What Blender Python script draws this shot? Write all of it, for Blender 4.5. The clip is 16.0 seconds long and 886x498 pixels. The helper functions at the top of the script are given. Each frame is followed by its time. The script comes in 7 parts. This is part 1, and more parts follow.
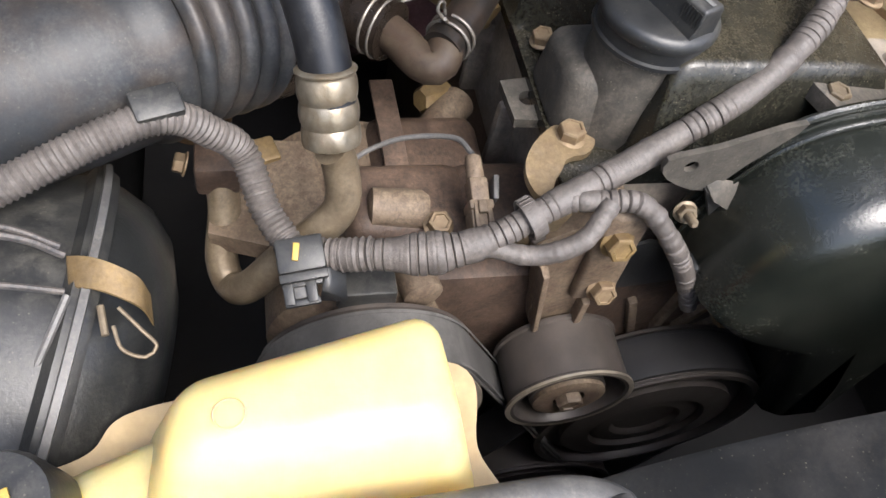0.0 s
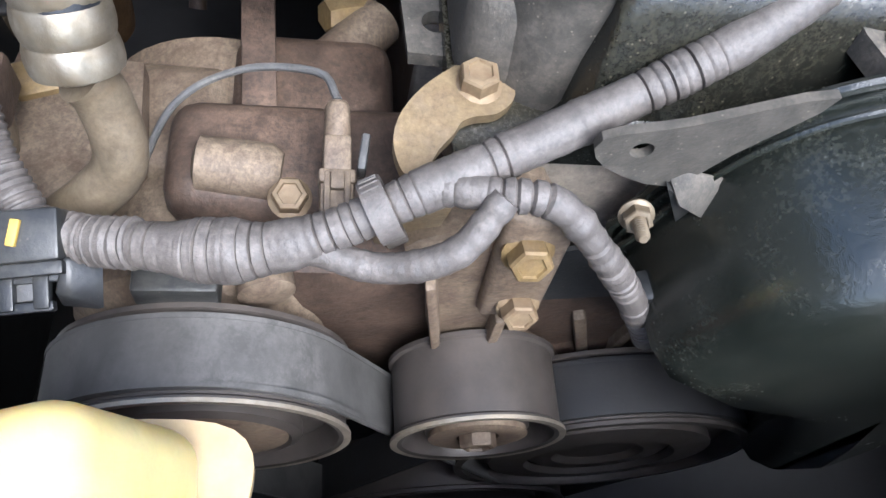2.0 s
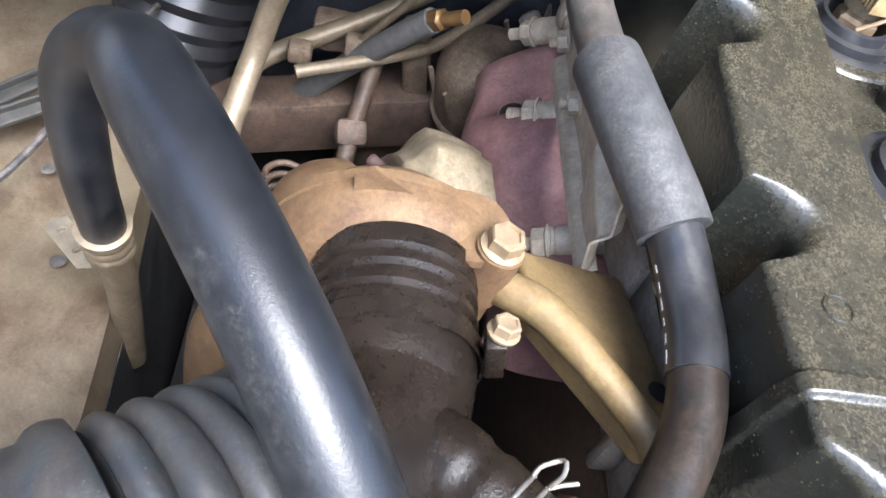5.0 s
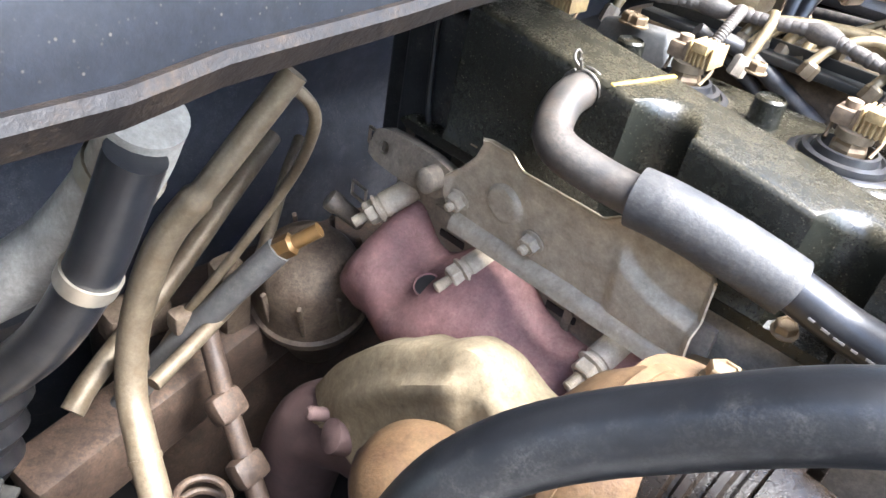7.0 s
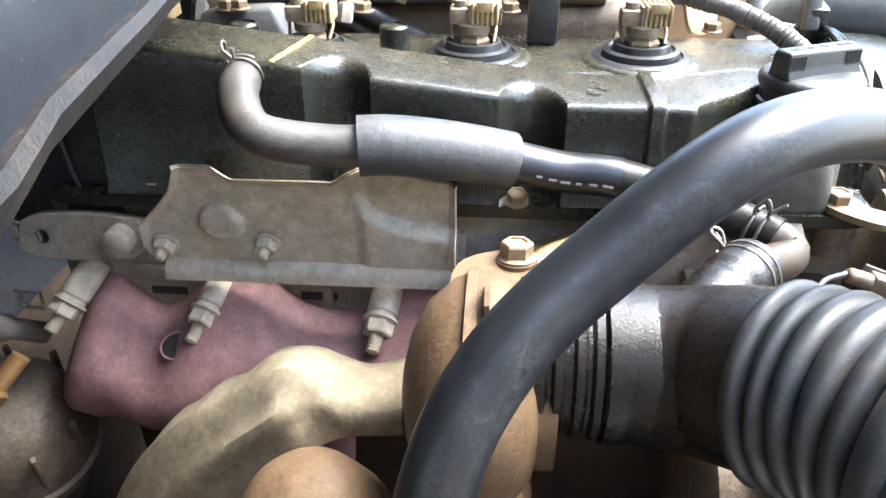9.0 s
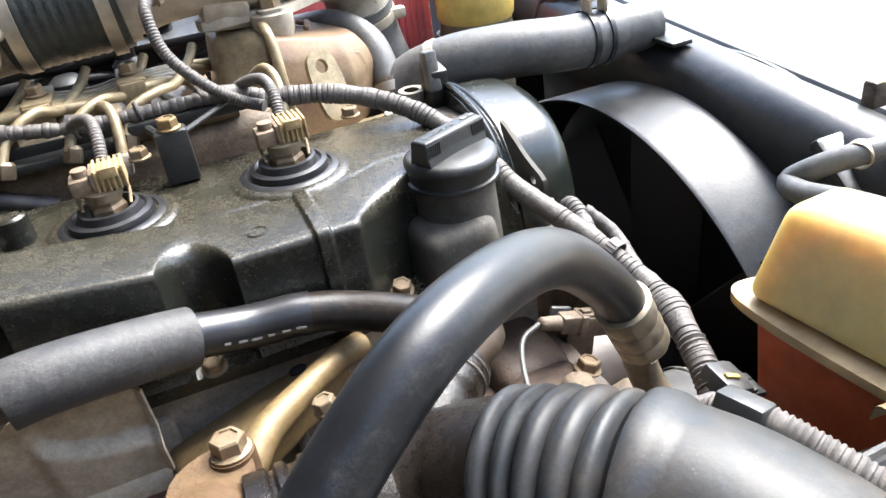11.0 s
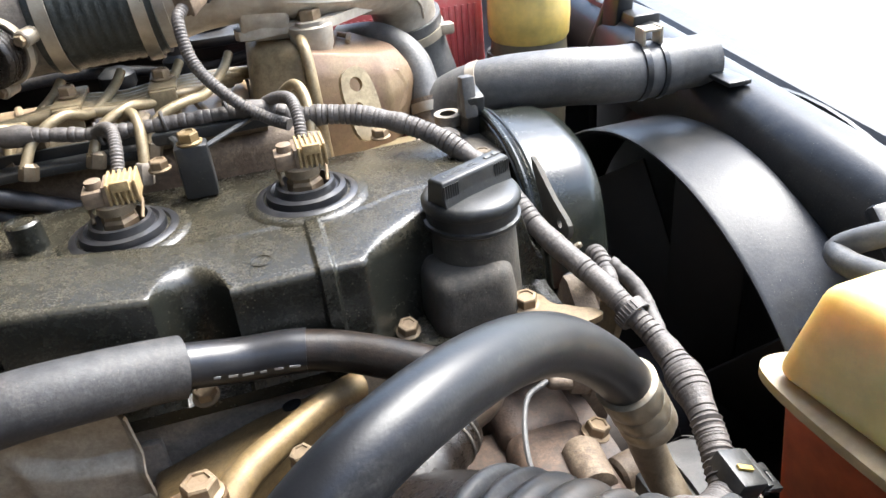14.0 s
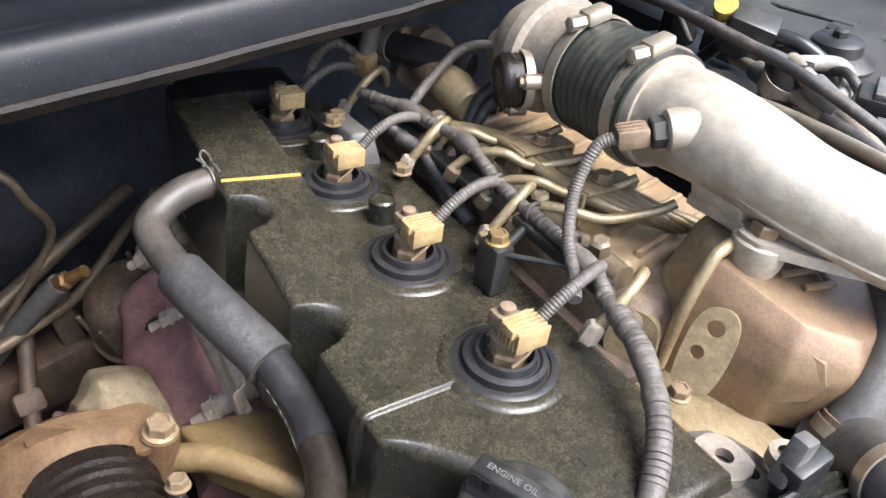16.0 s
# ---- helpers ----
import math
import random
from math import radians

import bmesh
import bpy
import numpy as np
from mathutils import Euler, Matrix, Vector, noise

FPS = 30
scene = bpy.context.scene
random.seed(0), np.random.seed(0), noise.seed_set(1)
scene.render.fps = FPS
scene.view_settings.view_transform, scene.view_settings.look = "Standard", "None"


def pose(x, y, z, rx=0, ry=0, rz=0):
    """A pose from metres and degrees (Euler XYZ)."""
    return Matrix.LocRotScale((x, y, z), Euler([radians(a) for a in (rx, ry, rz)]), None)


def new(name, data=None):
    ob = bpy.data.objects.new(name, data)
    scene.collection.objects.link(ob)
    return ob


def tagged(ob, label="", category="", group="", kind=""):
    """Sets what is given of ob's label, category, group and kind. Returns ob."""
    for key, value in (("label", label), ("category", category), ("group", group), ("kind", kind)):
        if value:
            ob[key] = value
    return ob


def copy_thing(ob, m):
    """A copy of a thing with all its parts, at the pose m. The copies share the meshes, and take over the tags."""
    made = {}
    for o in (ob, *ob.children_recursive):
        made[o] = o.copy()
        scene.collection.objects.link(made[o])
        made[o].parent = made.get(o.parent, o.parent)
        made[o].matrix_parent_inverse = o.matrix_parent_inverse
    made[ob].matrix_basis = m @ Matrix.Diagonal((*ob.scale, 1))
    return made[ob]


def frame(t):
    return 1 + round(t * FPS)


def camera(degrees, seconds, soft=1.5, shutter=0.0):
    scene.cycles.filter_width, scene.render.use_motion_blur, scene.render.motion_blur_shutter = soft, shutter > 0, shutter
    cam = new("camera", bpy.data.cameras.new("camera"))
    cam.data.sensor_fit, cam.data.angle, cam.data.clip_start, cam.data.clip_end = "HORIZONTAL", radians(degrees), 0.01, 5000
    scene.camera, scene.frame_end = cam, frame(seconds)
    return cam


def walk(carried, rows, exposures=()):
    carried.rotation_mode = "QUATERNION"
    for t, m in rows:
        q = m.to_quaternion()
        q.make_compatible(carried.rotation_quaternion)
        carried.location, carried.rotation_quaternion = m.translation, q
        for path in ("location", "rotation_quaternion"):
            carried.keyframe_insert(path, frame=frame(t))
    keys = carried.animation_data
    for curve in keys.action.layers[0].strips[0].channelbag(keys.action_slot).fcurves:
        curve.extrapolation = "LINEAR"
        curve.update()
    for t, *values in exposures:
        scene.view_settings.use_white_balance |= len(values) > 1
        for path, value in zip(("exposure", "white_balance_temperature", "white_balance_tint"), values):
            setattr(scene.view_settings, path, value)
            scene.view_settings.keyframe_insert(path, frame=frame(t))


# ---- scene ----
cam = camera(61.3, 16.0)
ROWS = [
    (0.0, 0.5397, -0.2437, 1.1395, 34.38, -9.99, 80.05),
    (0.5, 0.5037, -0.1969, 1.1244, 32.28, -8.99, 83.48),
    (1.0, 0.4843, -0.1645, 1.1033, 29.56, -8.50, 85.88),
    (1.5, 0.4790, -0.1514, 1.0762, 27.48, -8.59, 86.68),
    (2.0, 0.4667, -0.1454, 1.0687, 27.72, -9.45, 86.32),
    (2.5, 0.4559, -0.1546, 1.0841, 29.93, -9.89, 88.10),
    (3.0, 0.4244, -0.1839, 1.1031, 33.24, -10.56, 88.85),
    (3.5, 0.3993, -0.2094, 1.1123, 35.20, -10.74, 90.57),
    (4.0, 0.3731, -0.2335, 1.1170, 36.98, -11.65, 91.65),
    (4.5, 0.3519, -0.2540, 1.1194, 38.13, -11.25, 91.80),
    (5.0, 0.3158, -0.2506, 1.1148, 38.45, -12.88, 91.02),
    (7.5, 0.1370, -0.4757, 1.0859, 56.00, -6.39, 31.88),
    (8.0, 0.1042, -0.4660, 1.0487, 55.18, -4.77, 20.06),
    (8.5, 0.1062, -0.4623, 1.0617, 56.24, -0.15, 6.18),
    (9.0, 0.1158, -0.4866, 1.0787, 59.04, 0.34, 4.49),
    (9.5, 0.1253, -0.4928, 1.0815, 60.80, 1.12, 1.20),
    (10.0, 0.1411, -0.4755, 1.0942, 59.50, 3.97, -11.00),
    (12.5, 0.1503, -0.4255, 1.1429, 59.41, 8.13, -26.53),
    (13.0, 0.1537, -0.4206, 1.1391, 59.16, 8.09, -26.26),
    (13.5, 0.1592, -0.4221, 1.1372, 59.21, 7.00, -24.14),
    (14.0, 0.1824, -0.4247, 1.1332, 59.24, 5.08, -16.64),
    (14.5, 0.2362, -0.4311, 1.1601, 62.41, -0.25, 1.88),
    (15.0, 0.3196, -0.4323, 1.1835, 61.27, -5.32, 20.03),
    (15.5, 0.3855, -0.3516, 1.1966, 60.59, -8.74, 40.95),
    (16.0, 0.4265, -0.2295, 1.2203, 55.49, -6.59, 57.51),
]
walk(cam, [(t, pose(x, y, z, rx, ry, rz)) for t, x, y, z, rx, ry, rz in ROWS], [(0.0, 1.71, 6350, 11), (0.5, 2.12, 6050, 10), (1.0, 2.14, 6050, 9), (1.5, 2.01, 5920, 9), (2.0, 2.14, 5620, 9), (2.5, 2.59, 5570, 8), (3.5, 2.93, 5770, 8), (4.5, 3.04, 5620, 8), (5.0, 2.94, 5770, 9), (7.5, 3.82, 5980, 7), (8.0, 3.74, 6000, 6), (8.5, 3.70, 5950, 6), (9.5, 3.20, 5930, 4), (10.0, 2.81, 6230, 5), (12.5, 2.69, 6200, 7), (14.5, 2.55, 6250, 7), (15.0, 2.44, 6250, 9), (15.5, 2.08, 6400, 10), (16.0, 2.16, 6200, 10)])

# ---- light: a bright hazy sky, with a broad soft sun ----
world = bpy.data.worlds.new("sky")
scene.world = world
world.use_nodes = True
wn = world.node_tree.nodes
sky = wn.new("ShaderNodeTexSky")
sky.sky_type = "NISHITA"
sky.sun_disc = False
SUN_EL, SUN_AZ = radians(57), radians(68)
sky.sun_elevation, sky.sun_rotation = SUN_EL, SUN_AZ
sky.air_density, sky.dust_density, sky.ozone_density = 1.0, 3.0, 0.6
world.node_tree.links.new(sky.outputs[0], wn["Background"].inputs[0])
wn["Background"].inputs[1].default_value = 0.15
sun = new("sun", bpy.data.lights.new("sun", "SUN"))
sun.data.energy, sun.data.angle, sun.data.color = 1.9, radians(38), (1.0, 0.975, 0.95)
to_sun = Vector((math.sin(SUN_AZ) * math.cos(SUN_EL), math.cos(SUN_AZ) * math.cos(SUN_EL), math.sin(SUN_EL)))
sun.matrix_world = Matrix.Translation((3, 0, 6)) @ to_sun.to_track_quat("Z", "Y").to_matrix().to_4x4()


# ---- materials ----
def material(name, base, rough=0.5, metal=0.0, dust=None, dusty=0.0, up=0.0, stain=None, stained=0.0,
             patch=18.0, speck=700.0, bump=0.15, grain=500.0, coat=0.0, sss=0.0, vary=0.12, specks=0.0, crisp=0.35, spec=0.5, grit=0.0, wiped=0.0, pit=0.2):
    """Base colour with broad stains, settled dust (more on faces that look up), fine specks and a grained relief."""
    m = bpy.data.materials.new(name)
    m.use_nodes = True
    nt = m.node_tree
    n, l = nt.nodes, nt.links
    p = n["Principled BSDF"]
    co = n.new("ShaderNodeTexCoord")

    def tex(scale, detail=4.0, rough_=0.55, dist=0.0):
        t = n.new("ShaderNodeTexNoise")
        t.inputs["Scale"].default_value, t.inputs["Detail"].default_value = scale, detail
        t.inputs["Roughness"].default_value, t.inputs["Distortion"].default_value = rough_, dist
        l.new(co.outputs["Object"], t.inputs["Vector"])
        return t.outputs["Fac"]

    def rng(v, a, b, c=0.0, d=1.0):
        r = n.new("ShaderNodeMapRange")
        for i, x in enumerate((a, b, c, d)):
            r.inputs[1 + i].default_value = x
        l.new(v, r.inputs[0])
        return r.outputs[0]

    def mul(a, b, op="MULTIPLY"):
        q = n.new("ShaderNodeMath")
        q.operation = op
        q.use_clamp = True
        for i, x in enumerate((a, b)):
            if isinstance(x, (int, float)):
                q.inputs[i].default_value = x
            else:
                l.new(x, q.inputs[i])
        return q.outputs[0]

    def mix(f, a, b):
        q = n.new("ShaderNodeMix")
        q.data_type = "RGBA"
        l.new(f, q.inputs[0])
        for i, x in ((6, a), (7, b)):
            if isinstance(x, tuple):
                q.inputs[i].default_value = (*x, 1)
            else:
                l.new(x, q.inputs[i])
        return q.outputs[2]

    broad, fine = tex(patch, 6.0, 0.6, 0.4), tex(speck, 3.0, 0.6)
    dark = tuple(c * (1 - vary * 2) for c in base)
    lite = tuple(min(1, c * (1 + vary * 2)) for c in base)
    colour = mix(rng(tex(patch * 3.3, 5.0), 0.3, 0.7), dark, lite)
    if stain:
        colour = mix(mul(rng(tex(patch * 1.7, 6.0, 0.65, 0.8), 0.42, 0.66), stained), colour, stain)
    rgh = rough
    if dust:
        f = mul(rng(broad, 0.38, 0.64), dusty)
        if up:
            g = n.new("ShaderNodeNewGeometry")
            s = n.new("ShaderNodeSeparateXYZ")
            l.new(g.outputs["Normal"], s.inputs[0])
            f = mul(f, mul(rng(s.outputs[2], 0.0, 0.9), rng(broad, 0.25, 0.6, up * 0.4, up)), "ADD")
        if wiped:
            gw = n.new("ShaderNodeNewGeometry")
            sw = n.new("ShaderNodeSeparateXYZ")
            l.new(gw.outputs["Normal"], sw.inputs[0])
            edge = n.new("ShaderNodeMath")
            l.new(sw.outputs[2], edge.inputs[0])
            l.new(rng(tex(160.0, 3.0, 0.7), 0.3, 0.7, -0.14, 0.14), edge.inputs[1])
            f = mul(f, rng(edge.outputs[0], 0.66, 0.74, 1.0, 1 - wiped))
        f = mul(f, mul(rng(fine, 0.35, 0.65, 1 - crisp, 1.0), rng(tex(patch * 6, 10.0, 0.78, 0.3), 0.42, 0.57, pit, 1.0)))
        colour = mix(f, colour, dust)
        rgh = rng(f, 0.0, 0.7, rough, min(0.95, rough + 0.26))
    if specks:
        v = n.new("ShaderNodeTexVoronoi")
        v.inputs["Scale"].default_value = 420.0
        l.new(co.outputs["Object"], v.inputs["Vector"])
        colour = mix(mul(mul(rng(v.outputs["Distance"], 0.2, 0.08), rng(tex(140.0), 0.46, 0.6)), specks), colour, (0.38, 0.34, 0.25))
    if grit:
        g2 = n.new("ShaderNodeMix")
        g2.data_type, g2.blend_type = "RGBA", "MULTIPLY"
        g2.inputs[0].default_value = 1.0
        l.new(colour, g2.inputs[6])
        l.new(rng(tex(420.0, 6.0, 0.8), 0.3, 0.7, 1 - grit, 1 + grit), g2.inputs[7])
        colour = g2.outputs[2]
    p.inputs["Specular IOR Level"].default_value = spec
    l.new(colour, p.inputs["Base Color"])
    if isinstance(rgh, float):
        rgh = rng(broad, 0.3, 0.7, max(0.03, rough - 0.08), min(1, rough + 0.1))
    l.new(rgh, p.inputs["Roughness"])
    p.inputs["Metallic"].default_value = metal
    p.inputs["Coat Weight"].default_value = coat
    if sss:
        p.inputs["Subsurface Weight"].default_value = sss
        p.inputs["Subsurface Radius"].default_value = (0.06, 0.042, 0.014)
        p.inputs["Subsurface Scale"].default_value = 0.6
    if bump:
        b = n.new("ShaderNodeBump")
        b.inputs["Strength"].default_value, b.inputs["Distance"].default_value = bump, 0.0006
        l.new(tex(grain, 4.0, 0.65), b.inputs["Height"])
        l.new(b.outputs[0], p.inputs["Normal"])
    return m


DUST = (0.27, 0.215, 0.155)
COVER = material("dusty_black_plastic", (0.011, 0.012, 0.010), 0.17, dust=(0.098, 0.080, 0.048), dusty=0.07, up=0.46, specks=0.25, bump=0.5, patch=60, speck=900, crisp=0.6, spec=0.5, grit=0.5, pit=0.6)
GLOSSY = material("black_moulded_plastic", (0.012, 0.013, 0.014), 0.38, dust=(0.13, 0.122, 0.1), dusty=0.25, up=0.14, specks=0.15, bump=0.3)
SHROUD = material("black_shroud_plastic", (0.013, 0.014, 0.015), 0.3, dust=(0.11, 0.1, 0.085), dusty=0.2, up=0.04, bump=0.22, specks=0.25)
RUBBER = material("grey_black_rubber", (0.013, 0.014, 0.017), 0.28, dust=(0.17, 0.145, 0.115), dusty=0.1, up=0.06, bump=0.14, grain=900, patch=25)
OILY = material("oily_black_rubber", (0.008, 0.006, 0.0045), 0.26, spec=0.34, dust=(0.05, 0.033, 0.022), dusty=0.25, bump=0.6, grain=800, stain=(0.012, 0.008, 0.006), stained=0.4, patch=30)
INTAKE = material("dusty_intake_rubber", (0.018, 0.020, 0.022), 0.42, dust=(0.13, 0.122, 0.11), dusty=0.24, up=0.12, bump=0.16, patch=22, stain=(0.06, 0.04, 0.025), stained=0.35, specks=0.1, crisp=0.7, spec=0.32, grit=0.25)
ACHOSE = material("air_conditioning_rubber", (0.007, 0.0075, 0.009), 0.36, dust=(0.135, 0.128, 0.118), dusty=0.25, bump=0.14, grain=950, patch=60, speck=1100, crisp=0.9, spec=0.42, wiped=0.95)
LOOM = material("dusty_wire_loom", (0.082, 0.072, 0.064), 0.5, dust=(0.168, 0.146, 0.128), dusty=0.5, up=0.2, stain=(0.045, 0.038, 0.034), stained=0.4, bump=0.6, grain=650, patch=45, crisp=0.7, grit=0.3)
CAST = material("brown_dusty_casting", (0.112, 0.082, 0.055), 0.55, 0.05, dust=(0.225, 0.172, 0.118), dusty=0.65, up=0.3, patch=38, stain=(0.05, 0.030, 0.021), stained=0.75, bump=0.9, grain=330, grit=0.4)
DARKCAST = material("dark_oily_casting", (0.055, 0.037, 0.027), 0.5, 0.1, dust=(0.16, 0.105, 0.07), dusty=0.5, up=0.3, stain=(0.02, 0.013, 0.010), stained=0.7, bump=0.8, grain=350, patch=30, grit=0.35)
HEAD = material("grey_dusty_alloy", (0.22, 0.19, 0.155), 0.55, 0.05, dust=(0.31, 0.262, 0.2), dusty=0.5, up=0.25, stain=(0.08, 0.06, 0.045), stained=0.45, bump=0.5, patch=34, grit=0.25)
FUELPIPE = material("tan_zinc_fuel_pipe", (0.30, 0.238, 0.138), 0.36, 0.4, dust=(0.30, 0.235, 0.155), dusty=0.35, up=0.2, stain=(0.14, 0.09, 0.05), stained=0.4, bump=0.3, patch=36, grit=0.25)
ALLOY = material("pale_cast_alloy", (0.42, 0.38, 0.315), 0.42, 0.4, dust=(0.36, 0.30, 0.23), dusty=0.5, up=0.2, stain=(0.24, 0.185, 0.125), stained=0.4, bump=0.3, grain=600, patch=26, grit=0.06)
GOLD = material("gold_passivated_steel", (0.20, 0.138, 0.058), 0.4, 0.35, dust=(0.2, 0.145, 0.085), dusty=0.5, up=0.3, stain=(0.13, 0.075, 0.035), stained=0.4, bump=0.4, patch=32, grit=0.25)
SHIELD = material("tan_heat_shield", (0.185, 0.15, 0.098), 0.7, 0.0, spec=0.2, dust=(0.235, 0.19, 0.13), dusty=0.5, up=0.1, stain=(0.11, 0.08, 0.045), stained=0.55, bump=0.45, patch=34, grit=0.25)
RUST = material("mauve_rusted_iron", (0.19, 0.098, 0.094), 0.7, 0.0, dust=(0.255, 0.17, 0.155), dusty=0.4, up=0.15, stain=(0.12, 0.058, 0.054), stained=0.5, bump=0.6, grain=420, patch=30, grit=0.25, spec=0.3)
STEEL = material("pale_zinc_steel", (0.44, 0.39, 0.31), 0.36, 0.75, dust=(0.33, 0.265, 0.185), dusty=0.4, up=0.25, bump=0.3)
BOLT = material("dirty_bolt_steel", (0.21, 0.155, 0.092), 0.48, 0.35, dust=(0.21, 0.157, 0.1), dusty=0.6, up=0.25, stain=(0.11, 0.055, 0.03), stained=0.45, bump=0.35, patch=60, spec=0.4)
CLIPWIRE = material("bright_clip_wire", (0.14, 0.13, 0.115), 0.34, 0.5, dust=DUST, dusty=0.45, bump=0.1, patch=80)
PIPE = material("olive_zinc_pipe", (0.155, 0.122, 0.080), 0.42, 0.35, dust=(0.21, 0.17, 0.12), dusty=0.5, up=0.25, stain=(0.10, 0.068, 0.036), stained=0.6, bump=0.3, patch=30, grit=0.25)
GREYBELT = material("grey_worn_belt", (0.058, 0.056, 0.053), 0.5, dust=(0.16, 0.152, 0.142), dusty=0.5, bump=0.2, spec=0.3)
BELT = material("black_drive_belt", (0.014, 0.014, 0.015), 0.55, dust=(0.06, 0.052, 0.044), dusty=0.3, bump=0.2)
PULLEY = material("worn_pulley_steel", (0.06, 0.052, 0.046), 0.42, 0.3, dust=(0.10, 0.078, 0.062), dusty=0.35, bump=0.15)
TANK = material("yellowed_tank_plastic", (0.64, 0.52, 0.225), 0.4, dust=(0.42, 0.33, 0.19), dusty=0.3, up=0.0, sss=0.9, bump=0.15, vary=0.04, patch=26, crisp=0.6)
COOLANT = material("red_coolant_in_plastic", (0.5, 0.1, 0.035), 0.4, dust=(0.4, 0.2, 0.1), dusty=0.2, sss=0.3, bump=0.1)
BATTERY = material("red_battery_plastic", (0.50, 0.085, 0.085), 0.4, dust=(0.52, 0.30, 0.26), dusty=0.35, up=0.55, bump=0.1, vary=0.05)
TERMINAL = material("brown_red_plastic", (0.27, 0.06, 0.045), 0.4, dust=(0.32, 0.14, 0.1), dusty=0.4, up=0.2, bump=0.15, patch=40)
FLUID = material("amber_reservoir_plastic", (0.62, 0.45, 0.12), 0.35, dust=(0.4, 0.3, 0.15), dusty=0.25, sss=0.3, bump=0.1)
FLUIDLOW = material("dark_fluid_in_plastic", (0.1, 0.085, 0.055), 0.35, dust=(0.25, 0.2, 0.13), dusty=0.4, bump=0.1)
WHITECAP = material("white_cap_plastic", (0.75, 0.74, 0.7), 0.45, dust=DUST, dusty=0.12, bump=0.1, vary=0.03)
YELLOW = material("yellowed_connector_plastic", (0.33, 0.235, 0.11), 0.5, dust=(0.31, 0.22, 0.115), dusty=0.45, up=0.2, stain=(0.15, 0.09, 0.035), stained=0.4, bump=0.35, patch=60, grit=0.25)
TAPE = material("yellow_paint_mark", (0.44, 0.30, 0.055), 0.5, dust=(0.25, 0.2, 0.1), dusty=0.4, bump=0.2, patch=60)
WHITEINK = material("white_print", (0.3, 0.29, 0.27), 0.6, bump=0.0)
CABLE = material("black_cable", (0.02, 0.02, 0.022), 0.45, dust=(0.2, 0.17, 0.14), dusty=0.35, up=0.3, bump=0.15)
BODY = material("tan_dirty_body_paint", (0.088, 0.070, 0.045), 0.42, 0.05, dust=(0.135, 0.108, 0.075), dusty=0.65, up=0.12, stain=(0.04, 0.023, 0.013), stained=0.9, patch=11, bump=0.25, grit=0.25)
DARKBODY = material("dark_dusty_body_paint", (0.014, 0.014, 0.015), 0.4, dust=(0.07, 0.068, 0.066), dusty=0.4, up=0.12, bump=0.3, specks=0.3)
COWLPAINT = material("navy_cowl_paint", (0.006, 0.007, 0.010), 0.42, spec=0.22, dust=(0.04, 0.04, 0.04), dusty=0.12, up=0.04, bump=0.12, patch=50, specks=0.12, crisp=0.8, grit=0.3)
SEALRUB = material("mud_caked_seal_rubber", (0.006, 0.005, 0.005), 0.5, spec=0.25, dust=(0.045, 0.029, 0.016), dusty=0.55, bump=0.9, grain=260, patch=50, crisp=0.8, grit=0.4)
GREYHOSE = material("grey_dusty_hose", (0.075, 0.074, 0.072), 0.45, dust=(0.24, 0.22, 0.19), dusty=0.4, up=0.15, bump=0.4, patch=40, crisp=0.8, specks=0.15)
FOAM = material("grey_foam_rubber", (0.035, 0.035, 0.036), 0.5, dust=(0.13, 0.118, 0.105), dusty=0.4, up=0.12, bump=0.4, patch=46, crisp=0.8, specks=0.12, grit=0.25, spec=0.35)
GROUND = material("pale_sunlit_concrete", (0.46, 0.445, 0.42), 0.9, dust=(0.38, 0.35, 0.3), dusty=0.3, patch=1.2, speck=60, grain=40, bump=0.2)
PALEPLASTIC = material("stained_plastic_elbow", (0.045, 0.034, 0.023), 0.5, stain=(0.02, 0.012, 0.008), stained=0.9, dust=(0.05, 0.03, 0.018), dusty=0.7, bump=0.2, patch=60, spec=0.3)
TIMING = material("grimy_timing_cover_plastic", (0.009, 0.011, 0.009), 0.2, dust=(0.105, 0.103, 0.08), dusty=0.32, up=0.0, bump=0.35, grain=520, patch=9, speck=620, crisp=1.0, specks=0.06, spec=0.6)
SHEETGREY = material("grey_dusty_sheet_steel", (0.020, 0.020, 0.019), 0.5, 0.2, dust=(0.085, 0.078, 0.066), dusty=0.45, up=0.2, bump=0.2)
FANBLACK = material("matt_black_fan_plastic", (0.008, 0.008, 0.009), 0.6, dust=(0.03, 0.026, 0.022), dusty=0.3, bump=0.1)
BRASS = material("brass_fitting", (0.22, 0.125, 0.045), 0.42, 0.5, dust=(0.2, 0.15, 0.1), dusty=0.4, bump=0.2)

CRIMP = material("bright_crimped_steel", (0.30, 0.262, 0.20), 0.38, 0.8, dust=(0.2, 0.16, 0.11), dusty=0.55, up=0.0, bump=0.25, patch=40, stain=(0.2, 0.14, 0.07), stained=0.55)
AIRBOX = material("scuffed_air_box_plastic", (0.015, 0.016, 0.016), 0.28, dust=(0.15, 0.14, 0.115), dusty=0.28, up=0.05, bump=0.4, patch=22, crisp=0.7, spec=0.35)
YELLOWGREY = material("dirty_brown_plastic", (0.19, 0.135, 0.088), 0.5, dust=(0.22, 0.165, 0.11), dusty=0.5, up=0.2, stain=(0.085, 0.055, 0.035), stained=0.5, bump=0.35, patch=60, grit=0.3)
SLEEVE = material("knurled_green_black_rubber", (0.018, 0.022, 0.02), 0.34, dust=(0.16, 0.15, 0.12), dusty=0.3, up=0.2, bump=1.0, grain=330, crisp=0.7)
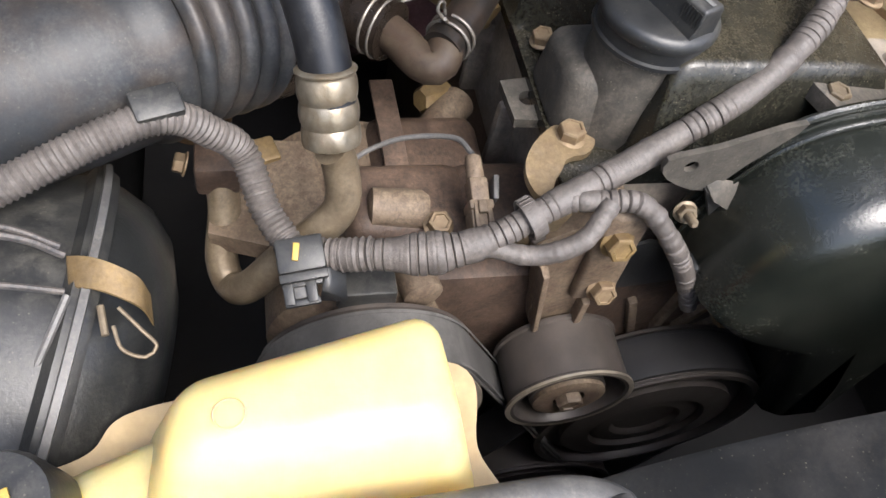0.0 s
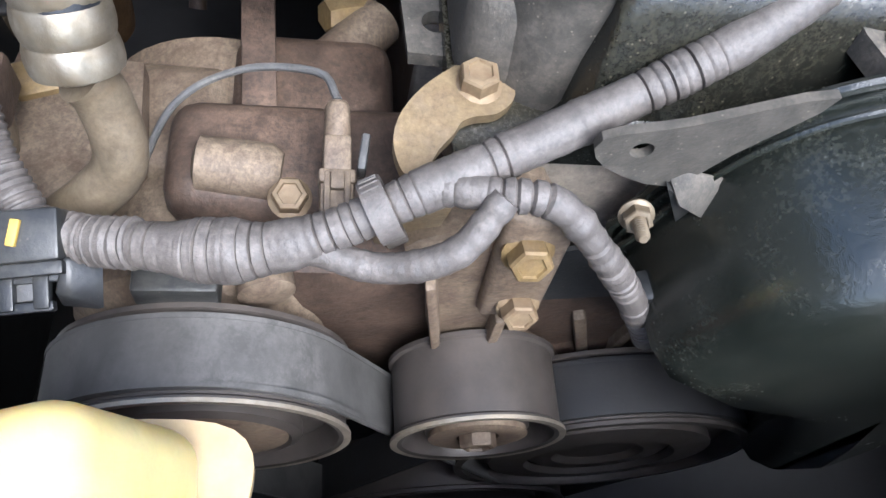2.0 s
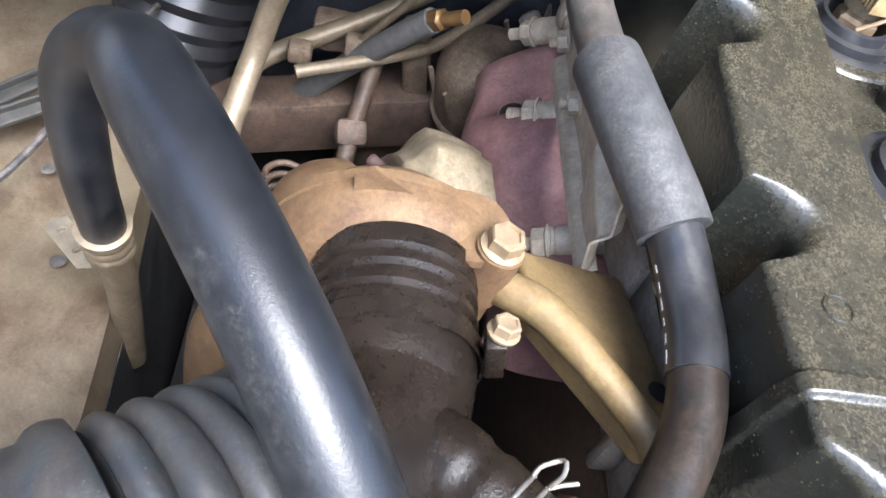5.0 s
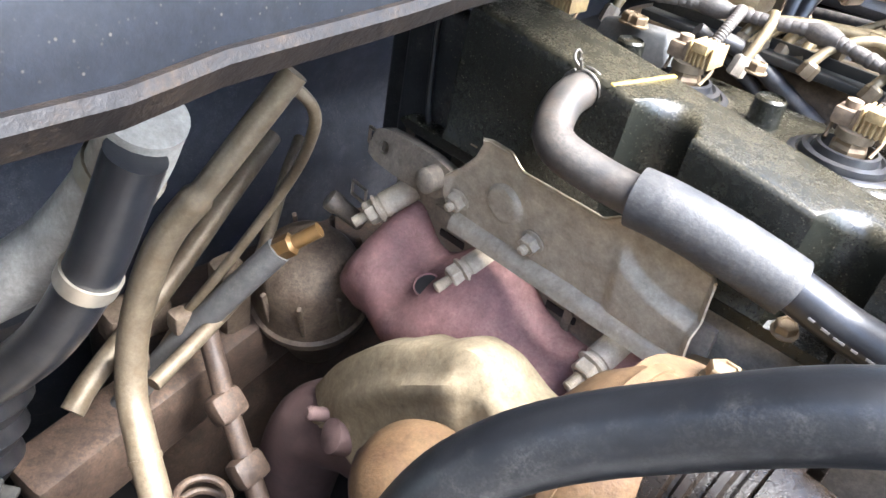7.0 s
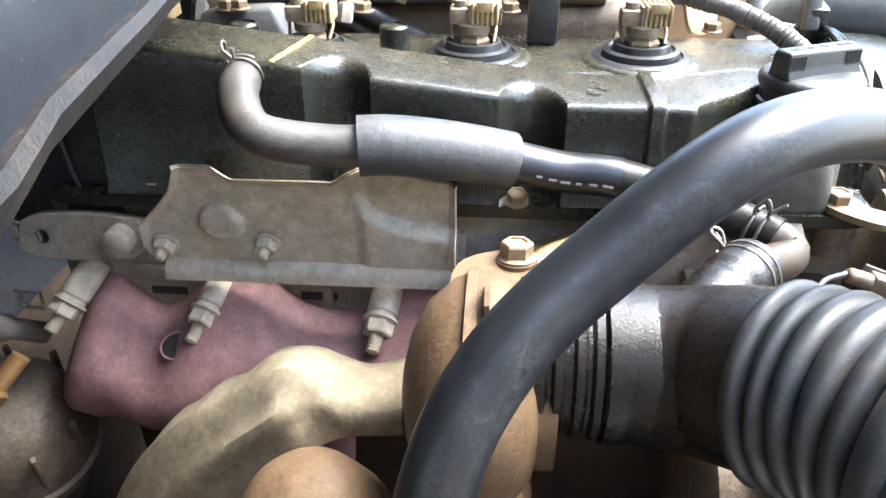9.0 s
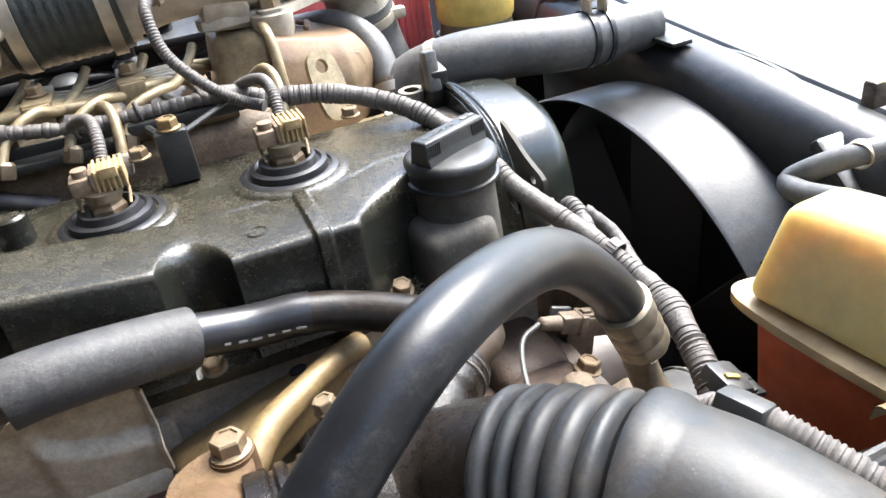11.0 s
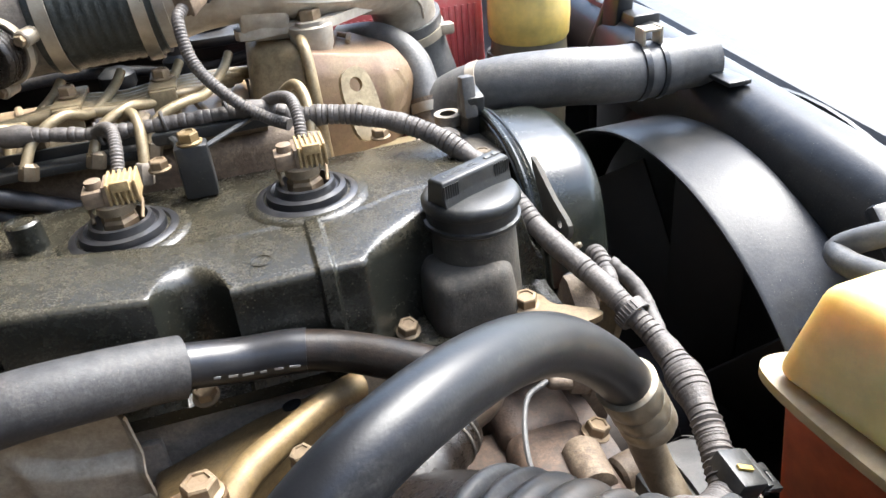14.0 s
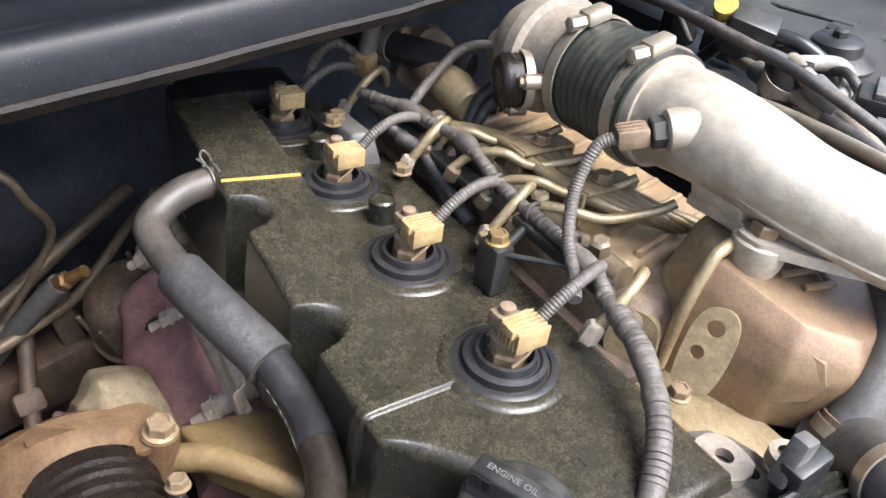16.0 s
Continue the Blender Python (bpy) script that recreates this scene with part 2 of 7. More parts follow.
# darker copy of RUST, with the turbine's shade put into the colour
RUSTDARK = material("shade_darkened_iron", (0.08, 0.047, 0.044), 0.7, 0.1, dust=(0.16, 0.11, 0.1), dusty=0.35, up=0.15, stain=(0.04, 0.022, 0.02), stained=0.5, bump=0.5)
BODYGREY = material("grey_green_body_paint", (0.036, 0.040, 0.041), 0.6, spec=0.3, dust=(0.085, 0.082, 0.072), dusty=0.4, up=0.1, stain=(0.03, 0.03, 0.028), stained=0.4, bump=0.15, patch=14, specks=0.3)
WORNINK = material("worn_grey_print", (0.13, 0.13, 0.125), 0.6, bump=0.0)
VOLUTE = material("golden_brown_turbo_casting", (0.105, 0.064, 0.032), 0.55, 0.1, dust=(0.14, 0.09, 0.047), dusty=0.5, up=0.1, stain=(0.065, 0.034, 0.019), stained=0.75, bump=0.8, grain=330, patch=26, spec=0.25, grit=0.3)
# grey of the added light-blocking wall
WALLMAT = material("unseen_wall_grey", (0.15, 0.145, 0.135), 0.9, dust=(0.13, 0.12, 0.105), dusty=0.4, patch=1.5, speck=40, grain=60, bump=0.3)
HOSEPALE = material("pale_dusty_hose", (0.30, 0.275, 0.24), 0.5, dust=(0.33, 0.30, 0.255), dusty=0.5, up=0.2, stain=(0.09, 0.085, 0.08), stained=0.4, bump=0.4, patch=34, grit=0.25)
TANKEDGE = material("browned_tank_seam", (0.42, 0.31, 0.17), 0.45, dust=(0.3, 0.2, 0.1), dusty=0.4, sss=0.2, bump=0.2)
FIREWALL = material("blue_black_dusty_firewall", (0.02, 0.024, 0.034), 0.45, dust=(0.15, 0.15, 0.155), dusty=0.55, up=0.1, patch=16, crisp=0.8, bump=0.4, specks=0.4)
ELBOW = material("brown_dusty_breather_rubber", (0.028, 0.026, 0.024), 0.42, dust=(0.13, 0.11, 0.09), dusty=0.4, up=0.2, stain=(0.045, 0.028, 0.018), stained=0.5, bump=0.3, patch=30)
MANSHIELD = material("grey_tan_pressed_shield", (0.37, 0.32, 0.25), 0.55, 0.05, dust=(0.46, 0.395, 0.295), dusty=0.55, up=0.15, stain=(0.2, 0.155, 0.11), stained=0.45, bump=0.4, patch=34, grit=0.2)
TAILRUB = material("oil_stained_breather_rubber", (0.007, 0.007, 0.007), 0.36, dust=(0.11, 0.075, 0.048), dusty=0.2, up=0.05, stain=(0.06, 0.032, 0.018), stained=0.15, bump=0.3, patch=40, spec=0.3)
COOLER = material("brassy_stained_cooler_steel", (0.3, 0.215, 0.115), 0.42, 0.25, dust=(0.27, 0.19, 0.12), dusty=0.5, up=0.2, stain=(0.13, 0.07, 0.05), stained=0.5, bump=0.3, patch=30)
REARPLASTIC = material("dust_streaked_black_plastic", (0.011, 0.013, 0.017), 0.4, dust=(0.12, 0.12, 0.12), dusty=0.5, up=0.1, bump=0.4, patch=22, crisp=0.8, specks=0.5, spec=0.3)
DUSTYGOLD = material("dust_caked_gold_bracket", (0.185, 0.135, 0.072), 0.5, 0.2, dust=(0.215, 0.165, 0.11), dusty=0.65, up=0.25, stain=(0.13, 0.085, 0.045), stained=0.5, bump=0.5, patch=45, grit=0.3)
NECK = material("dust_caked_black_plastic", (0.042, 0.039, 0.033), 0.58, dust=(0.155, 0.134, 0.108), dusty=0.6, up=0.25, bump=0.6, patch=22, crisp=0.4, specks=0.3, spec=0.3)


# ---- building helpers ----
def thing(name, base, label, category, group="", kind=""):
    ob = new(name)
    ob.location = base
    ob.empty_display_size = 0.02
    return tagged(ob, label, category, group, kind)


def part(name, bm, mat, parent=None, label="", smooth=40):
    """Links a bmesh, built in world coordinates, as one mesh under a thing or a part."""
    me = bpy.data.meshes.new(name)
    bmesh.ops.recalc_face_normals(bm, faces=bm.faces)
    bm.to_mesh(me)
    bm.free()
    me.materials.append(mat)
    me.shade_smooth()
    me.set_sharp_from_angle(angle=radians(smooth))
    ob = new(name, me)
    if parent is not None:
        ob.parent = parent
        if parent.parent is None:
            ob.matrix_parent_inverse = Matrix.Translation(-parent.location)
    if label:
        tagged(ob, label)
    return ob


def solo(name, bm, mat, label, category, group="", kind="", smooth=40):
    return tagged(part(name, bm, mat, None, "", smooth), label, category, group, kind)


def spline(pts, step=0.004):
    """A smooth line through the points, at even steps."""
    k = [Vector(p) for p in pts]
    k = [2 * k[0] - k[1]] + k + [2 * k[-1] - k[-2]]
    out = []
    for i in range(1, len(k) - 2):
        a, b, c, d = k[i - 1:i + 3]
        n = max(2, int((c - b).length / step))
        for j in range(n):
            s = j / n
            out.append(0.5 * (2 * b + (c - a) * s + (2 * a - 5 * b + 4 * c - d) * s * s + (3 * b - a - 3 * c + d) * s ** 3))
    out.append(k[-2])
    return out


def loft(bm, rings, cap=True, closed=True):
    vs = [[bm.verts.new(p) for p in r] for r in rings]
    for a, b in zip(vs, vs[1:]):
        n = len(a)
        for i in range(n if closed else n - 1):
            bm.faces.new((a[i], a[(i + 1) % n], b[(i + 1) % n], b[i]))
    if cap and closed:
        bm.faces.new(vs[0][::-1])
        bm.faces.new(vs[-1])
    return bm


def tube(pts, r, seg=14, step=0.004, smooth=True, bm=None, cap=True, flat=1.0, wobble=0.0):
    """A pipe along a line. r: a radius, or a function of the metres along it."""
    bm = bm or bmesh.new()
    line = spline(pts, step) if smooth else [Vector(p) for p in pts]
    tan = [(line[min(i + 1, len(line) - 1)] - line[max(i - 1, 0)]).normalized() for i in range(len(line))]
    u = tan[0].orthogonal().normalized()
    rings, s = [], 0.0
    for i, p in enumerate(line):
        if i:
            s += (p - line[i - 1]).length
            u = (u - tan[i] * u.dot(tan[i])).normalized()
        v = tan[i].cross(u)
        rad = r(s) if callable(r) else r
        if wobble:
            rad *= 1 + wobble * noise.noise(p * 60)
        rings.append([p + rad * (math.cos(2 * math.pi * k / seg) * u + flat * math.sin(2 * math.pi * k / seg) * v) for k in range(seg)])
    return loft(bm, rings, cap)


def ribbed(r, depth, pitch, start=0.0, end=9.0):
    def f(s):
        if s < start or s > end:
            return r - depth * 0.5
        return r - depth * (0.5 - 0.5 * math.cos(2 * math.pi * (s - start) / pitch)) ** 1.0
    return f


def axes(direction, up=(0, 0, 1)):
    z = Vector(direction).normalized()
    x = Vector(up).cross(z)
    x = x.normalized() if x.length > 1e-4 else z.orthogonal().normalized()
    return Matrix((x, z.cross(x), z)).transposed().to_4x4()


def lathe(profile, centre, direction, seg=28, bm=None, cap=True):
    """Turns (radius, height) pairs round the direction."""
    bm = bm or bmesh.new()
    m = Matrix.Translation(centre) @ axes(direction)
    return loft(bm, [[m @ Vector((r * math.cos(2 * math.pi * k / seg), r * math.sin(2 * math.pi * k / seg), h)) for k in range(seg)] for r, h in profile], cap)


def bevelled(bm, w, seg=2):
    bmesh.ops.recalc_face_normals(bm, faces=bm.faces)
    bmesh.ops.bevel(bm, geom=bm.edges[:], offset=w, segments=seg, profile=0.5, affect="EDGES", clamp_overlap=True)
    return bm


def box(size, centre=(0, 0, 0), bevel=0.002, turn=None, seg=2):
    bm = bmesh.new()
    bmesh.ops.create_cube(bm, size=1)
    bmesh.ops.scale(bm, vec=size, verts=bm.verts)
    if bevel:
        bevelled(bm, bevel, seg)
    bm.transform(Matrix.Translation(centre) @ (turn or Matrix()))
    return bm


def block(corners_low, corners_high, w, seg=4):
    bm = bmesh.new()
    loft(bm, [[Vector(p) for p in corners_low], [Vector(p) for p in corners_high]])
    return bevelled(bm, w, seg)


def join(*bms):
    a = bms[0]
    for b in bms[1:]:
        me = bpy.data.meshes.new("tmp")
        b.to_mesh(me)
        a.from_mesh(me)
        b.free()
        bpy.data.meshes.remove(me)
    return a


def smooth_outline(pts, n=4):
    """A rounded closed outline through flat points."""
    k, out = [Vector((*p, 0)) for p in pts], []
    m = len(k)
    for i in range(m):
        a, b, c, d = k[i - 1], k[i], k[(i + 1) % m], k[(i + 2) % m]
        for j in range(n):
            s = j / n
            q = 0.5 * (2 * b + (c - a) * s + (2 * a - 5 * b + 4 * c - d) * s * s + (3 * b - a - 3 * c + d) * s ** 3)
            out.append((q.x, q.y))
    return out


def plate(outline, thick, frame_, holes=(), bevel=0.0006):
    """A flat plate of some thickness. frame_: the matrix that lays its xy plane. holes: (x, y, radius)."""
    bm = bmesh.new()
    loops = []
    for pts in [outline] + [[(hx + hr * math.cos(a * math.pi / 8), hy + hr * math.sin(a * math.pi / 8)) for a in range(16)] for hx, hy, hr in holes]:
        vs = [bm.verts.new((x, y, 0)) for x, y in pts]
        loops += [bm.edges.new((vs[i], vs[(i + 1) % len(vs)])) for i in range(len(vs))]
    bmesh.ops.triangle_fill(bm, use_beauty=True, use_dissolve=False, edges=loops)
    bmesh.ops.recalc_face_normals(bm, faces=bm.faces)
    got = bmesh.ops.extrude_face_region(bm, geom=bm.faces[:])
    bmesh.ops.translate(bm, vec=(0, 0, thick), verts=[g for g in got["geom"] if isinstance(g, bmesh.types.BMVert)])
    bm.transform(frame_)
    return bm


def lay(origin, xdir, ydir):
    x = Vector(xdir).normalized()
    y = Vector(ydir)
    y = (y - x * y.dot(x)).normalized()
    m = Matrix((x, y, x.cross(y))).transposed().to_4x4()
    m.translation = origin
    return m


def hex_bolt(name, at, direction, size, label, flange=True, stud=0.0, mat=None, parent=None, group="engine bolts"):
    """A hexagon head on a flange, with a dished top; stud: a threaded end that stands out."""
    d = Vector(direction).normalized()
    b = lathe([(size * 1.28, 0), (size * 1.3, size * 0.18), (size * 1.0, size * 0.32), (size * 0.99, size * 0.34)] if flange else [(size * 1.0, 0), (size, size * 0.3)], at, d, 18)
    m = Matrix.Translation(Vector(at) + d * size * 0.3) @ axes(d)
    rings = []
    for r, h in ((1.08, 0), (1.08, 0.78), (0.98, 0.92), (0.72, 0.95), (0.66, 0.82), (0.3, 0.8)):
        rings.append([m @ Vector((size * r * math.cos(k * math.pi / 3), size * r * math.sin(k * math.pi / 3), size * h)) for k in range(6)])
    loft(b, rings)
    if stud:
        s = 0.0
        prof = []
        while s < stud:
            prof += [(size * 0.52, s), (size * 0.45, s + 0.0006)]
            s += 0.0012
        lathe([(size * 0.6, -0.001)] + prof + [(size * 0.3, stud + 0.001)], Vector(at) + d * size * 1.2, d, 12, b)
    ob = part(name, b, mat or BOLT, parent, "", 30)
    return tagged(ob, label, "bolt", group) if parent is None else ob


def ring(centre, direction, r, width, thick, mat, name, parent, label=""):
    """A flat band round something."""
    return part(name, lathe([(r, -width / 2), (r + thick, -width / 2), (r + thick, width / 2), (r, width / 2), (r, -width / 2)], centre, direction, 28, cap=False), mat, parent, label)


def spring_clip(centre, direction, r, ear, mat, name, parent, gap=0.0):
    """A wire spring clip round a hose: two turns of wire and a looped ear that stands off."""
    d = Vector(direction).normalized()
    e = Vector(ear)
    e = (e - d * e.dot(d)).normalized()
    v = d.cross(e)
    bm = bmesh.new()
    for off in (-0.0028, 0.0028):
        pts = [Vector(centre) + d * off + (r + 0.0008) * (math.cos(a) * e + math.sin(a) * v) for a in np.linspace(0.15, 2 * math.pi - 0.15, 30)]
        tube(pts, 0.0009, 8, 0.003, True, bm)
    c = Vector(centre) + (r + 0.0008) * e
    tube([c + d * -0.0028 + v * 0.002, c + e * 0.004 + d * -0.003 + v * 0.002, c + e * 0.009 - v * 0.001, c + e * 0.0105 + d * 0.002, c + e * 0.007 + d * 0.004 + v * 0.001, c + e * 0.001 + d * 0.003 - v * 0.001], 0.0009, 8, 0.0015, True, bm)
    tube([c + d * 0.0028 - v * 0.002, c + e * 0.004 + d * 0.006 - v * 0.004, c + e * 0.007 + d * 0.009 - v * 0.006], 0.0009, 8, 0.0015, True, bm)
    return part(name, bm, mat, parent, "bright wire spring clip")


def ss(x, a, b):
    t = min(1, max(0, (x - a) / (b - a)))
    return t * t * (3 - 2 * t)


def bump_between(x, a, b, w):
    return ss(x, a - w, a + w) * (1 - ss(x, b - w, b + w))


def letters(text, size, frame_, mat, parent, depth=0.0003, label=""):
    """Raised lettering from the built-in font."""
    cu = bpy.data.curves.new("lettering", "FONT")
    cu.body, cu.size, cu.extrude, cu.align_x, cu.align_y = text, size, depth, "CENTER", "CENTER"
    cu.resolution_u = 2
    tmp = new("lettering", cu)
    dg = bpy.context.evaluated_depsgraph_get()
    me = bpy.data.meshes.new_from_object(tmp.evaluated_get(dg))
    bpy.data.objects.remove(tmp)
    bm = bmesh.new()
    bm.from_mesh(me)
    bpy.data.meshes.remove(me)
    bm.transform(frame_)
    return part("lettering", bm, mat, parent, label)


# ---- ground, body panels, cowl ----
g = bmesh.new()
bmesh.ops.create_grid(g, x_segments=2, y_segments=2, size=150)
solo("ground", g, GROUND, "pale dusty concrete ground in bright light", "ground", kind="structure")

# inner wing on the turbo side: a shelf, a wall and an inner face, pressed in one sheet
b = bmesh.new()
prof = [(-0.372, 0.655), (-0.378, 0.68), (-0.40, 0.69), (-0.47, 0.695), (-0.53, 0.705), (-0.56, 0.73), (-0.575, 0.80), (-0.58, 0.90), (-0.60, 0.925), (-0.75, 0.93)]
rings = []
for i in range(60):
    x = -0.62 + i * 0.0145
    dip = 0.012 * bump_between(x, -0.12, 0.02, 0.02)
    rings.append([Vector((x, y + 0.01 * math.sin(x * 9), z - (dip if -0.53 < y < -0.39 else 0) + 0.004 * noise.noise(Vector((x * 9, y * 9, 0))))) for y, z in prof])
loft(b, rings, cap=False, closed=False)
# lower inner face, split off and coloured dark for the shade of the gap
low = bmesh.new()
loft(low, [[Vector((x, -0.372 + 0.01 * math.sin(x * 9), z)) for z in (0.25, 0.45, 0.652)] for x in np.linspace(-0.62, 0.6, 40)], False, False)
solo("wing_lower_face", low, DARKBODY, "lower face of the inner wing, coloured dark for the gap's shade", "car body", kind="structure")
solo("inner_wing", b, BODY, "tan painted inner wing panel, dirty and stained", "car body", kind="structure")

b = bmesh.new()
prof = [(0.42, 0.25), (0.43, 0.7), (0.45, 0.78), (0.56, 0.79), (0.6, 0.83), (0.61, 0.93), (0.63, 0.94), (0.66, 0.935)]
loft(b, [[Vector((x, y, z)) for y, z in prof] for x in np.linspace(-0.62, 0.56, 30)], False, False)
solo("inner_wing", b, DARKBODY, "dark dusty inner wing behind the battery", "car body", kind="structure")
b = bmesh.new()
loft(b, [[Vector((x, y, z + 0.006 * bump_between(x % 0.16, 0.05, 0.1, 0.012) * (0.66 < y < 0.9))) for y, z in ((0.662, 0.936), (0.68, 0.95), (0.72, 0.952), (0.86, 0.956), (0.9, 0.97), (0.96, 0.975))] for x in np.linspace(-0.62, 0.43, 70)], False, False)
solo("wing_top", b, BODYGREY, "grey ribbed top panel of the far wing", "car body", kind="structure")

b = bmesh.new()
loft(b, [[Vector((x, y + 0.01 * math.sin(x * 11), z)) for y, z in ((0.945, 0.970), (0.985, 0.99), (0.99, 1.06), (1.0, 1.075), (1.005, 1.2), (1.03, 1.225), (1.25, 1.235))] for x in np.linspace(-0.62, 0.43, 28)], False, False)
solo("wing_side", b, BODYGREY, "grey painted inner side of the far wing", "car body", kind="structure")

# black sheet added under the engine to keep out light from the ground
solo("undertray", box((1.15, 0.80, 0.006), (0.0, 0.03, 0.42), 0.002), FANBLACK, "black sheet added under the bay to stop light from below", "tray", kind="structure")

# plain wall out of view, added to block low light from the turbo side
solo("unseen_wall", box((3.4, 0.2, 1.95), (1.35, -1.4, 0.975), 0.01), WALLMAT, "plain unseen wall added to block light from the turbo side", "wall", kind="structure")

# the raised bonnet, inferred and out of view, blocking the sky behind the engine
bon = thing("bonnet", (-0.34, 0, 1.12), "dark painted bonnet, propped open over the engine bay", "car body", kind="structure")
BON = [Vector((-0.34 + 0.47 * d + 0.03 * math.sin(d * 2.2), 0, 1.12 + 0.95 * d)) for d in np.linspace(0, 1.25, 12)]
skin = loft(bmesh.new(), [[p + Vector((0.02 * (abs(y) / 0.8) ** 4, y, 0)) for y in np.linspace(-0.8, 0.8, 15)] for p in BON], False, False)
bmesh.ops.solidify(skin, geom=skin.faces[:], thickness=0.02)
part("skin", skin, DARKBODY, bon)
for y in (-0.55, 0.0, 0.55):
    part("stiffener", box((0.03, 0.07, 1.2), (0.02, y, 1.70), 0.01, pose(0, 0, 0, 0, 26.3, 0)), DARKBODY, bon)

# firewall, with a pressed rib
b = bmesh.new()
rows = []
for z in np.linspace(0.2, 1.10, 26):
    rows.append([Vector((-0.42 + 0.03 * bump_between(z, 0.55, 0.72, 0.03) + 0.012 * math.sin(y * 14) * bump_between(z, 0.78, 0.95, 0.04), y, z)) for y in np.linspace(-0.75, 0.75, 50)])
loft(b, rows, False, False)
solo("firewall", b, FIREWALL, "dark dusty firewall behind the engine", "car body", kind="structure")
solo("undertray", box((1.3, 1.2, 0.01), (0.05, 0.05, 0.33), 0.002), DARKBODY, "dark undertray below the engine", "car body", kind="structure")

# cowl: a folded panel with a rubber seal along its front edge
cowl_line = spline([(0.075, -0.75, 1.052), (0.042, -0.43, 1.040), (0.028, -0.36, 1.040), (0.015, -0.29, 1.040), (0.004, -0.2, 1.045), (-0.012, 0.0, 1.069), (-0.027, 0.2, 1.097), (-0.042, 0.4, 1.124), (-0.07, 0.75, 1.17)], 0.02)
fold = [(0.002, -0.012), (0.0012, -0.002), (-0.0005, 0.008), (-0.003, 0.0150), (-0.0075, 0.0195), (-0.014, 0.0218), (-0.021, 0.0215), (-0.026, 0.0185), (-0.030, 0.0130), (-0.037, 0.0105), (-0.066, 0.0125), (-0.072, 0.0165), (-0.080, 0.0170), (-0.087, 0.010), (-0.13, 0.009), (-0.15, 0.026), (-0.19, 0.034), (-0.32, 0.06)]
cowl = thing("cowl_panel", (-0.1, 0, 1.02), "blue-grey painted cowl panel with a stained rubber seal", "car body", kind="structure")
part("panel", loft(bmesh.new(), [[p + Vector((dx, 0, dz)) for dx, dz in fold] for p in cowl_line], False, False), COWLPAINT, cowl)
part("under_panel", loft(bmesh.new(), [[p + Vector((dx, 0, dz)) for dx, dz in ((-0.006, -0.014), (-0.06, -0.03), (-0.2, -0.04), (-0.45, -0.04))] for p in cowl_line], False, False), DARKBODY, cowl)
for k in range(14):
    p = cowl_line[6 + k * 4]
    part("drain_rib", box((0.07, 0.005, 0.014), p + Vector((-0.120, 0, 0.013)), 0.0015), COWLPAINT, cowl)
sealp = [(0.0045, -0.008), (0.006, -0.011), (0.002, -0.0185), (-0.006, -0.0205), (-0.010, -0.014), (-0.006, -0.009)]
part("seal", loft(bmesh.new(), [[p + Vector((dx, 0, dz + 0.0015 * noise.noise(p * 40))) for dx, dz in sealp] for p in cowl_line]), SEALRUB, cowl, "brown stained rubber seal")

# ---- engine block and head ----
eng = thing("engine_block", (0.1, 0.0, 0.4), "brown dusty cast engine block and cylinder head", "engine")
part("block", box((0.5, 0.16, 0.32), (0.09, 0.0, 0.60), 0.012), DARKCAST, eng)
b = box((0.5, 0.165, 0.11), (0.08, -0.004, 0.815), 0.006)
part("cylinder_head", b, HEAD, eng)
for i in range(6):
    part("head_rib", box((0.008, 0.016, 0.06), (-0.14 + i * 0.075, -0.092, 0.80), 0.003), HEAD, eng)
part("front_case", box((0.06, 0.26, 0.22), (0.315, -0.03, 0.70), 0.012), DARKCAST, eng)
# lumpy front casting between the brackets; inner lumps darker for the gap's shade
for cx, cy, cz, sx, sy, sz in ((0.30, -0.10, 0.80, 0.05, 0.08, 0.06), (0.265, -0.145, 0.79, 0.08, 0.07, 0.05), (0.30, -0.165, 0.815, 0.05, 0.07, 0.03), (0.27, -0.20, 0.785, 0.06, 0.05, 0.05)):
    part("casting_lump", box((sx, sy, sz), (cx, cy, cz), 0.012, seg=3), CAST if cy < -0.19 else DARKCAST, eng)
part("boss", lathe([(0.006, 0), (0.011, 0.002), (0.011, 0.028), (0.008, 0.032)], (0.308, -0.188, 0.828), (0.1, 1, 0), 18), CAST, eng)
part("strap", box((0.10, 0.014, 0.003), (0.265, -0.167, 0.822), 0.001, pose(0, 0, 0, 0, 8, 3)), DARKCAST, eng, "dark flat steel strap")
hex_bolt("bolt", (0.323, -0.153, 0.83), (0.3, 0, 1), 0.0062, "dirty flanged bolt on the front casting")
part("casting_plate", plate([(0, 0), (0.07, -0.005), (0.085, 0.03), (0.06, 0.055), (0.01, 0.05)], 0.012, lay((0.245, -0.262, 0.80), (1, 0, 0.1), (0, 1, 0.1))), CAST, eng)
part("gold_clip", box((0.016, 0.03, 0.012), (0.262, -0.246, 0.815), 0.002, pose(0, 0, 0, 0, 10, 20)), GOLD, eng, "gold plated clip")

# ---- cam cover ----
cover = thing("cam_cover", (0.09, 0.0, 0.87), "dusty black moulded cam cover with oil filler neck", "engine cover")
rings = []
FLAT = 0.937


def arc(cy, cz, r, a0, a1, n):
    return [(cy + r * math.cos(t), cz + r * math.sin(t)) for t in np.linspace(radians(a0), radians(a1), n)]


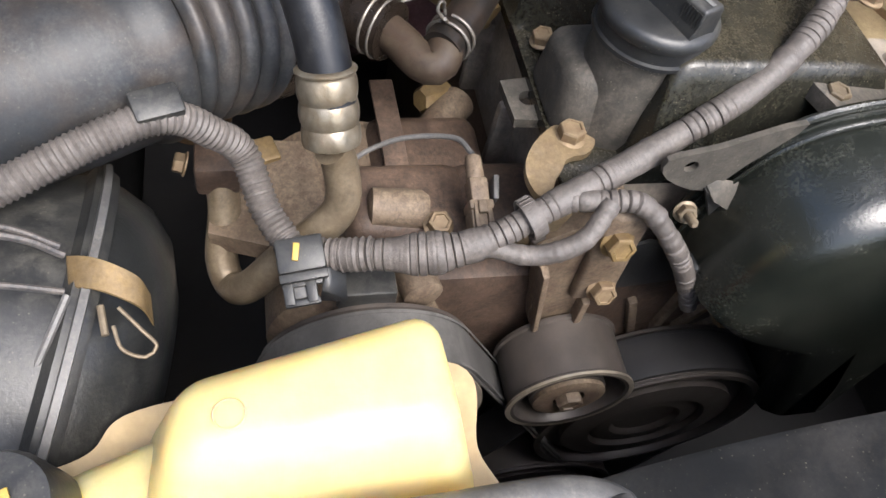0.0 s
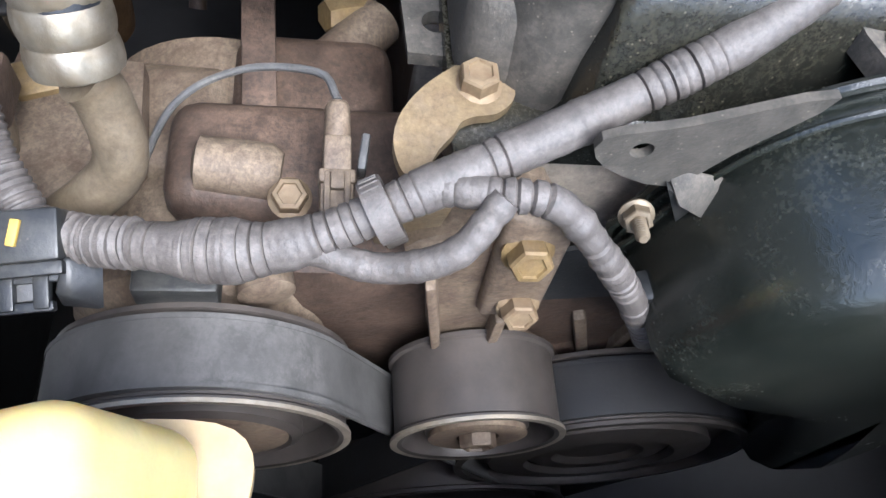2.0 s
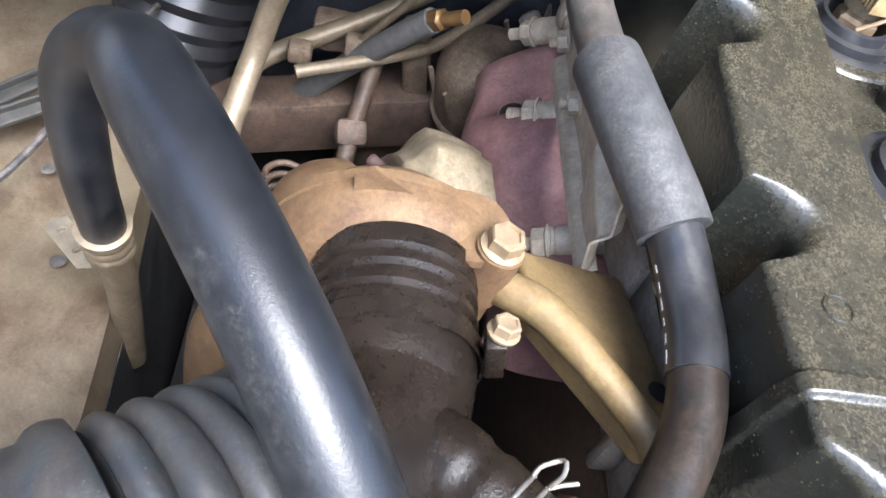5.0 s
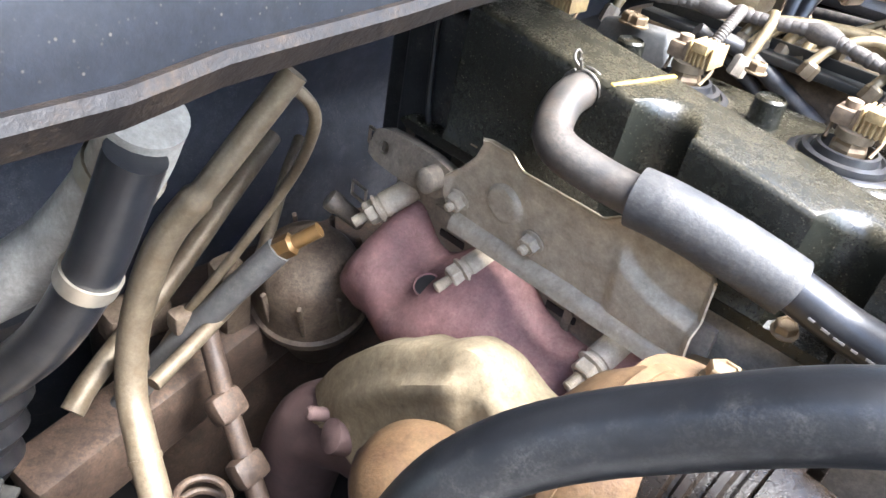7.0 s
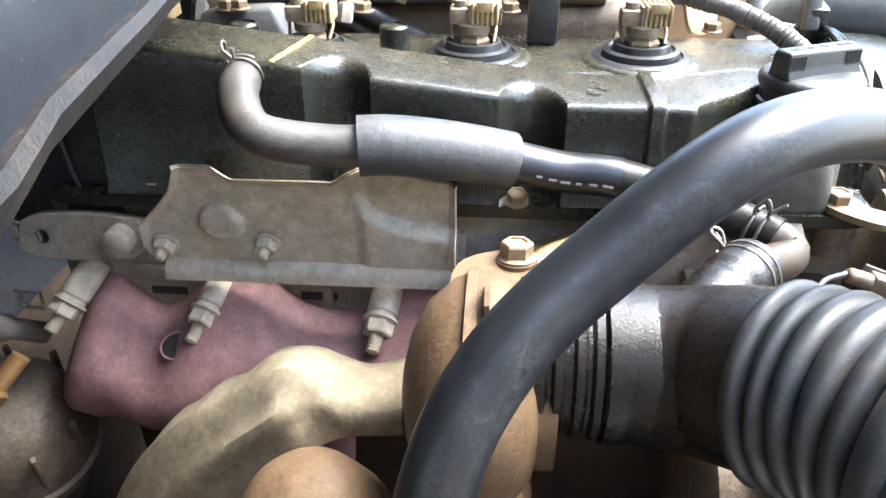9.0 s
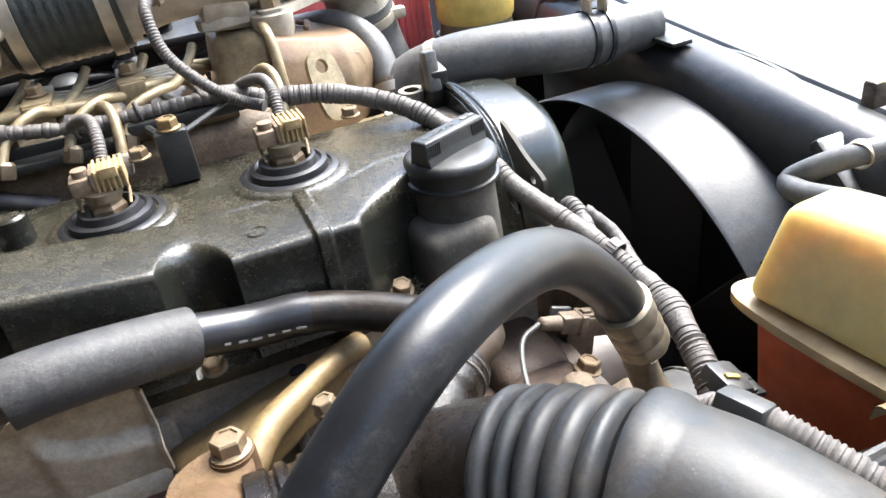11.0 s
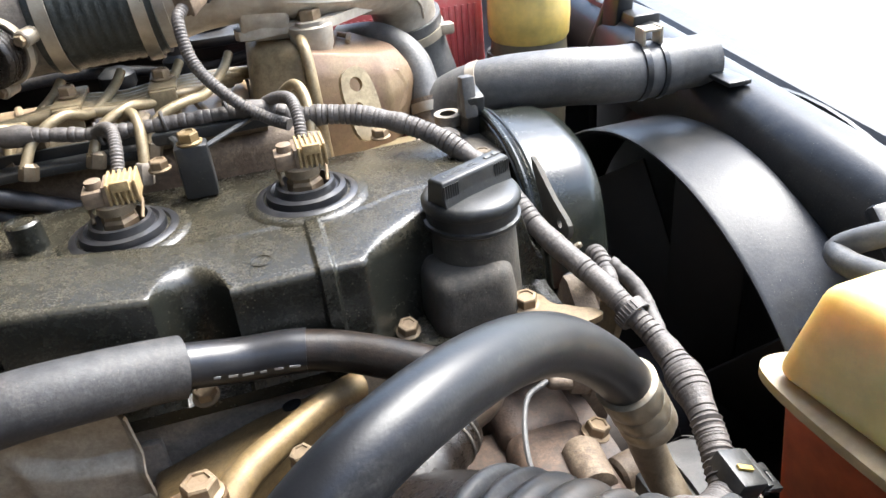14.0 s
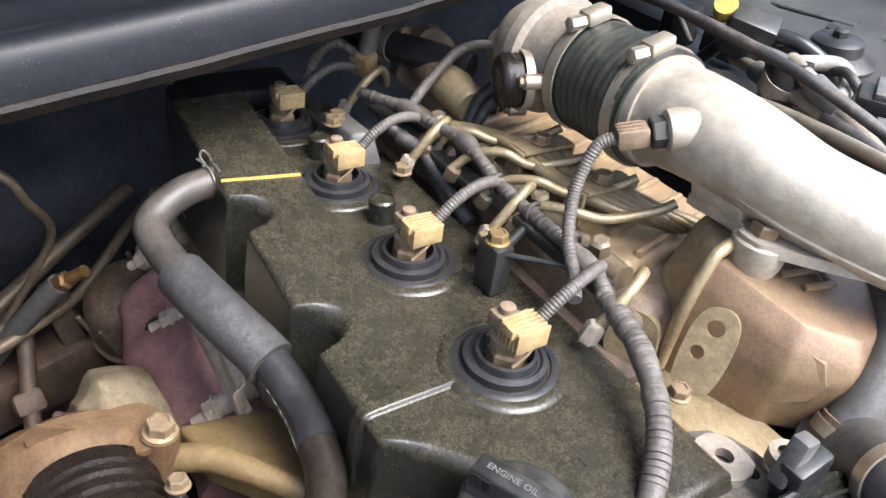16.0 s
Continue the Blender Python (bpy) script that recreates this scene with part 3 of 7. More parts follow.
def cover_section(x):
    """A section of the cam cover at x: wall, raised sloping shelf, crisp step, injector deck and far wall."""
    shelf = max(FLAT, FLAT + 0.125 * (0.156 - x)) * ss(x, -0.1185, -0.1150) + FLAT * (1 - ss(x, -0.1185, -0.1150))
    front = ss(x, 0.224, 0.262)
    flute = sum(max(0.0, math.cos(math.pi * max(-0.5, min(0.5, (x - c) / 0.036)))) ** 0.6 for c in (0.0255, 0.1330)) + 0.6 * max(0.0, math.cos(math.pi * max(-0.5, min(0.5, (x - 0.2395) / 0.036)))) ** 0.6 * (1 - front)
    yw = -0.0965 + 0.020 * flute + 0.034 * front + 0.030 * (1 - ss(x, -0.1190, -0.1165))
    end = min(ss(x, -0.158, -0.150), 1 - ss(x, 0.315, 0.331))
    f = lambda z: 0.874 + (z - 0.874) * (0.3 + 0.7 * end)
    rise = 0.0026 * bump_between(x, 0.1962, 0.2048, 0.0013)
    r = 0.0048 + 0.006 * front + 0.008 * flute
    ys = -0.0395 + 0.012 * front
    pts = [(-0.101, 0.869), (-0.101, 0.8765), (yw - 0.0065, 0.8785), (yw - 0.0035, 0.884), (yw - 0.0025 - rise, shelf - 0.034), (yw - rise * 1.4, shelf - r - 0.004)]
    pts += [(y - rise * 0.7, z + rise * 0.7) for y, z in arc(yw + r, shelf - r, r, 175, 95, 6)]
    pts += [(yw + r + 0.003, shelf + rise), (ys - 0.004, shelf + rise), (ys - 0.0012, shelf + rise * 0.8 - 0.0002), (ys, max(shelf - 0.0014, FLAT + rise * 0.6)), (ys + 0.0012, max(shelf - 0.004, FLAT + 0.0004 + rise * 0.4)), (ys + 0.0035, FLAT + 0.0002), (ys + 0.008, FLAT)]
    pts += [(0.0, FLAT), (0.03, FLAT), (0.05, FLAT - 0.002), (0.06, FLAT - 0.010), (0.064, FLAT - 0.03), (0.065, 0.88), (0.072, 0.878), (0.072, 0.869)]
    return [Vector((x, y, f(z))) for y, z in pts]


xs_ = sorted(set([round(-0.158 + i * 0.0025, 5) for i in range(197)] + [round(c + d * 0.0006, 5) for c in (0.2005, 0.1962, 0.2048, -0.117) for d in range(-5, 6)]))
part("shell", loft(bmesh.new(), [cover_section(x) for x in xs_]), COVER, cover, smooth=42)
# stepped block round the filler neck, with a hollow beside it
part("neck_block", block([(0.254, -0.1005, 0.872), (0.304, -0.1000, 0.872), (0.322, -0.04, 0.872), (0.250, -0.04, 0.872)], [(0.257, -0.0975, 0.911), (0.298, -0.0985, 0.9135), (0.316, -0.045, 0.914), (0.253, -0.045, 0.912)], 0.009, 5), NECK, cover)
for x in (0.203, 0.097, -0.008, -0.113):
    part("injector_seat", lathe([(0.0385, -0.0012), (0.0372, 0.0006), (0.0352, 0.0018), (0.032, 0.0022), (0.0, 0.0022)], (x, -0.008, FLAT), (0, 0, 1), 44), COVER, cover)
part("rear_wall", box((0.062, 0.014, 0.118), (-0.148, -0.080, 0.898), 0.005, pose(0, 0, 0, 0, 0, -4), 3), REARPLASTIC, cover, "dusty black plastic wall behind the shelf")
part("rear_wall", box((0.05, 0.10, 0.13), (-0.185, -0.02, 0.885), 0.006, seg=3), REARPLASTIC, cover)
part("wall_rib", tube([(-0.1475, -0.089, 0.955), (-0.1465, -0.0895, 0.92), (-0.142, -0.0905, 0.88), (-0.132, -0.092, 0.862)], 0.0022, 10), REARPLASTIC, cover)
part("cast_ring", lathe([(0.0052, 0), (0.0055, 0.0005), (0.0058, 0), (0.0055, -0.0004), (0.0052, 0)], (0.1695, -0.074, 0.9372), (0, 0, 1), 24, cap=False), COVER, cover)
part("neck", lathe([(0.0285, -0.075), (0.0265, -0.05), (0.0245, -0.012), (0.0245, 0.0), (0.02, 0.002)], (0.2888, -0.0642, 0.936), (0, 0, 1), 36), NECK, cover, "dusty oil filler neck")
for x in (-0.055, 0.045):
    part("round_plug", lathe([(0.010, -0.004), (0.0095, 0.013), (0.008, 0.0145), (0.0078, 0.013)], (x, 0.0, 0.94), (0, 0, 1), 22), COVER, cover, "black round cover plug")
part("paint_stripe", box((0.0030, 0.054, 0.0012), (-0.0045, -0.0675, 0.9573), 0.0003, pose(0, 0, 0, 0, 7.1, -11)), TAPE, cover, "yellow paint stripe")
# flange lug with a square plate and a hole, at the front corner
part("lug", plate([(-0.015, -0.013), (0.013, -0.014), (0.016, -0.002), (0.015, 0.013), (-0.014, 0.013)], 0.006, lay((0.272, -0.1, 0.866), (1, 0.1, 0), (-0.1, 1, 0.1)), [(0.0, -0.002, 0.0052)]), NECK, cover, "square bolt lug with an open hole")
for x, y, z in ((0.239, -0.089, 0.881), (-0.09, -0.094, 0.879), (0.127, -0.10, 0.88)):
    hex_bolt("bolt", (x, y, z), (0, -0.25, 1), 0.0055, "small dirty flanged bolt in the cam cover edge")

# oil cap
cap = thing("oil_filler_cap", (0.2888, -0.0642, 0.93), "black plastic oil filler cap with a grip bar", "oil cap")
part("disc", lathe([(0.0268, -0.014), (0.0278, -0.0132), (0.0278, -0.0112), (0.0262, -0.0106), (0.0262, -0.0042), (0.0276, -0.0036), (0.0282, -0.002), (0.0282, 0.0008), (0.0268, 0.0028), (0.0250, 0.0040), (0.012, 0.0048), (0.0, 0.005)], (0.2888, -0.0642, 0.944), (0, 0, 1), 48), GLOSSY, cap)
CAPTURN = pose(0.2888, -0.0642, 0.0005, 0, 0, 24)
gr = []
for w, l, z in ((0.0100, 0.0245, 0.941), (0.0082, 0.0245, 0.9475), (0.0066, 0.025, 0.953), (0.0062, 0.0245, 0.9600), (0.0054, 0.0235, 0.9615)):
    gr.append([Vector((sx * l, sy * w, z)) for sx, sy in ((-1, -1), (1, -1), (1, 1), (-1, 1))])
h = bevelled(loft(bmesh.new(), gr), 0.0006, 1)
h.transform(CAPTURN)
part("grip", h, GLOSSY, cap)
for s in (-1, 1):
    for k in range(7):
        q = box((0.0008, 0.0012, 0.012), (s * (0.0235 - k * 0.0016), -0.0064, 0.9535), 0)
        q.transform(CAPTURN)
        part("grip_rib", q, GLOSSY, cap)
letters("ENGINE OIL", 0.0047, CAPTURN @ pose(-0.0065, 0.0, 0.9616), WORNINK, cap, 0.0002)
for k in range(2):
    q = box((0.0045, 0.0026, 0.0005), (0.0145 + k * 0.006, 0.0, 0.9618), 0)
    q.transform(CAPTURN)
    part("print_bar", q, WORNINK, cap)


# injectors, each with its rubber seal and yellowed plug
def injector(at):
    inj = thing("injector", at, "fuel injector with yellowed plug in a ribbed black rubber seal", "injector", "injectors along the cam cover")
    x, y, z = at
    seal = part("rubber_seal", lathe([(0.033, -0.001), (0.0325, 0.002), (0.029, 0.0045), (0.0265, 0.0045), (0.026, 0.003), (0.0245, 0.003), (0.024, 0.0075), (0.021, 0.0085), (0.0195, 0.007), (0.0185, 0.0072), (0.0175, 0.0115), (0.0155, 0.012), (0.015, 0.003), (0.012, 0.002)], (x, y, z), (0, 0, 1), 44), RUBBER, inj, "ribbed round black rubber seal")
    part("body", lathe([(0.011, 0.0), (0.011, 0.012), (0.0095, 0.014), (0.0095, 0.020), (0.007, 0.021), (0.007, 0.026)], (x, y, z), (0, 0, 1), 6), BOLT, inj, "dirty steel injector body", 20)
    part("collar", lathe([(0.0085, 0.016), (0.0105, 0.017), (0.0105, 0.022), (0.008, 0.023)], (x, y, z), (0, 0, 1), 20), PIPE, inj)
    plug = part("plug", box((0.017, 0.018, 0.012), (x + 0.007, y + 0.003, z + 0.0285), 0.0014), YELLOW, inj, "yellowed plastic plug")
    for k in (-0.0075, -0.0045, -0.0015, 0.0015, 0.0045, 0.0075):
        part("plug_rib", box((0.0016, 0.0215, 0.0135), (x + 0.007 + k, y + 0.003, z + 0.029), 0.0005), YELLOW, plug)
    part("latch", box((0.010, 0.003, 0.006), (x + 0.007, y - 0.0085, z + 0.034), 0.0006), YELLOW, plug)
    part("socket", join(box((0.014, 0.015, 0.010), (x - 0.008, y + 0.002, z + 0.027), 0.0016), box((0.003, 0.019, 0.013), (x - 0.002, y + 0.0025, z + 0.028), 0.0006), lathe([(0.0045, 0), (0.0045, 0.004), (0.003, 0.0045)], (x - 0.008, y + 0.002, z + 0.032), (0, 0, 1), 12)), YELLOWGREY, inj, "grey-pink plastic socket")
    part("wire_loop", tube([(x - 0.013, y - 0.004, z + 0.013), (x - 0.014, y + 0.004, z + 0.022), (x - 0.009, y + 0.009, z + 0.024), (x + 0.009, y + 0.009, z + 0.024), (x + 0.014, y + 0.003, z + 0.02), (x + 0.013, y - 0.006, z + 0.012)], 0.0011, 8, 0.002), BOLT, inj)
    return inj


first = injector((0.203, -0.008, 0.936))
for x in (0.097, -0.008, -0.113):
    copy_thing(first, Matrix.Translation((x, -0.008, 0.936)))





# ---- hoses and looms on the turbo side ----
AC = [(0.322, -0.213, 0.872), (0.314, -0.211, 0.906), (0.284, -0.223, 0.950), (0.243, -0.253, 0.987), (0.190, -0.290, 0.998), (0.142, -0.312, 0.968), (0.115, -0.331, 0.945), (0.102, -0.346, 0.917), (0.093, -0.352, 0.86), (0.077, -0.356, 0.795)]
ac = thing("air_conditioning_hose", (0.2, -0.28, 0.8), "thick grey-black rubber hose arching over the turbo", "hose")
acl = spline(AC, 0.004)
part("hose", tube([tuple(p) for p in acl[9::4]], 0.0111, 24), ACHOSE, ac)


def crimped(at, direction, length, r, bands, rim):
    """A crimped sleeve: a flared rim, then bands of pillow shaped dents."""
    m = Matrix.Translation(at) @ axes(direction)
    rings = []
    for i in range(61):
        s = i / 60
        dent = abs(math.sin(math.pi * bands * max(0.0, (s - 0.1) / 0.9))) ** 0.7 if s > 0.1 else 0.0
        q = []
        for k in range(48):
            t = 2 * math.pi * k / 48
            f = r + 0.0011 * dent * (0.45 + 0.55 * abs(math.cos(4 * t)) ** 0.6)
            if s < 0.08:
                f = r - 0.0008 + (rim + 0.0008) * math.sin(math.pi * s / 0.08)
            if s > 0.95:
                f = r - 0.003 * (s - 0.95) / 0.05
            q.append(m @ Vector((f * math.cos(t), f * math.sin(t), s * length)))
        rings.append(q)
    return loft(bmesh.new(), rings)


part("ferrule", crimped(acl[13], acl[5] - acl[13], 0.036, 0.0122, 3, 0.0012), CRIMP, ac, "crimped bright steel ferrule")
part("pipe", tube([tuple(acl[4]), (0.3195, -0.207, 0.88), (0.3285, -0.206, 0.855), (0.336, -0.231, 0.829), (0.337, -0.25, 0.803), (0.327, -0.259, 0.791), (0.315, -0.263, 0.799), (0.300, -0.26, 0.818), (0.290, -0.2605, 0.832)], 0.0084, 18), PIPE, ac, "olive steel pipe, bent back on itself")
part("ferrule", crimped((0.079, -0.356, 0.803), (-0.2, 0, -1), 0.026, 0.0122, 3, 0.002), PIPE, ac, "crimped steel ferrule")
part("lower_pipe", tube([(0.075, -0.356, 0.785), (0.068, -0.357, 0.75), (0.055, -0.362, 0.70), (0.04, -0.37, 0.6)], 0.0095, 16), PIPE, ac)
part("fixing_tab", plate([(0, -0.006), (0.045, -0.007), (0.05, 0.0), (0.045, 0.007), (0, 0.006), (-0.006, 0)], 0.002, lay((0.075, -0.37, 0.765), (-0.7, -0.6, -0.3), (-0.3, 0.7, 0.2)), [(0.012, 0, 0.003), (0.036, 0, 0.003)]), STEEL, ac)
part("pipe_block", box((0.022, 0.022, 0.02), (0.287, -0.262, 0.838), 0.003), DARKCAST, ac)
hex_bolt("bolt", (0.285, -0.277, 0.838), (-0.1, -1, 0.3), 0.005, "rusty bolt on the pipe block")

VENT = [(-0.028, -0.082, 0.949), (-0.022, -0.118, 0.946), (-0.006, -0.143, 0.936), (0.03, -0.1405, 0.929), (0.06, -0.1355, 0.928), (0.09, -0.1255, 0.9215), (0.12, -0.1130, 0.9115), (0.15, -0.1075, 0.9030), (0.178, -0.1095, 0.9015), (0.202, -0.1145, 0.897), (0.232, -0.132, 0.893), (0.256, -0.150, 0.889)]
vent = thing("breather_hose", (0.1, -0.12, 0.89), "black rubber breather hose with a grey foam sleeve", "hose")
vl = spline(VENT, 0.002)
part("hose", tube([tuple(p) for p in vl[60:-38:5]], 0.0115, 22), RUBBER, vent)
part("tail", tube([tuple(p) for p in vl[-44::5]] + [VENT[-1]], 0.01085, 20), TAILRUB, vent, "brown oil stained end of the breather hose")
part("bend", tube([tuple(p) for p in vl[:67:5]], 0.0109, 20), ELBOW, vent, "brown dusty bend of the breather hose")
a = min(range(len(vl)), key=lambda i: abs(vl[i].x - 0.044) + 9 * (vl[i].x < 0.02))
e = min(range(len(vl)), key=lambda i: abs(vl[i].x - 0.124))
slv = [tuple(p) for p in vl[a:e]]
part("sleeve", tube(slv[::6] + [slv[-1]], 0.0156, 24), FOAM, vent, "grey foam rubber sleeve")
spring_clip(vl[6], vl[8] - vl[4], 0.0112, (-0.4, 0.1, 1), CLIPWIRE, "spring_clip", vent)
spring_clip(vl[-6], vl[-1] - vl[-9], 0.0112, (-0.2, -0.3, 1), CLIPWIRE, "spring_clip", vent)
for k in range(6):
    i = e + 6 + k * 4
    if i + 3 < len(vl):
        p, t = vl[i], (vl[i + 3] - vl[i]).normalized()
        o = t.cross(Vector((0, 0, 1))).normalized()
        o = o if o.y < 0 else -o
        o = (o * 0.97 + Vector((0, 0, -0.08))).normalized()
        part("print_bar", box((0.0032 + 0.0022 * ((k * 7) % 3) / 2, 0.0013, 0.0005), (0, 0, 0), 0, lay(p + o * 0.01145, t, o.cross(t))), WHITEINK, vent)
# plastic elbow that joins the breather to the intake
part("elbow", tube([(0.232, -0.178, 0.884), (0.246, -0.168, 0.884), (0.2585, -0.160, 0.883), (0.2625, -0.153, 0.884), (0.259, -0.149, 0.887), (0.25, -0.146, 0.889)], 0.0098, 18), PALEPLASTIC, vent, "pale plastic elbow")

intake = thing("intake_hose", (0.22, -0.25, 0.82), "dusty ribbed rubber intake hose from air box to turbo", "hose")
part("turbo_boot", tube([(0.128, -0.218, 0.862), (0.15, -0.218, 0.862), (0.176, -0.219, 0.862), (0.19, -0.222, 0.861)], lambda s: 0.036 - 0.0025 * (math.sin(s * 700) > 0.2) * (0.008 < s < 0.045), 36, 0.0015), OILY, intake, "oily black ribbed rubber boot")
part("elbow_body", tube([(0.176, -0.219, 0.862), (0.195, -0.222, 0.863), (0.214, -0.231, 0.868), (0.232, -0.251, 0.88)], lambda s: 0.0345 + 0.08 * min(s, 0.05), 40), OILY, intake, "oily black rubber elbow")
part("side_branch", tube([(0.202, -0.215, 0.876), (0.220, -0.193, 0.883), (0.239, -0.173, 0.885)], lambda s: 0.016 - 0.0012 * bump_between(s, 0.03, 0.037, 0.001), 26, 0.002), OILY, intake, "side branch for the breather")
spring_clip((0.234, -0.178, 0.8845), (0.018, 0.02, 0.001), 0.0152, (-0.7, 0.3, 0.6), CLIPWIRE, "spring_clip", intake)
CORR = [(0.2285, -0.2488, 0.8792), (0.239, -0.2605, 0.884), (0.2505, -0.275, 0.8895), (0.261, -0.2895, 0.893)]
part("ribbed_section", tube(CORR, lambda s: 0.0366 + 0.0058 * abs(math.sin(math.pi * s / 0.0106)) ** 0.6, 52, 0.0008), INTAKE, intake, "thick rounded rubber ribs")
SMOOTH = [(0.2605, -0.289, 0.8928), (0.2695, -0.302, 0.8945), (0.2805, -0.323, 0.893), (0.293, -0.356, 0.887), (0.309, -0.403, 0.868), (0.324, -0.443, 0.835), (0.336, -0.468, 0.78), (0.34, -0.48, 0.72)]
part("smooth_section", tube(SMOOTH, lambda s: 0.0412 + 0.0034 * math.sqrt(max(0.0, 1 - ((s - 0.0062) / 0.0063) ** 2)) - 0.004 * (s < 0.001), 56, 0.0016), INTAKE, intake, "smooth grey rubber elbow with a rounded rim")
part("worm_clamp", join(box((0.012, 0.008, 0.022), (0.172, -0.181, 0.885), 0.0015, pose(0, 0, 0, 12, 0, 0)), lathe([(0.0368, -0.004), (0.0378, -0.004), (0.0378, 0.004), (0.0368, 0.004), (0.0368, -0.004)], (0.168, -0.218, 0.862), (1, 0, 0), 40, cap=False)), OILY, intake, "worm drive clamp")
hex_bolt("clamp_screw", (0.171, -0.181, 0.896), (-0.2, 0.1, 1), 0.005, "", True, 0, BOLT, intake)
# cast part number, letter by letter round the elbow
TC_, TT = Vector((0.2852, -0.3355, 0.8905)), Vector((0.35, -0.925, -0.12)).normalized()
TN = Vector((-0.705, -0.383, 0.597))
TN = (TN - TT * TN.dot(TT)).normalized()
for k, ch in enumerate("17881-0L0"):
    nrm = Matrix.Rotation(-0.03 + k * 0.105, 3, TT) @ TN
    letters(ch, 0.0095, lay(TC_ + nrm * 0.0414, nrm.cross(TT) * -1, -TT), INTAKE, intake, 0.0013)
for k in range(4):
    nrm = Matrix.Rotation(0.16 + k * 0.2, 3, TT) @ TN
    part("raised_bar", box((0.0062, 0.0055, 0.0024), (0, 0, 0), 0.0002, lay(TC_ + TT * 0.013 + nrm * 0.0414, nrm.cross(TT) * -1, -TT)), INTAKE, intake)

# main loom: split conduit and tape
LOOM_A = [(0.345, -0.345, 0.892), (0.318, -0.285, 0.905), (0.312, -0.259, 0.889), (0.313, -0.248, 0.876), (0.332, -0.240, 0.861), (0.350, -0.228, 0.852)]
LOOM_B = [(0.350, -0.228, 0.852), (0.360, -0.198, 0.863), (0.365, -0.154, 0.873), (0.352, -0.108, 0.890), (0.334, -0.059, 0.906), (0.318, -0.015, 0.930), (0.290, 0.021, 0.950), (0.25, 0.045, 0.962), (0.205, 0.058, 0.966)]
loom = thing("wiring_loom", (0.35, -0.15, 0.85), "dusty taped wiring loom with split ribbed conduit", "cable")
part("conduit", tube(LOOM_A, ribbed(0.0074, 0.0010, 0.0027), 16, 0.0007), LOOM, loom, "ribbed split conduit")
lb = spline(LOOM_B, 0.003)


def taped(s):
    """Tape wound over ribbed conduit: ribs show through in stretches, with a splice near the start."""
    f = 0.0066 + 0.0011 * bump_between(s, 0.02, 0.085, 0.008) + 0.0022 * bump_between(s, 0.052, 0.07, 0.006)
    show = bump_between(noise.noise(Vector((s * 42, 7.7, 0))), -0.12, 2.0, 0.06)
    groove = max(0.0, math.cos(s * 2 * math.pi / 0.0038)) ** 16
    return f - 0.0013 * show * groove + 0.0005 * noise.noise(Vector((s * 150, 3.1, 0))) + 0.0003 * noise.noise(Vector((s * 620, 1.1, 0)))


part("taped_run", tube(LOOM_B, taped, 18, 0.0005, wobble=0.12), LOOM, loom, "grey fabric tape wound over ribbed conduit")
ring(lb[36], lb[38] - lb[34], 0.0086, 0.007, 0.0012, LOOM, "tie_wrap", loom)
tq = axes(lb[38] - lb[34])
for k in range(9):
    w = -0.6 + k * 0.24
    part("tie_tooth", box((0.0008, 0.0006, 0.0056), (0, 0, 0), 0.0002, Matrix.Translation(Vector(lb[36]) + tq @ Vector((0.0099 * math.cos(w), 0.0099 * math.sin(w), 0))) @ tq @ Matrix.Rotation(w, 4, "Z")), LOOM, loom)
part("tie_head", box((0.005, 0.006, 0.007), (0, 0, 0), 0.001, Matrix.Translation(Vector(lb[36]) + tq @ Vector((-0.0045, -0.0105, 0))) @ tq), LOOM, loom)
part("conduit", tube([(0.353, -0.222, 0.855), (0.357, -0.21, 0.859), (0.3605, -0.195, 0.8645)], ribbed(0.0082, 0.0014, 0.0032), 14, 0.0008), LOOM, loom)
part("branch", tube([(0.353, -0.112, 0.889), (0.358, -0.094, 0.894), (0.361, -0.076, 0.894), (0.368, -0.056, 0.875), (0.371, -0.036, 0.847), (0.371, -0.018, 0.814)], lambda s: 0.0052 - 0.0012 * bump_between(noise.noise(Vector((s * 60, 2.2, 0))), -0.1, 2.0, 0.1) * max(0.0, math.cos(s * 1500)) ** 12 + 0.0006 * noise.noise(Vector((s * 220, 9, 0))), 14, 0.0008, wobble=0.14), LOOM, loom, "taped branch to the sensor")
part("branch", tube([(0.366, -0.145, 0.874), (0.372, -0.125, 0.874), (0.372, -0.105, 0.884), (0.361, -0.092, 0.897)], lambda s: 0.0046 + 0.0005 * noise.noise(Vector((s * 300, 5, 0))), 12, 0.001, wobble=0.14), LOOM, loom)
CM = pose(0.357, -0.226, 0.86, 10, 20, 6) @ Matrix.Scale(0.78, 4)


def in_clip(bm):
    bm.transform(CM)
    return bm


clip = part("loom_clip", in_clip(box((0.020, 0.027, 0.014), (0, 0, 0), 0.0018)), GLOSSY, loom, "black plastic loom clip with a yellow mark")
for q in ((0.0125, 0.003), (0.0145, -0.003)):
    part("clip_ledge", in_clip(box((0.005, 0.027, 0.004), (q[0], 0.0, q[1]), 0.0006)), GLOSSY, clip)
part("clip_jaw", in_clip(join(box((0.016, 0.006, 0.004), (0.019, -0.010, -0.002), 0.0008), box((0.016, 0.006, 0.004), (0.019, 0.003, -0.002), 0.0008), box((0.004, 0.02, 0.004), (0.026, -0.003, -0.003), 0.0008))), GLOSSY, clip)
part("clip_flap", in_clip(block([(0.006, 0.012, -0.008), (0.026, 0.006, -0.010), (0.029, 0.022, -0.012), (0.010, 0.024, -0.008)], [(0.008, 0.012, 0.002), (0.022, 0.008, 0.000), (0.024, 0.013, -0.002), (0.010, 0.015, 0.002)], 0.001, 1)), GLOSSY, clip)
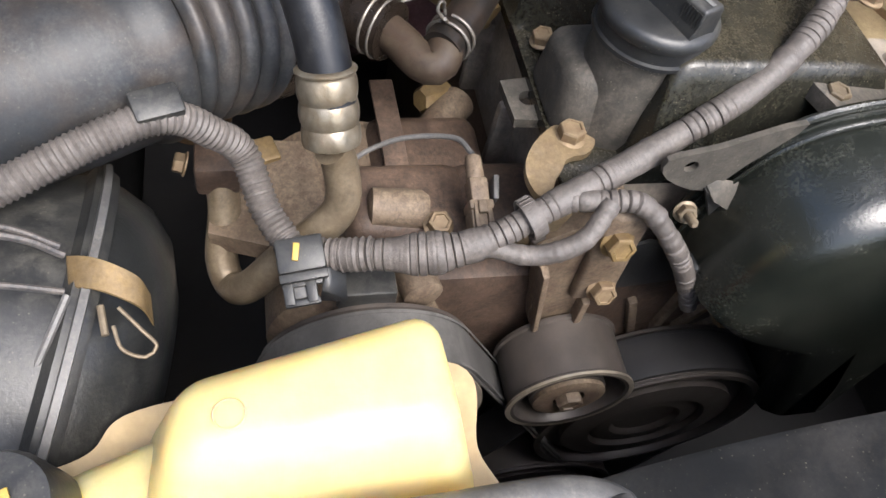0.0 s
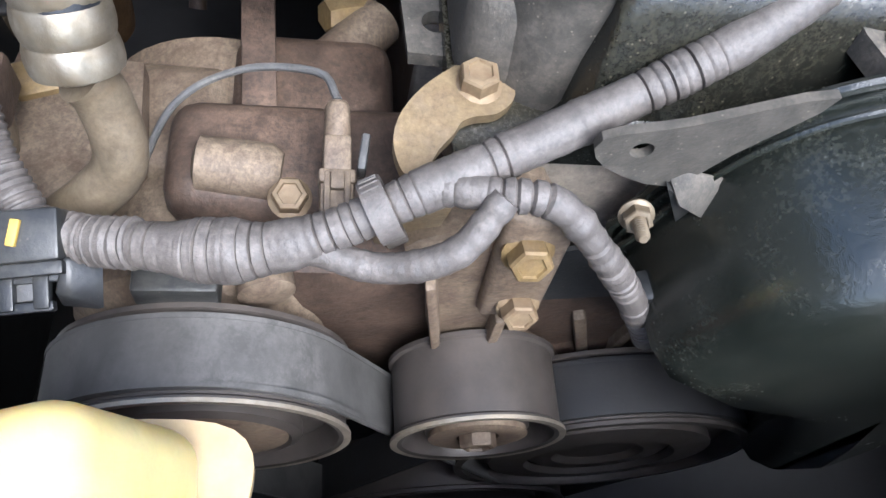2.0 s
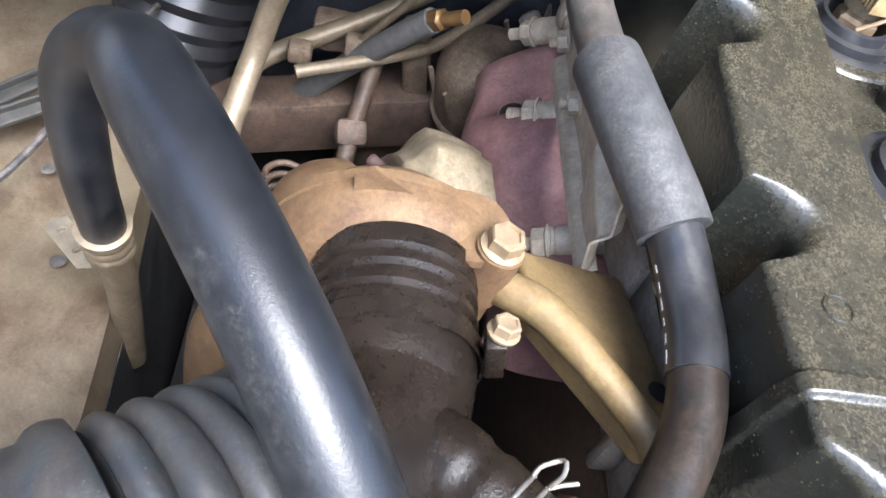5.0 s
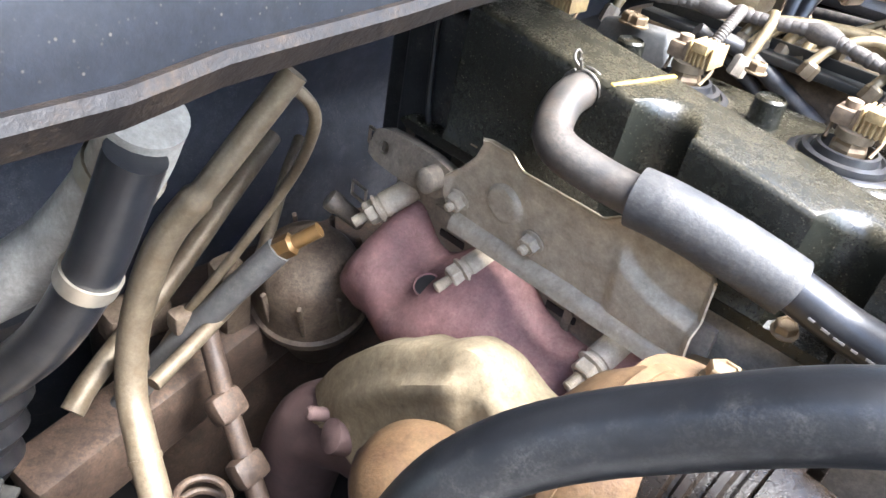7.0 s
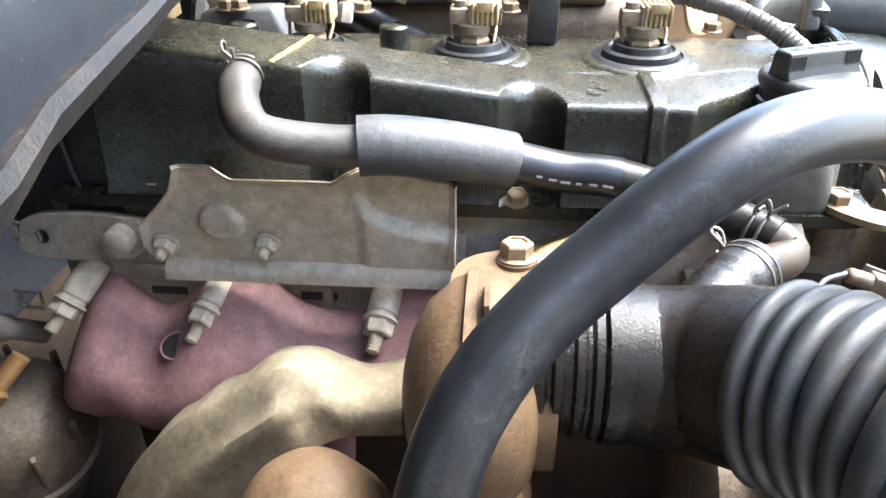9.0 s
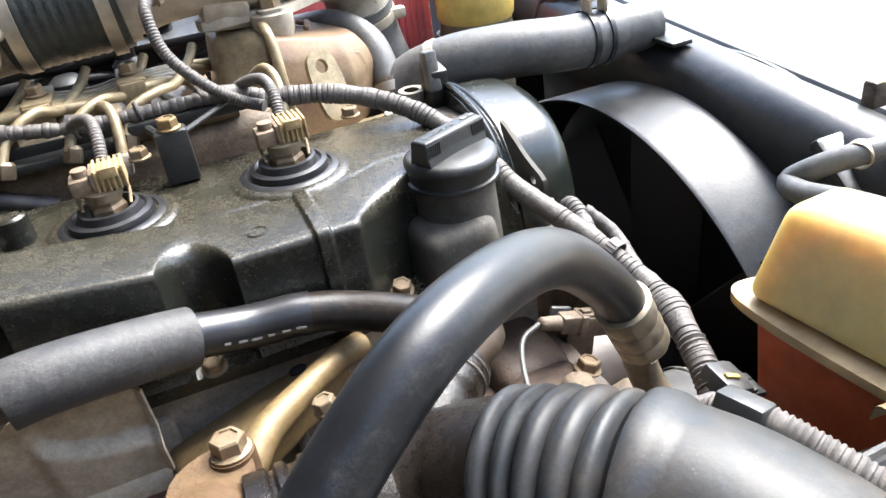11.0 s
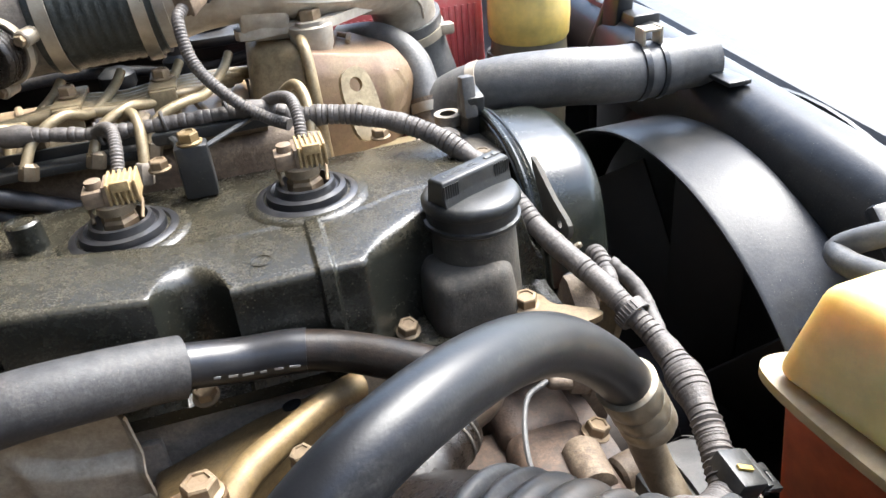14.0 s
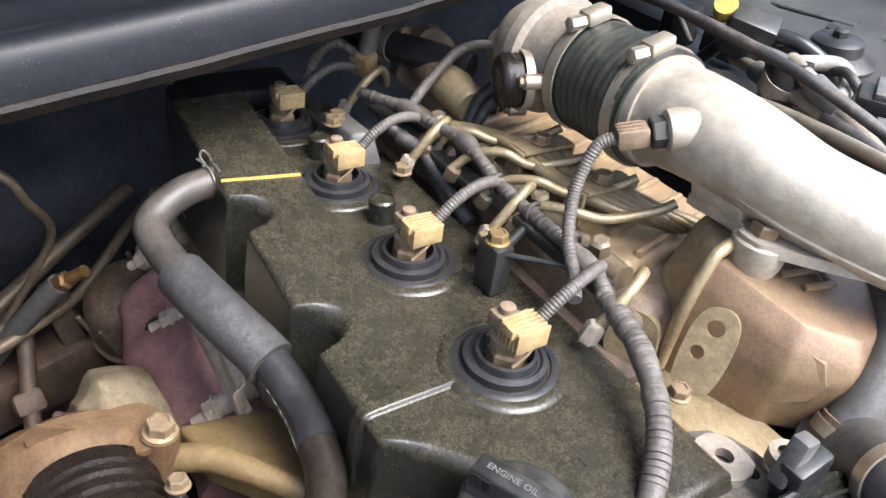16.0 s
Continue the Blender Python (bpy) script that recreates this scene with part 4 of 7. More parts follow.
part("clip_window", in_clip(box((0.009, 0.008, 0.002), (0.019, -0.0035, -0.004), 0.0006)), GREYHOSE, clip)
part("yellow_mark", in_clip(box((0.010, 0.0034, 0.002), (-0.001, -0.002, 0.0080), 0.0003, pose(0, 0, 0, 0, 0, -14))), TAPE, clip)
part("tie_clip", box((0.014, 0.02, 0.012), (0.314, -0.281, 0.908), 0.002, pose(0, 0, 0, 0, 20, 20)), GLOSSY, loom, "black tie clip")
sens = thing("crank_sensor_plug", (0.305, -0.137, 0.845), "dusty beige sensor plug with a thin grey wire", "sensor")
SP = pose(0.3245, -0.137, 0.853, 0, 18, 0)
for nm_, sz_, at_, w_ in (("plug", (0.013, 0.0095, 0.011), (-0.004, 0, 0.001), 0.0014), ("plug_collar", (0.005, 0.0125, 0.0135), (0.004, 0, 0.0005), 0.0012), ("plug_body", (0.019, 0.0115, 0.013), (0.015, 0, -0.0005), 0.0016), ("plug_rib", (0.021, 0.0022, 0.0025), (0.013, 0.0033, 0.0065), 0.0006), ("plug_rib", (0.021, 0.0022, 0.0025), (0.013, -0.0033, 0.0065), 0.0006), ("plug_latch", (0.006, 0.0045, 0.003), (0.006, 0, 0.0078), 0.0006)):
    q = box(sz_, at_, w_)
    q.transform(SP)
    part(nm_, q, CAST, sens)
part("boot", lathe([(0.0036, -0.004), (0.0044, -0.002), (0.0046, 0.003), (0.0042, 0.012), (0.0034, 0.0135), (0.0022, 0.014)], (0.3155, -0.137, 0.857), (-1, 0, 0.34), 16), CAST, sens)
part("side_tab", box((0.013, 0.003, 0.012), (0.320, -0.128, 0.855), 0.001, pose(0, 0, 0, 0, 18, -8)), GREYHOSE, sens)
part("wire", tube([(0.302, -0.215, 0.80), (0.282, -0.198, 0.828), (0.277, -0.172, 0.845), (0.287, -0.144, 0.858), (0.302, -0.137, 0.862)], 0.0015, 8, 0.003), GREYHOSE, sens)

# gold lifting bracket and its bolt
brk = thing("lifting_bracket", (0.32, -0.1, 0.87), "gold plated hook shaped lifting bracket, dusty", "bracket")
part("hook", plate(smooth_outline([(0.301, -0.098), (0.303, -0.102), (0.311, -0.111), (0.321, -0.118), (0.331, -0.121), (0.340, -0.120), (0.345, -0.117), (0.342, -0.111), (0.335, -0.107), (0.329, -0.102), (0.324, -0.099), (0.3215, -0.094), (0.320, -0.087), (0.314, -0.081), (0.307, -0.081), (0.303, -0.09)], 3), 0.004, lay((0, 0, 0.878), (1, 0, 0), (0, 1, 0))), DUSTYGOLD, brk)
part("leg", box((0.005, 0.02, 0.045), (0.348, -0.114, 0.860), 0.001, pose(0, 0, 0, 0, 14, 0)), DUSTYGOLD, brk)
part("spacer", lathe([(0.0085, -0.03), (0.009, 0.0)], (0.309, -0.0915, 0.878), (0, 0, 1), 20), CAST, brk)
hex_bolt("bolt", (0.3085, -0.0925, 0.8808), (0, -0.05, 1), 0.0064, "dusty flanged bolt on the lifting bracket")
# alloy front bracket with two bolts
ab = thing("tensioner_bracket", (0.35, -0.08, 0.8), "dusty grey cast tensioner bracket", "bracket")
part("web", plate(smooth_outline([(-0.115, 0.853), (-0.095, 0.868), (-0.074, 0.882), (-0.062, 0.845), (-0.060, 0.815), (-0.070, 0.798), (-0.068, 0.772), (-0.094, 0.772), (-0.104, 0.83)], 3), 0.014, lay((0.340, 0, 0), (0, 1, 0), (0, 0, 1))), CAST, ab)
part("rib", block([(0.352, -0.106, 0.835), (0.362, -0.106, 0.835), (0.362, -0.095, 0.775), (0.352, -0.095, 0.775)], [(0.352, -0.101, 0.835), (0.361, -0.102, 0.835), (0.361, -0.091, 0.775), (0.352, -0.090, 0.775)], 0.0015, 2), CAST, ab)
part("rib", block([(0.352, -0.074, 0.805), (0.362, -0.074, 0.805), (0.362, -0.072, 0.775), (0.352, -0.072, 0.775)], [(0.352, -0.068, 0.805), (0.361, -0.069, 0.805), (0.361, -0.067, 0.775), (0.352, -0.066, 0.775)], 0.0015, 2), CAST, ab)
part("pad", block([(0.352, -0.088, 0.885), (0.360, -0.088, 0.885), (0.360, -0.082, 0.808), (0.352, -0.082, 0.808)], [(0.352, -0.064, 0.88), (0.360, -0.064, 0.88), (0.360, -0.058, 0.808), (0.352, -0.058, 0.808)], 0.003, 3), CAST, ab)
hex_bolt("bolt", (0.360, -0.077, 0.864), (1, 0, 0.35), 0.0068, "dirty gold bolt in the tensioner bracket", mat=GOLD)
hex_bolt("bolt", (0.360, -0.069, 0.820), (1, 0, 0.35), 0.0064, "dirty gold bolt in the tensioner bracket")


# ---- belt drive ----
def pulley(name, y, z, r, x0, x1, label, hub, spokes=0):
    p = thing(name, (x0, y, z), label, "pulley", "belt drive pulleys")
    w = x1 - x0
    part("rim", lathe([(r - 0.006, 0.002), (r + 0.0015, 0.0), (r + 0.0015, 0.002), (r, 0.003), (r, w - 0.003), (r + 0.0015, w - 0.002), (r + 0.0015, w), (r - 0.003, w), (r - 0.005, w - 0.004), (r - 0.006, 0.004), (r - 0.006, 0.002)], (x0, y, z), (1, 0, 0), 56, cap=False), PULLEY, p, smooth=30)
    part("dish", lathe([(r - 0.005, w * 0.25), (hub + 0.012, w * 0.25), (hub + 0.008, w * 0.42), (hub + 0.002, w * 0.46), (hub + 0.001, w * 0.78), (hub + 0.004, w * 0.79), (hub + 0.004, w * 0.88), (hub, w * 0.93), (hub * 0.72, w * 0.93), (hub * 0.62, w * 0.84), (0.0, w * 0.84)], (x0, y, z), (1, 0, 0), 48), PULLEY, p)
    if r > 0.05:
        part("clutch_plate", lathe([(r - 0.008, w * 0.6), (r - 0.008, w * 0.75), (r - 0.018, w * 0.8), (r - 0.018, w * 0.95), (hub + 0.006, w * 1.0), (hub + 0.004, w * 0.9)], (x0, y, z), (1, 0, 0), 48, cap=False), PULLEY, p)
    if r < 0.06:
        hex_bolt("centre_bolt", (x0 + w * 0.85, y, z), (1, 0, 0), hub * 0.4, "", True, 0, CAST, p)
        part("hub_ring", lathe([(hub * 0.5, w * 0.8), (hub * 0.5, w * 0.97), (hub * 0.95, w), (hub * 1.15, w * 0.97), (hub * 1.15, w * 0.9), (hub * 0.9, w * 0.88), (hub * 0.9, w * 0.3)], (x0, y, z), (1, 0, 0), 40, cap=False), CAST, p, "pale worn hub ring")
        part("lip", lathe([(r - 0.001, w - 0.001), (r + 0.002, w - 0.001), (r + 0.002, w + 0.0006), (r - 0.001, w + 0.0006)], (x0, y, z), (1, 0, 0), 56, cap=False), STEEL, p, "bright worn lip")
    return p


pulley("idler_pulley", -0.0715, 0.747, 0.0365, 0.356, 0.393, "worn brown steel idler pulley with a centre bolt", 0.019)
pulley("compressor_pulley", -0.187, 0.752, 0.058, 0.356, 0.392, "grey grooved air compressor pulley", 0.03)
pulley("fan_pulley", 0.012, 0.672, 0.078, 0.352, 0.388, "dusty dark fan pulley", 0.035)
pulley("crank_pulley", -0.05, 0.52, 0.085, 0.352, 0.39, "dark crank pulley low in the engine bay", 0.03)


def belt_loop(circles, x0, x1, thick):
    """A flat belt round circles (y, z, radius), in order."""
    pts = []
    n = len(circles)
    hull = []
    for y, z, r in circles:
        hull += [(y + r * math.cos(t), z + r * math.sin(t)) for t in np.linspace(0, 2 * math.pi, 60, endpoint=False)]
    hull = sorted(set((round(a, 5), round(c, 5)) for a, c in hull))

    def half(seq):
        out = []
        for p in seq:
            while len(out) > 1 and (out[-1][0] - out[-2][0]) * (p[1] - out[-2][1]) - (out[-1][1] - out[-2][1]) * (p[0] - out[-2][0]) <= 0:
                out.pop()
            out.append(p)
        return out
    pts = half(hull)[:-1] + half(hull[::-1])[:-1]
    cy, cz = sum(p[0] for p in pts) / len(pts), sum(p[1] for p in pts) / len(pts)
    bm = bmesh.new()
    rings = []
    for y, z in pts + pts[:1]:
        o = Vector((0, y - cy, z - cz)).normalized() * thick
        a = Vector((x0, y, z))
        c = Vector((x1, y, z))
        rings.append([a, c, c + o, a + o])
    return loft(bm, rings, False)


for nm, loop, x0, x1, m_, lab in (("fan_belt", [(0.012, 0.672, 0.0785), (-0.05, 0.52, 0.0855)], 0.357, 0.384, BELT, "black ribbed fan belt on the pulleys"), ("compressor_belt", [(-0.187, 0.752, 0.0585), (-0.05, 0.52, 0.06)], 0.361, 0.388, GREYBELT, "grey worn belt round the compressor pulley")):
    bt = thing(nm, (x0, loop[0][0], loop[0][1]), lab, "belt")
    part("band", belt_loop(loop, x0, x1, 0.0036), m_, bt, smooth=60)
    for xe in (x0, x1 - 0.002):
        part("edge_strip", belt_loop([(y, z, r + 0.0035) for y, z, r in loop], xe, xe + 0.002, 0.0003), m_, bt, smooth=60)
comp = thing("air_conditioning_compressor", (0.3, -0.187, 0.70), "brown dusty cast air conditioning compressor", "compressor")
part("body", lathe([(0.05, -0.13), (0.056, -0.125), (0.056, -0.07), (0.059, -0.068), (0.059, -0.06), (0.055, -0.055), (0.055, -0.012), (0.046, -0.006), (0.04, 0.0)], (0.353, -0.187, 0.752), (1, 0, 0), 40), CAST, comp)
part("plug_block", box((0.022, 0.03, 0.014), (0.345, -0.192, 0.813), 0.002), GLOSSY, comp, "black plug on the compressor")
part("ear", lathe([(0.009, 0), (0.011, 0.002), (0.011, 0.02), (0.008, 0.022)], (0.33, -0.165, 0.805), (1, 0.2, 0), 18), CAST, comp)
part("water_pump", lathe([(0.02, 0.0), (0.05, 0.005), (0.055, 0.02), (0.04, 0.03)], (0.318, 0.0, 0.70), (1, 0, 0), 30), DARKCAST, eng)
for k in range(7):
    t = 0.4 + k * 0.38
    part("pump_rib", box((0.03, 0.006, 0.06), (0.335, 0.055 * math.cos(t), 0.70 + 0.055 * math.sin(t)), 0.002, pose(0, 0, 0, math.degrees(t) - 90, 0, 0)), CAST, eng)
part("dark_sheet", plate([(-0.05, 0.0), (0.045, 0.012), (0.05, 0.035), (-0.01, 0.045), (-0.05, 0.03)], 0.002, lay((0.345, -0.03, 0.79), (0, 1, 0), (-0.1, 0, 1))), SHROUD, eng, "torn black sheet")

# ---- front timing cover: arched black moulding with a rim ----
tc = thing("timing_cover", (0.36, 0.05, 0.7), "glossy black moulded timing cover, dusty", "engine cover")


def arch(o, zlow):
    pts = []
    for t in np.linspace(math.radians(178), math.radians(-40), 40):
        r = 0.098 + 0.008 * math.exp(-((t - 2.3) / 0.4) ** 2)
        pts.append(((r + o) * math.cos(t) + 0.062, (r + o) * math.sin(t) + 0.84))
    return [(0.075 - o, zlow), (0.06 - o, 0.745), (0.035 - o, 0.80), (-0.012 - o, 0.822)] + pts + [(0.15 + o, zlow)]


rings = []
for x, o in ((0.338, -0.012), (0.338, 0.0), (0.345, 0.002), (0.347, -0.003), (0.385, -0.005), (0.396, -0.010), (0.401, -0.02), (0.402, -0.05)):
    rings.append([Vector((x, y, z)) for y, z in arch(o, 0.70)])
part("shell", loft(bmesh.new(), rings), TIMING, tc)
part("rim", tube([(0.341, y, z) for y, z in arch(0.002, 0.70)[3:-1]], 0.0022, 8), TIMING, tc)
part("rim", tube([(0.349, y, z) for y, z in arch(-0.0005, 0.70)[3:-1]], 0.0013, 8), TIMING, tc)
part("side_flange", plate(smooth_outline([(-0.067, 0.911), (-0.045, 0.919), (-0.010, 0.934), (-0.026, 0.907), (-0.038, 0.889), (-0.062, 0.898)], 3), 0.003, lay((0.347, 0, 0), (0, 1, 0), (0, 0, 1)), [(-0.054, 0.907, 0.0035)]), NECK, tc, "grey dusty sheet flange")
part("fold", block([(0.349, -0.040, 0.893), (0.357, -0.036, 0.888), (0.358, -0.012, 0.874), (0.349, -0.012, 0.878)], [(0.349, -0.036, 0.898), (0.353, -0.033, 0.894), (0.352, -0.014, 0.888), (0.349, -0.012, 0.892)], 0.0008, 1), NECK, tc)
part("skirt", plate([(-0.040, 0.892), (-0.014, 0.877), (0.030, 0.800), (0.052, 0.765), (0.066, 0.735), (0.058, 0.733), (0.035, 0.765), (-0.008, 0.838)], 0.003, lay((0.350, 0, 0), (0, 1, 0), (0, 0, 1))), SHEETGREY, tc)
part("clip_tower", box((0.014, 0.026, 0.035), (0.336, 0.078, 0.938), 0.003, pose(0, 0, 0, 10, 0, 0)), GLOSSY, tc)
part("clip_tower", box((0.01, 0.012, 0.03), (0.332, 0.070, 0.952), 0.002, pose(0, 0, 0, -10, 0, 0)), GREYHOSE, tc)
hex_bolt("bolt", (0.353, -0.044, 0.877), (1, -0.2, 0.5), 0.0045, "small bolt with a stud on the timing cover", stud=0.008, mat=PIPE)
hex_bolt("bolt", (0.356, 0.030, 0.775), (1, -0.2, 0.5), 0.006, "dark bolt on the timing cover")
hex_bolt("bolt", (0.354, 0.038, 0.762), (1, -0.2, 0.4), 0.005, "dark bolt on the timing cover")
part("sensor", lathe([(0.007, -0.01), (0.009, -0.008), (0.009, 0.006), (0.006, 0.008)], (0.362, -0.012, 0.822), (0.4, -0.9, 0.3), 16), GLOSSY, tc, "black sensor body")
hex_bolt("stub_bolt", (0.375, 0.02, 0.823), (0.3, -0.8, 0.5), 0.006, "", True, 0.004, STEEL, tc)

# ---- fan shroud and radiator ----
rad = thing("fan_shroud", (0.5, 0.045, 0.4), "black plastic fan shroud ring", "fan shroud")
part("ring", lathe([(0.255, -0.038), (0.2575, -0.039), (0.259, -0.036), (0.259, 0.03), (0.262, 0.037), (0.275, 0.042), (0.275, 0.044), (0.256, 0.044), (0.2545, 0.03), (0.2545, -0.036), (0.255, -0.038)], (0.503, 0.045, 0.635), (1, 0, 0), 140, cap=False), SHROUD, rad)
pl = plate([(0.275 * math.cos(t), 0.275 * math.sin(t)) for t in np.linspace(0, 2 * math.pi, 72, endpoint=False)], 0.004, lay((0.60, 0.045, 0.635), (0, 1, 0), (0, 0, 1)))
part("fan_backing", pl, DARKBODY, rad, "dark radiator core behind the fan")
part("side_panel", box((0.012, 0.18, 0.26), (0.552, 0.40, 0.73), 0.004), SHROUD, rad)
part("side_panel", box((0.012, 0.14, 0.26), (0.552, -0.29, 0.70), 0.004), SHROUD, rad)
part("lower_skirt", box((0.05, 0.26, 0.012), (0.545, -0.21, 0.82), 0.004, pose(0, 0, 0, 40, 0, 0)), SHROUD, rad)
fan = thing("cooling_fan", (0.45, 0.045, 0.635), "black plastic cooling fan, deep in the shroud", "fan")
part("hub", lathe([(0.05, 0), (0.06, 0.01), (0.06, 0.04), (0.03, 0.05)], (0.44, 0.0, 0.66), (1, 0, 0), 30), FANBLACK, fan)
for k in range(9):
    t = 2 * math.pi * k / 9
    part("blade", box((0.004, 0.06, 0.17), (0, 0, 0), 0.001, Matrix.Translation((0.495, 0.0 + 0.145 * math.sin(t), 0.65 + 0.145 * math.cos(t))) @ pose(0, 0, 0, -math.degrees(t), 0, 0) @ pose(0, 0, 0, 0, 0, 35)), FANBLACK, fan)
R0, R1 = Vector((0.562, 0.42, 0.925)), Vector((0.556, -0.42, 0.862))
core = thing("radiator", (0.56, 0, 0.4), "black radiator with a rounded plastic top tank", "radiator")
rp = [(-0.026, -0.045), (-0.03, -0.01), (-0.026, 0.012), (-0.014, 0.024), (0.004, 0.028), (0.02, 0.024), (0.03, 0.01), (0.03, -0.045)]
part("top_tank", loft(bmesh.new(), [[(R0.lerp(R1, s)) + Vector((dx, 0, dz)) for dx, dz in rp] for s in np.linspace(0, 1, 24)]), SHROUD, core)
part("core", box((0.04, 0.8, 0.46), (0.585, 0.0, 0.62), 0.004), DARKBODY, core)
for y in (0.07, -0.165):
    p = R0.lerp(R1, (0.42 - y) / 0.84)
    part("tab", box((0.02, 0.034, 0.004), p + Vector((-0.012, 0, 0.029)), 0.001), SHROUD, core)
part("outlet", lathe([(0.021, -0.02), (0.021, 0.01), (0.02, 0.03)], (0.53, 0.1, 0.935), (-1, 0.0, 0), 30), GREYHOSE, core)
part("small_outlet", tube([(0.535, -0.158, 0.915), (0.515, -0.15, 0.912)], 0.006, 14), SHROUD, core)
xm = thing("front_crossmember", (0.68, 0, 0.9), "dark painted front crossmember above the radiator", "car body", kind="structure")
part("beam", loft(bmesh.new(), [[R0.lerp(R1, s) + Vector((dx, 0, dz)) for dx, dz in ((0.05, -0.05), (0.052, 0.004), (0.056, 0.008), (0.085, 0.006), (0.09, -0.06))] for s in np.linspace(-0.5, 1.5, 10)]), DARKBODY, xm)
part("latch_plate", lathe([(0.03, 0), (0.03, 0.004), (0.0, 0.004)], (0.605, -0.155, 0.905), (0, -0.5, 1), 26), GLOSSY, xm)
part("latch", join(box((0.03, 0.012, 0.02), (0.60, -0.095, 0.915), 0.003), box((0.012, 0.03, 0.012), (0.605, -0.115, 0.925), 0.003, pose(0, 0, 0, 20, 30, 0)), tube([(0.60, -0.105, 0.92), (0.61, -0.13, 0.935), (0.62, -0.145, 0.93)], 0.004, 10)), CAST, xm, "dusty bonnet latch")
rh = thing("radiator_hose", (0.43, 0.1, 0.9), "grey dusty top radiator hose", "hose")
RH = [(0.318, 0.15, 0.90), (0.342, 0.145, 0.923), (0.372, 0.126, 0.936), (0.42, 0.106, 0.940), (0.465, 0.098, 0.937), (0.512, 0.1, 0.935)]
part("hose", tube(RH, 0.0225, 30), GREYHOSE, rh)
ring((0.482, 0.098, 0.9365), (1, 0, -0.06), 0.0225, 0.005, 0.0015, SHROUD, "clamp_band", rh)
ring((0.498, 0.099, 0.9355), (1, 0, -0.06), 0.0225, 0.004, 0.0015, SHROUD, "clamp_band", rh)
part("clamp_ear", join(box((0.016, 0.014, 0.002), (0.490, 0.095, 0.970), 0.0005), box((0.003, 0.012, 0.014), (0.483, 0.095, 0.965), 0.0005), box((0.003, 0.012, 0.014), (0.498, 0.095, 0.965), 0.0005)), STEEL, rh, "steel spring clamp ears")
ring((0.362, 0.13, 0.933), (0.8, -0.5, 0.3), 0.0225, 0.008, 0.0015, STEEL, "clamp_band", rh)
oh = thing("overflow_hose", (0.5, -0.15, 0.9), "grey rubber overflow hose with a spring clip", "hose")
OH = [(0.528, -0.156, 0.9135), (0.512, -0.15, 0.911), (0.497, -0.137, 0.902), (0.488, -0.128, 0.892), (0.482, -0.145, 0.893), (0.4845, -0.185, 0.901), (0.488, -0.235, 0.904), (0.495, -0.29, 0.895), (0.50, -0.34, 0.86)]
part("hose", tube(OH, 0.0075, 18), GREYHOSE, oh)
ring((0.516, -0.152, 0.9115), (1, 0.3, 0.1), 0.0078, 0.006, 0.001, STEEL, "spring_clip", oh)

# ---- coolant bottle ----
tank = thing("coolant_bottle", (0.44, -0.24, 0.72), "yellowed translucent coolant bottle with red coolant", "coolant bottle")


part("upper_half", block([(0.413, -0.171, 0.858), (0.478, -0.167, 0.858), (0.486, -0.292, 0.858), (0.427, -0.286, 0.858)], [(0.420, -0.188, 0.925), (0.464, -0.185, 0.925), (0.468, -0.271, 0.925), (0.442, -0.271, 0.925)], 0.011, 6), TANK, tank)
part("shoulder", block([(0.434, -0.27, 0.856), (0.484, -0.27, 0.856), (0.492, -0.36, 0.84), (0.455, -0.36, 0.84)], [(0.440, -0.266, 0.893), (0.472, -0.266, 0.895), (0.478, -0.335, 0.868), (0.458, -0.335, 0.868)], 0.008, 4), TANK, tank)
part("seam", plate(smooth_outline([(0.412, -0.170), (0.45, -0.1635), (0.484, -0.166), (0.493, -0.30), (0.48, -0.362), (0.452, -0.362), (0.438, -0.31), (0.42, -0.285)], 10), 0.006, lay((0, 0, 0.852), (1, 0, 0), (0, 1, 0))), TANKEDGE, tank, "moulded seam flange")
part("lower_half", block([(0.43, -0.185, 0.68), (0.47, -0.18, 0.68), (0.475, -0.34, 0.68), (0.45, -0.34, 0.68)], [(0.417, -0.177, 0.852), (0.474, -0.174, 0.852), (0.482, -0.335, 0.852), (0.443, -0.325, 0.852)], 0.01, 4), COOLANT, tank, "lower half showing red coolant")
part("moulded_ring", lathe([(0.0042, 0), (0.0046, 0.0005), (0.0052, 0.0), (0.0042, 0)], (0.4535, -0.2545, 0.9255), (0, 0, 1), 24, cap=False), TANK, tank)
part("filler_cap", lathe([(0.016, -0.04), (0.018, -0.028), (0.018, -0.004), (0.0165, 0.0), (0.0, 0.001)], (0.466, -0.322, 0.902), (0.1, -0.1, 1), 30), GLOSSY, tank, "black bottle cap with a yellow mark")
part("cap_mark", box((0.012, 0.010, 0.001), (0.468, -0.32, 0.9035), 0.0003, pose(0, 0, 0, 5, 5, 20)), TAPE, tank)

# ---- air filter box ----
air = thing("air_filter_box", (0.33, -0.4, 0.6), "dusty black ribbed air filter box with wire clips", "air filter")
AX, AC_ = Vector((-0.1, -0.92, 0.36)).normalized(), Vector((0.371, -0.342, 0.7856))
part("body", lathe([(0.0, -0.046), (0.03, -0.0455), (0.058, -0.042), (0.078, -0.034), (0.090, -0.022), (0.096, -0.008), (0.097, 0.0), (0.097, 0.006)], AC_, AX, 60), AIRBOX, air)
lid = part("lid", lathe([(0.101, -0.004), (0.103, 0.0), (0.103, 0.006), (0.097, 0.009), (0.094, 0.03), (0.085, 0.06), (0.06, 0.085), (0.0, 0.09)], AC_, AX, 60), GLOSSY, air)
m = Matrix.Translation(AC_) @ axes(AX)
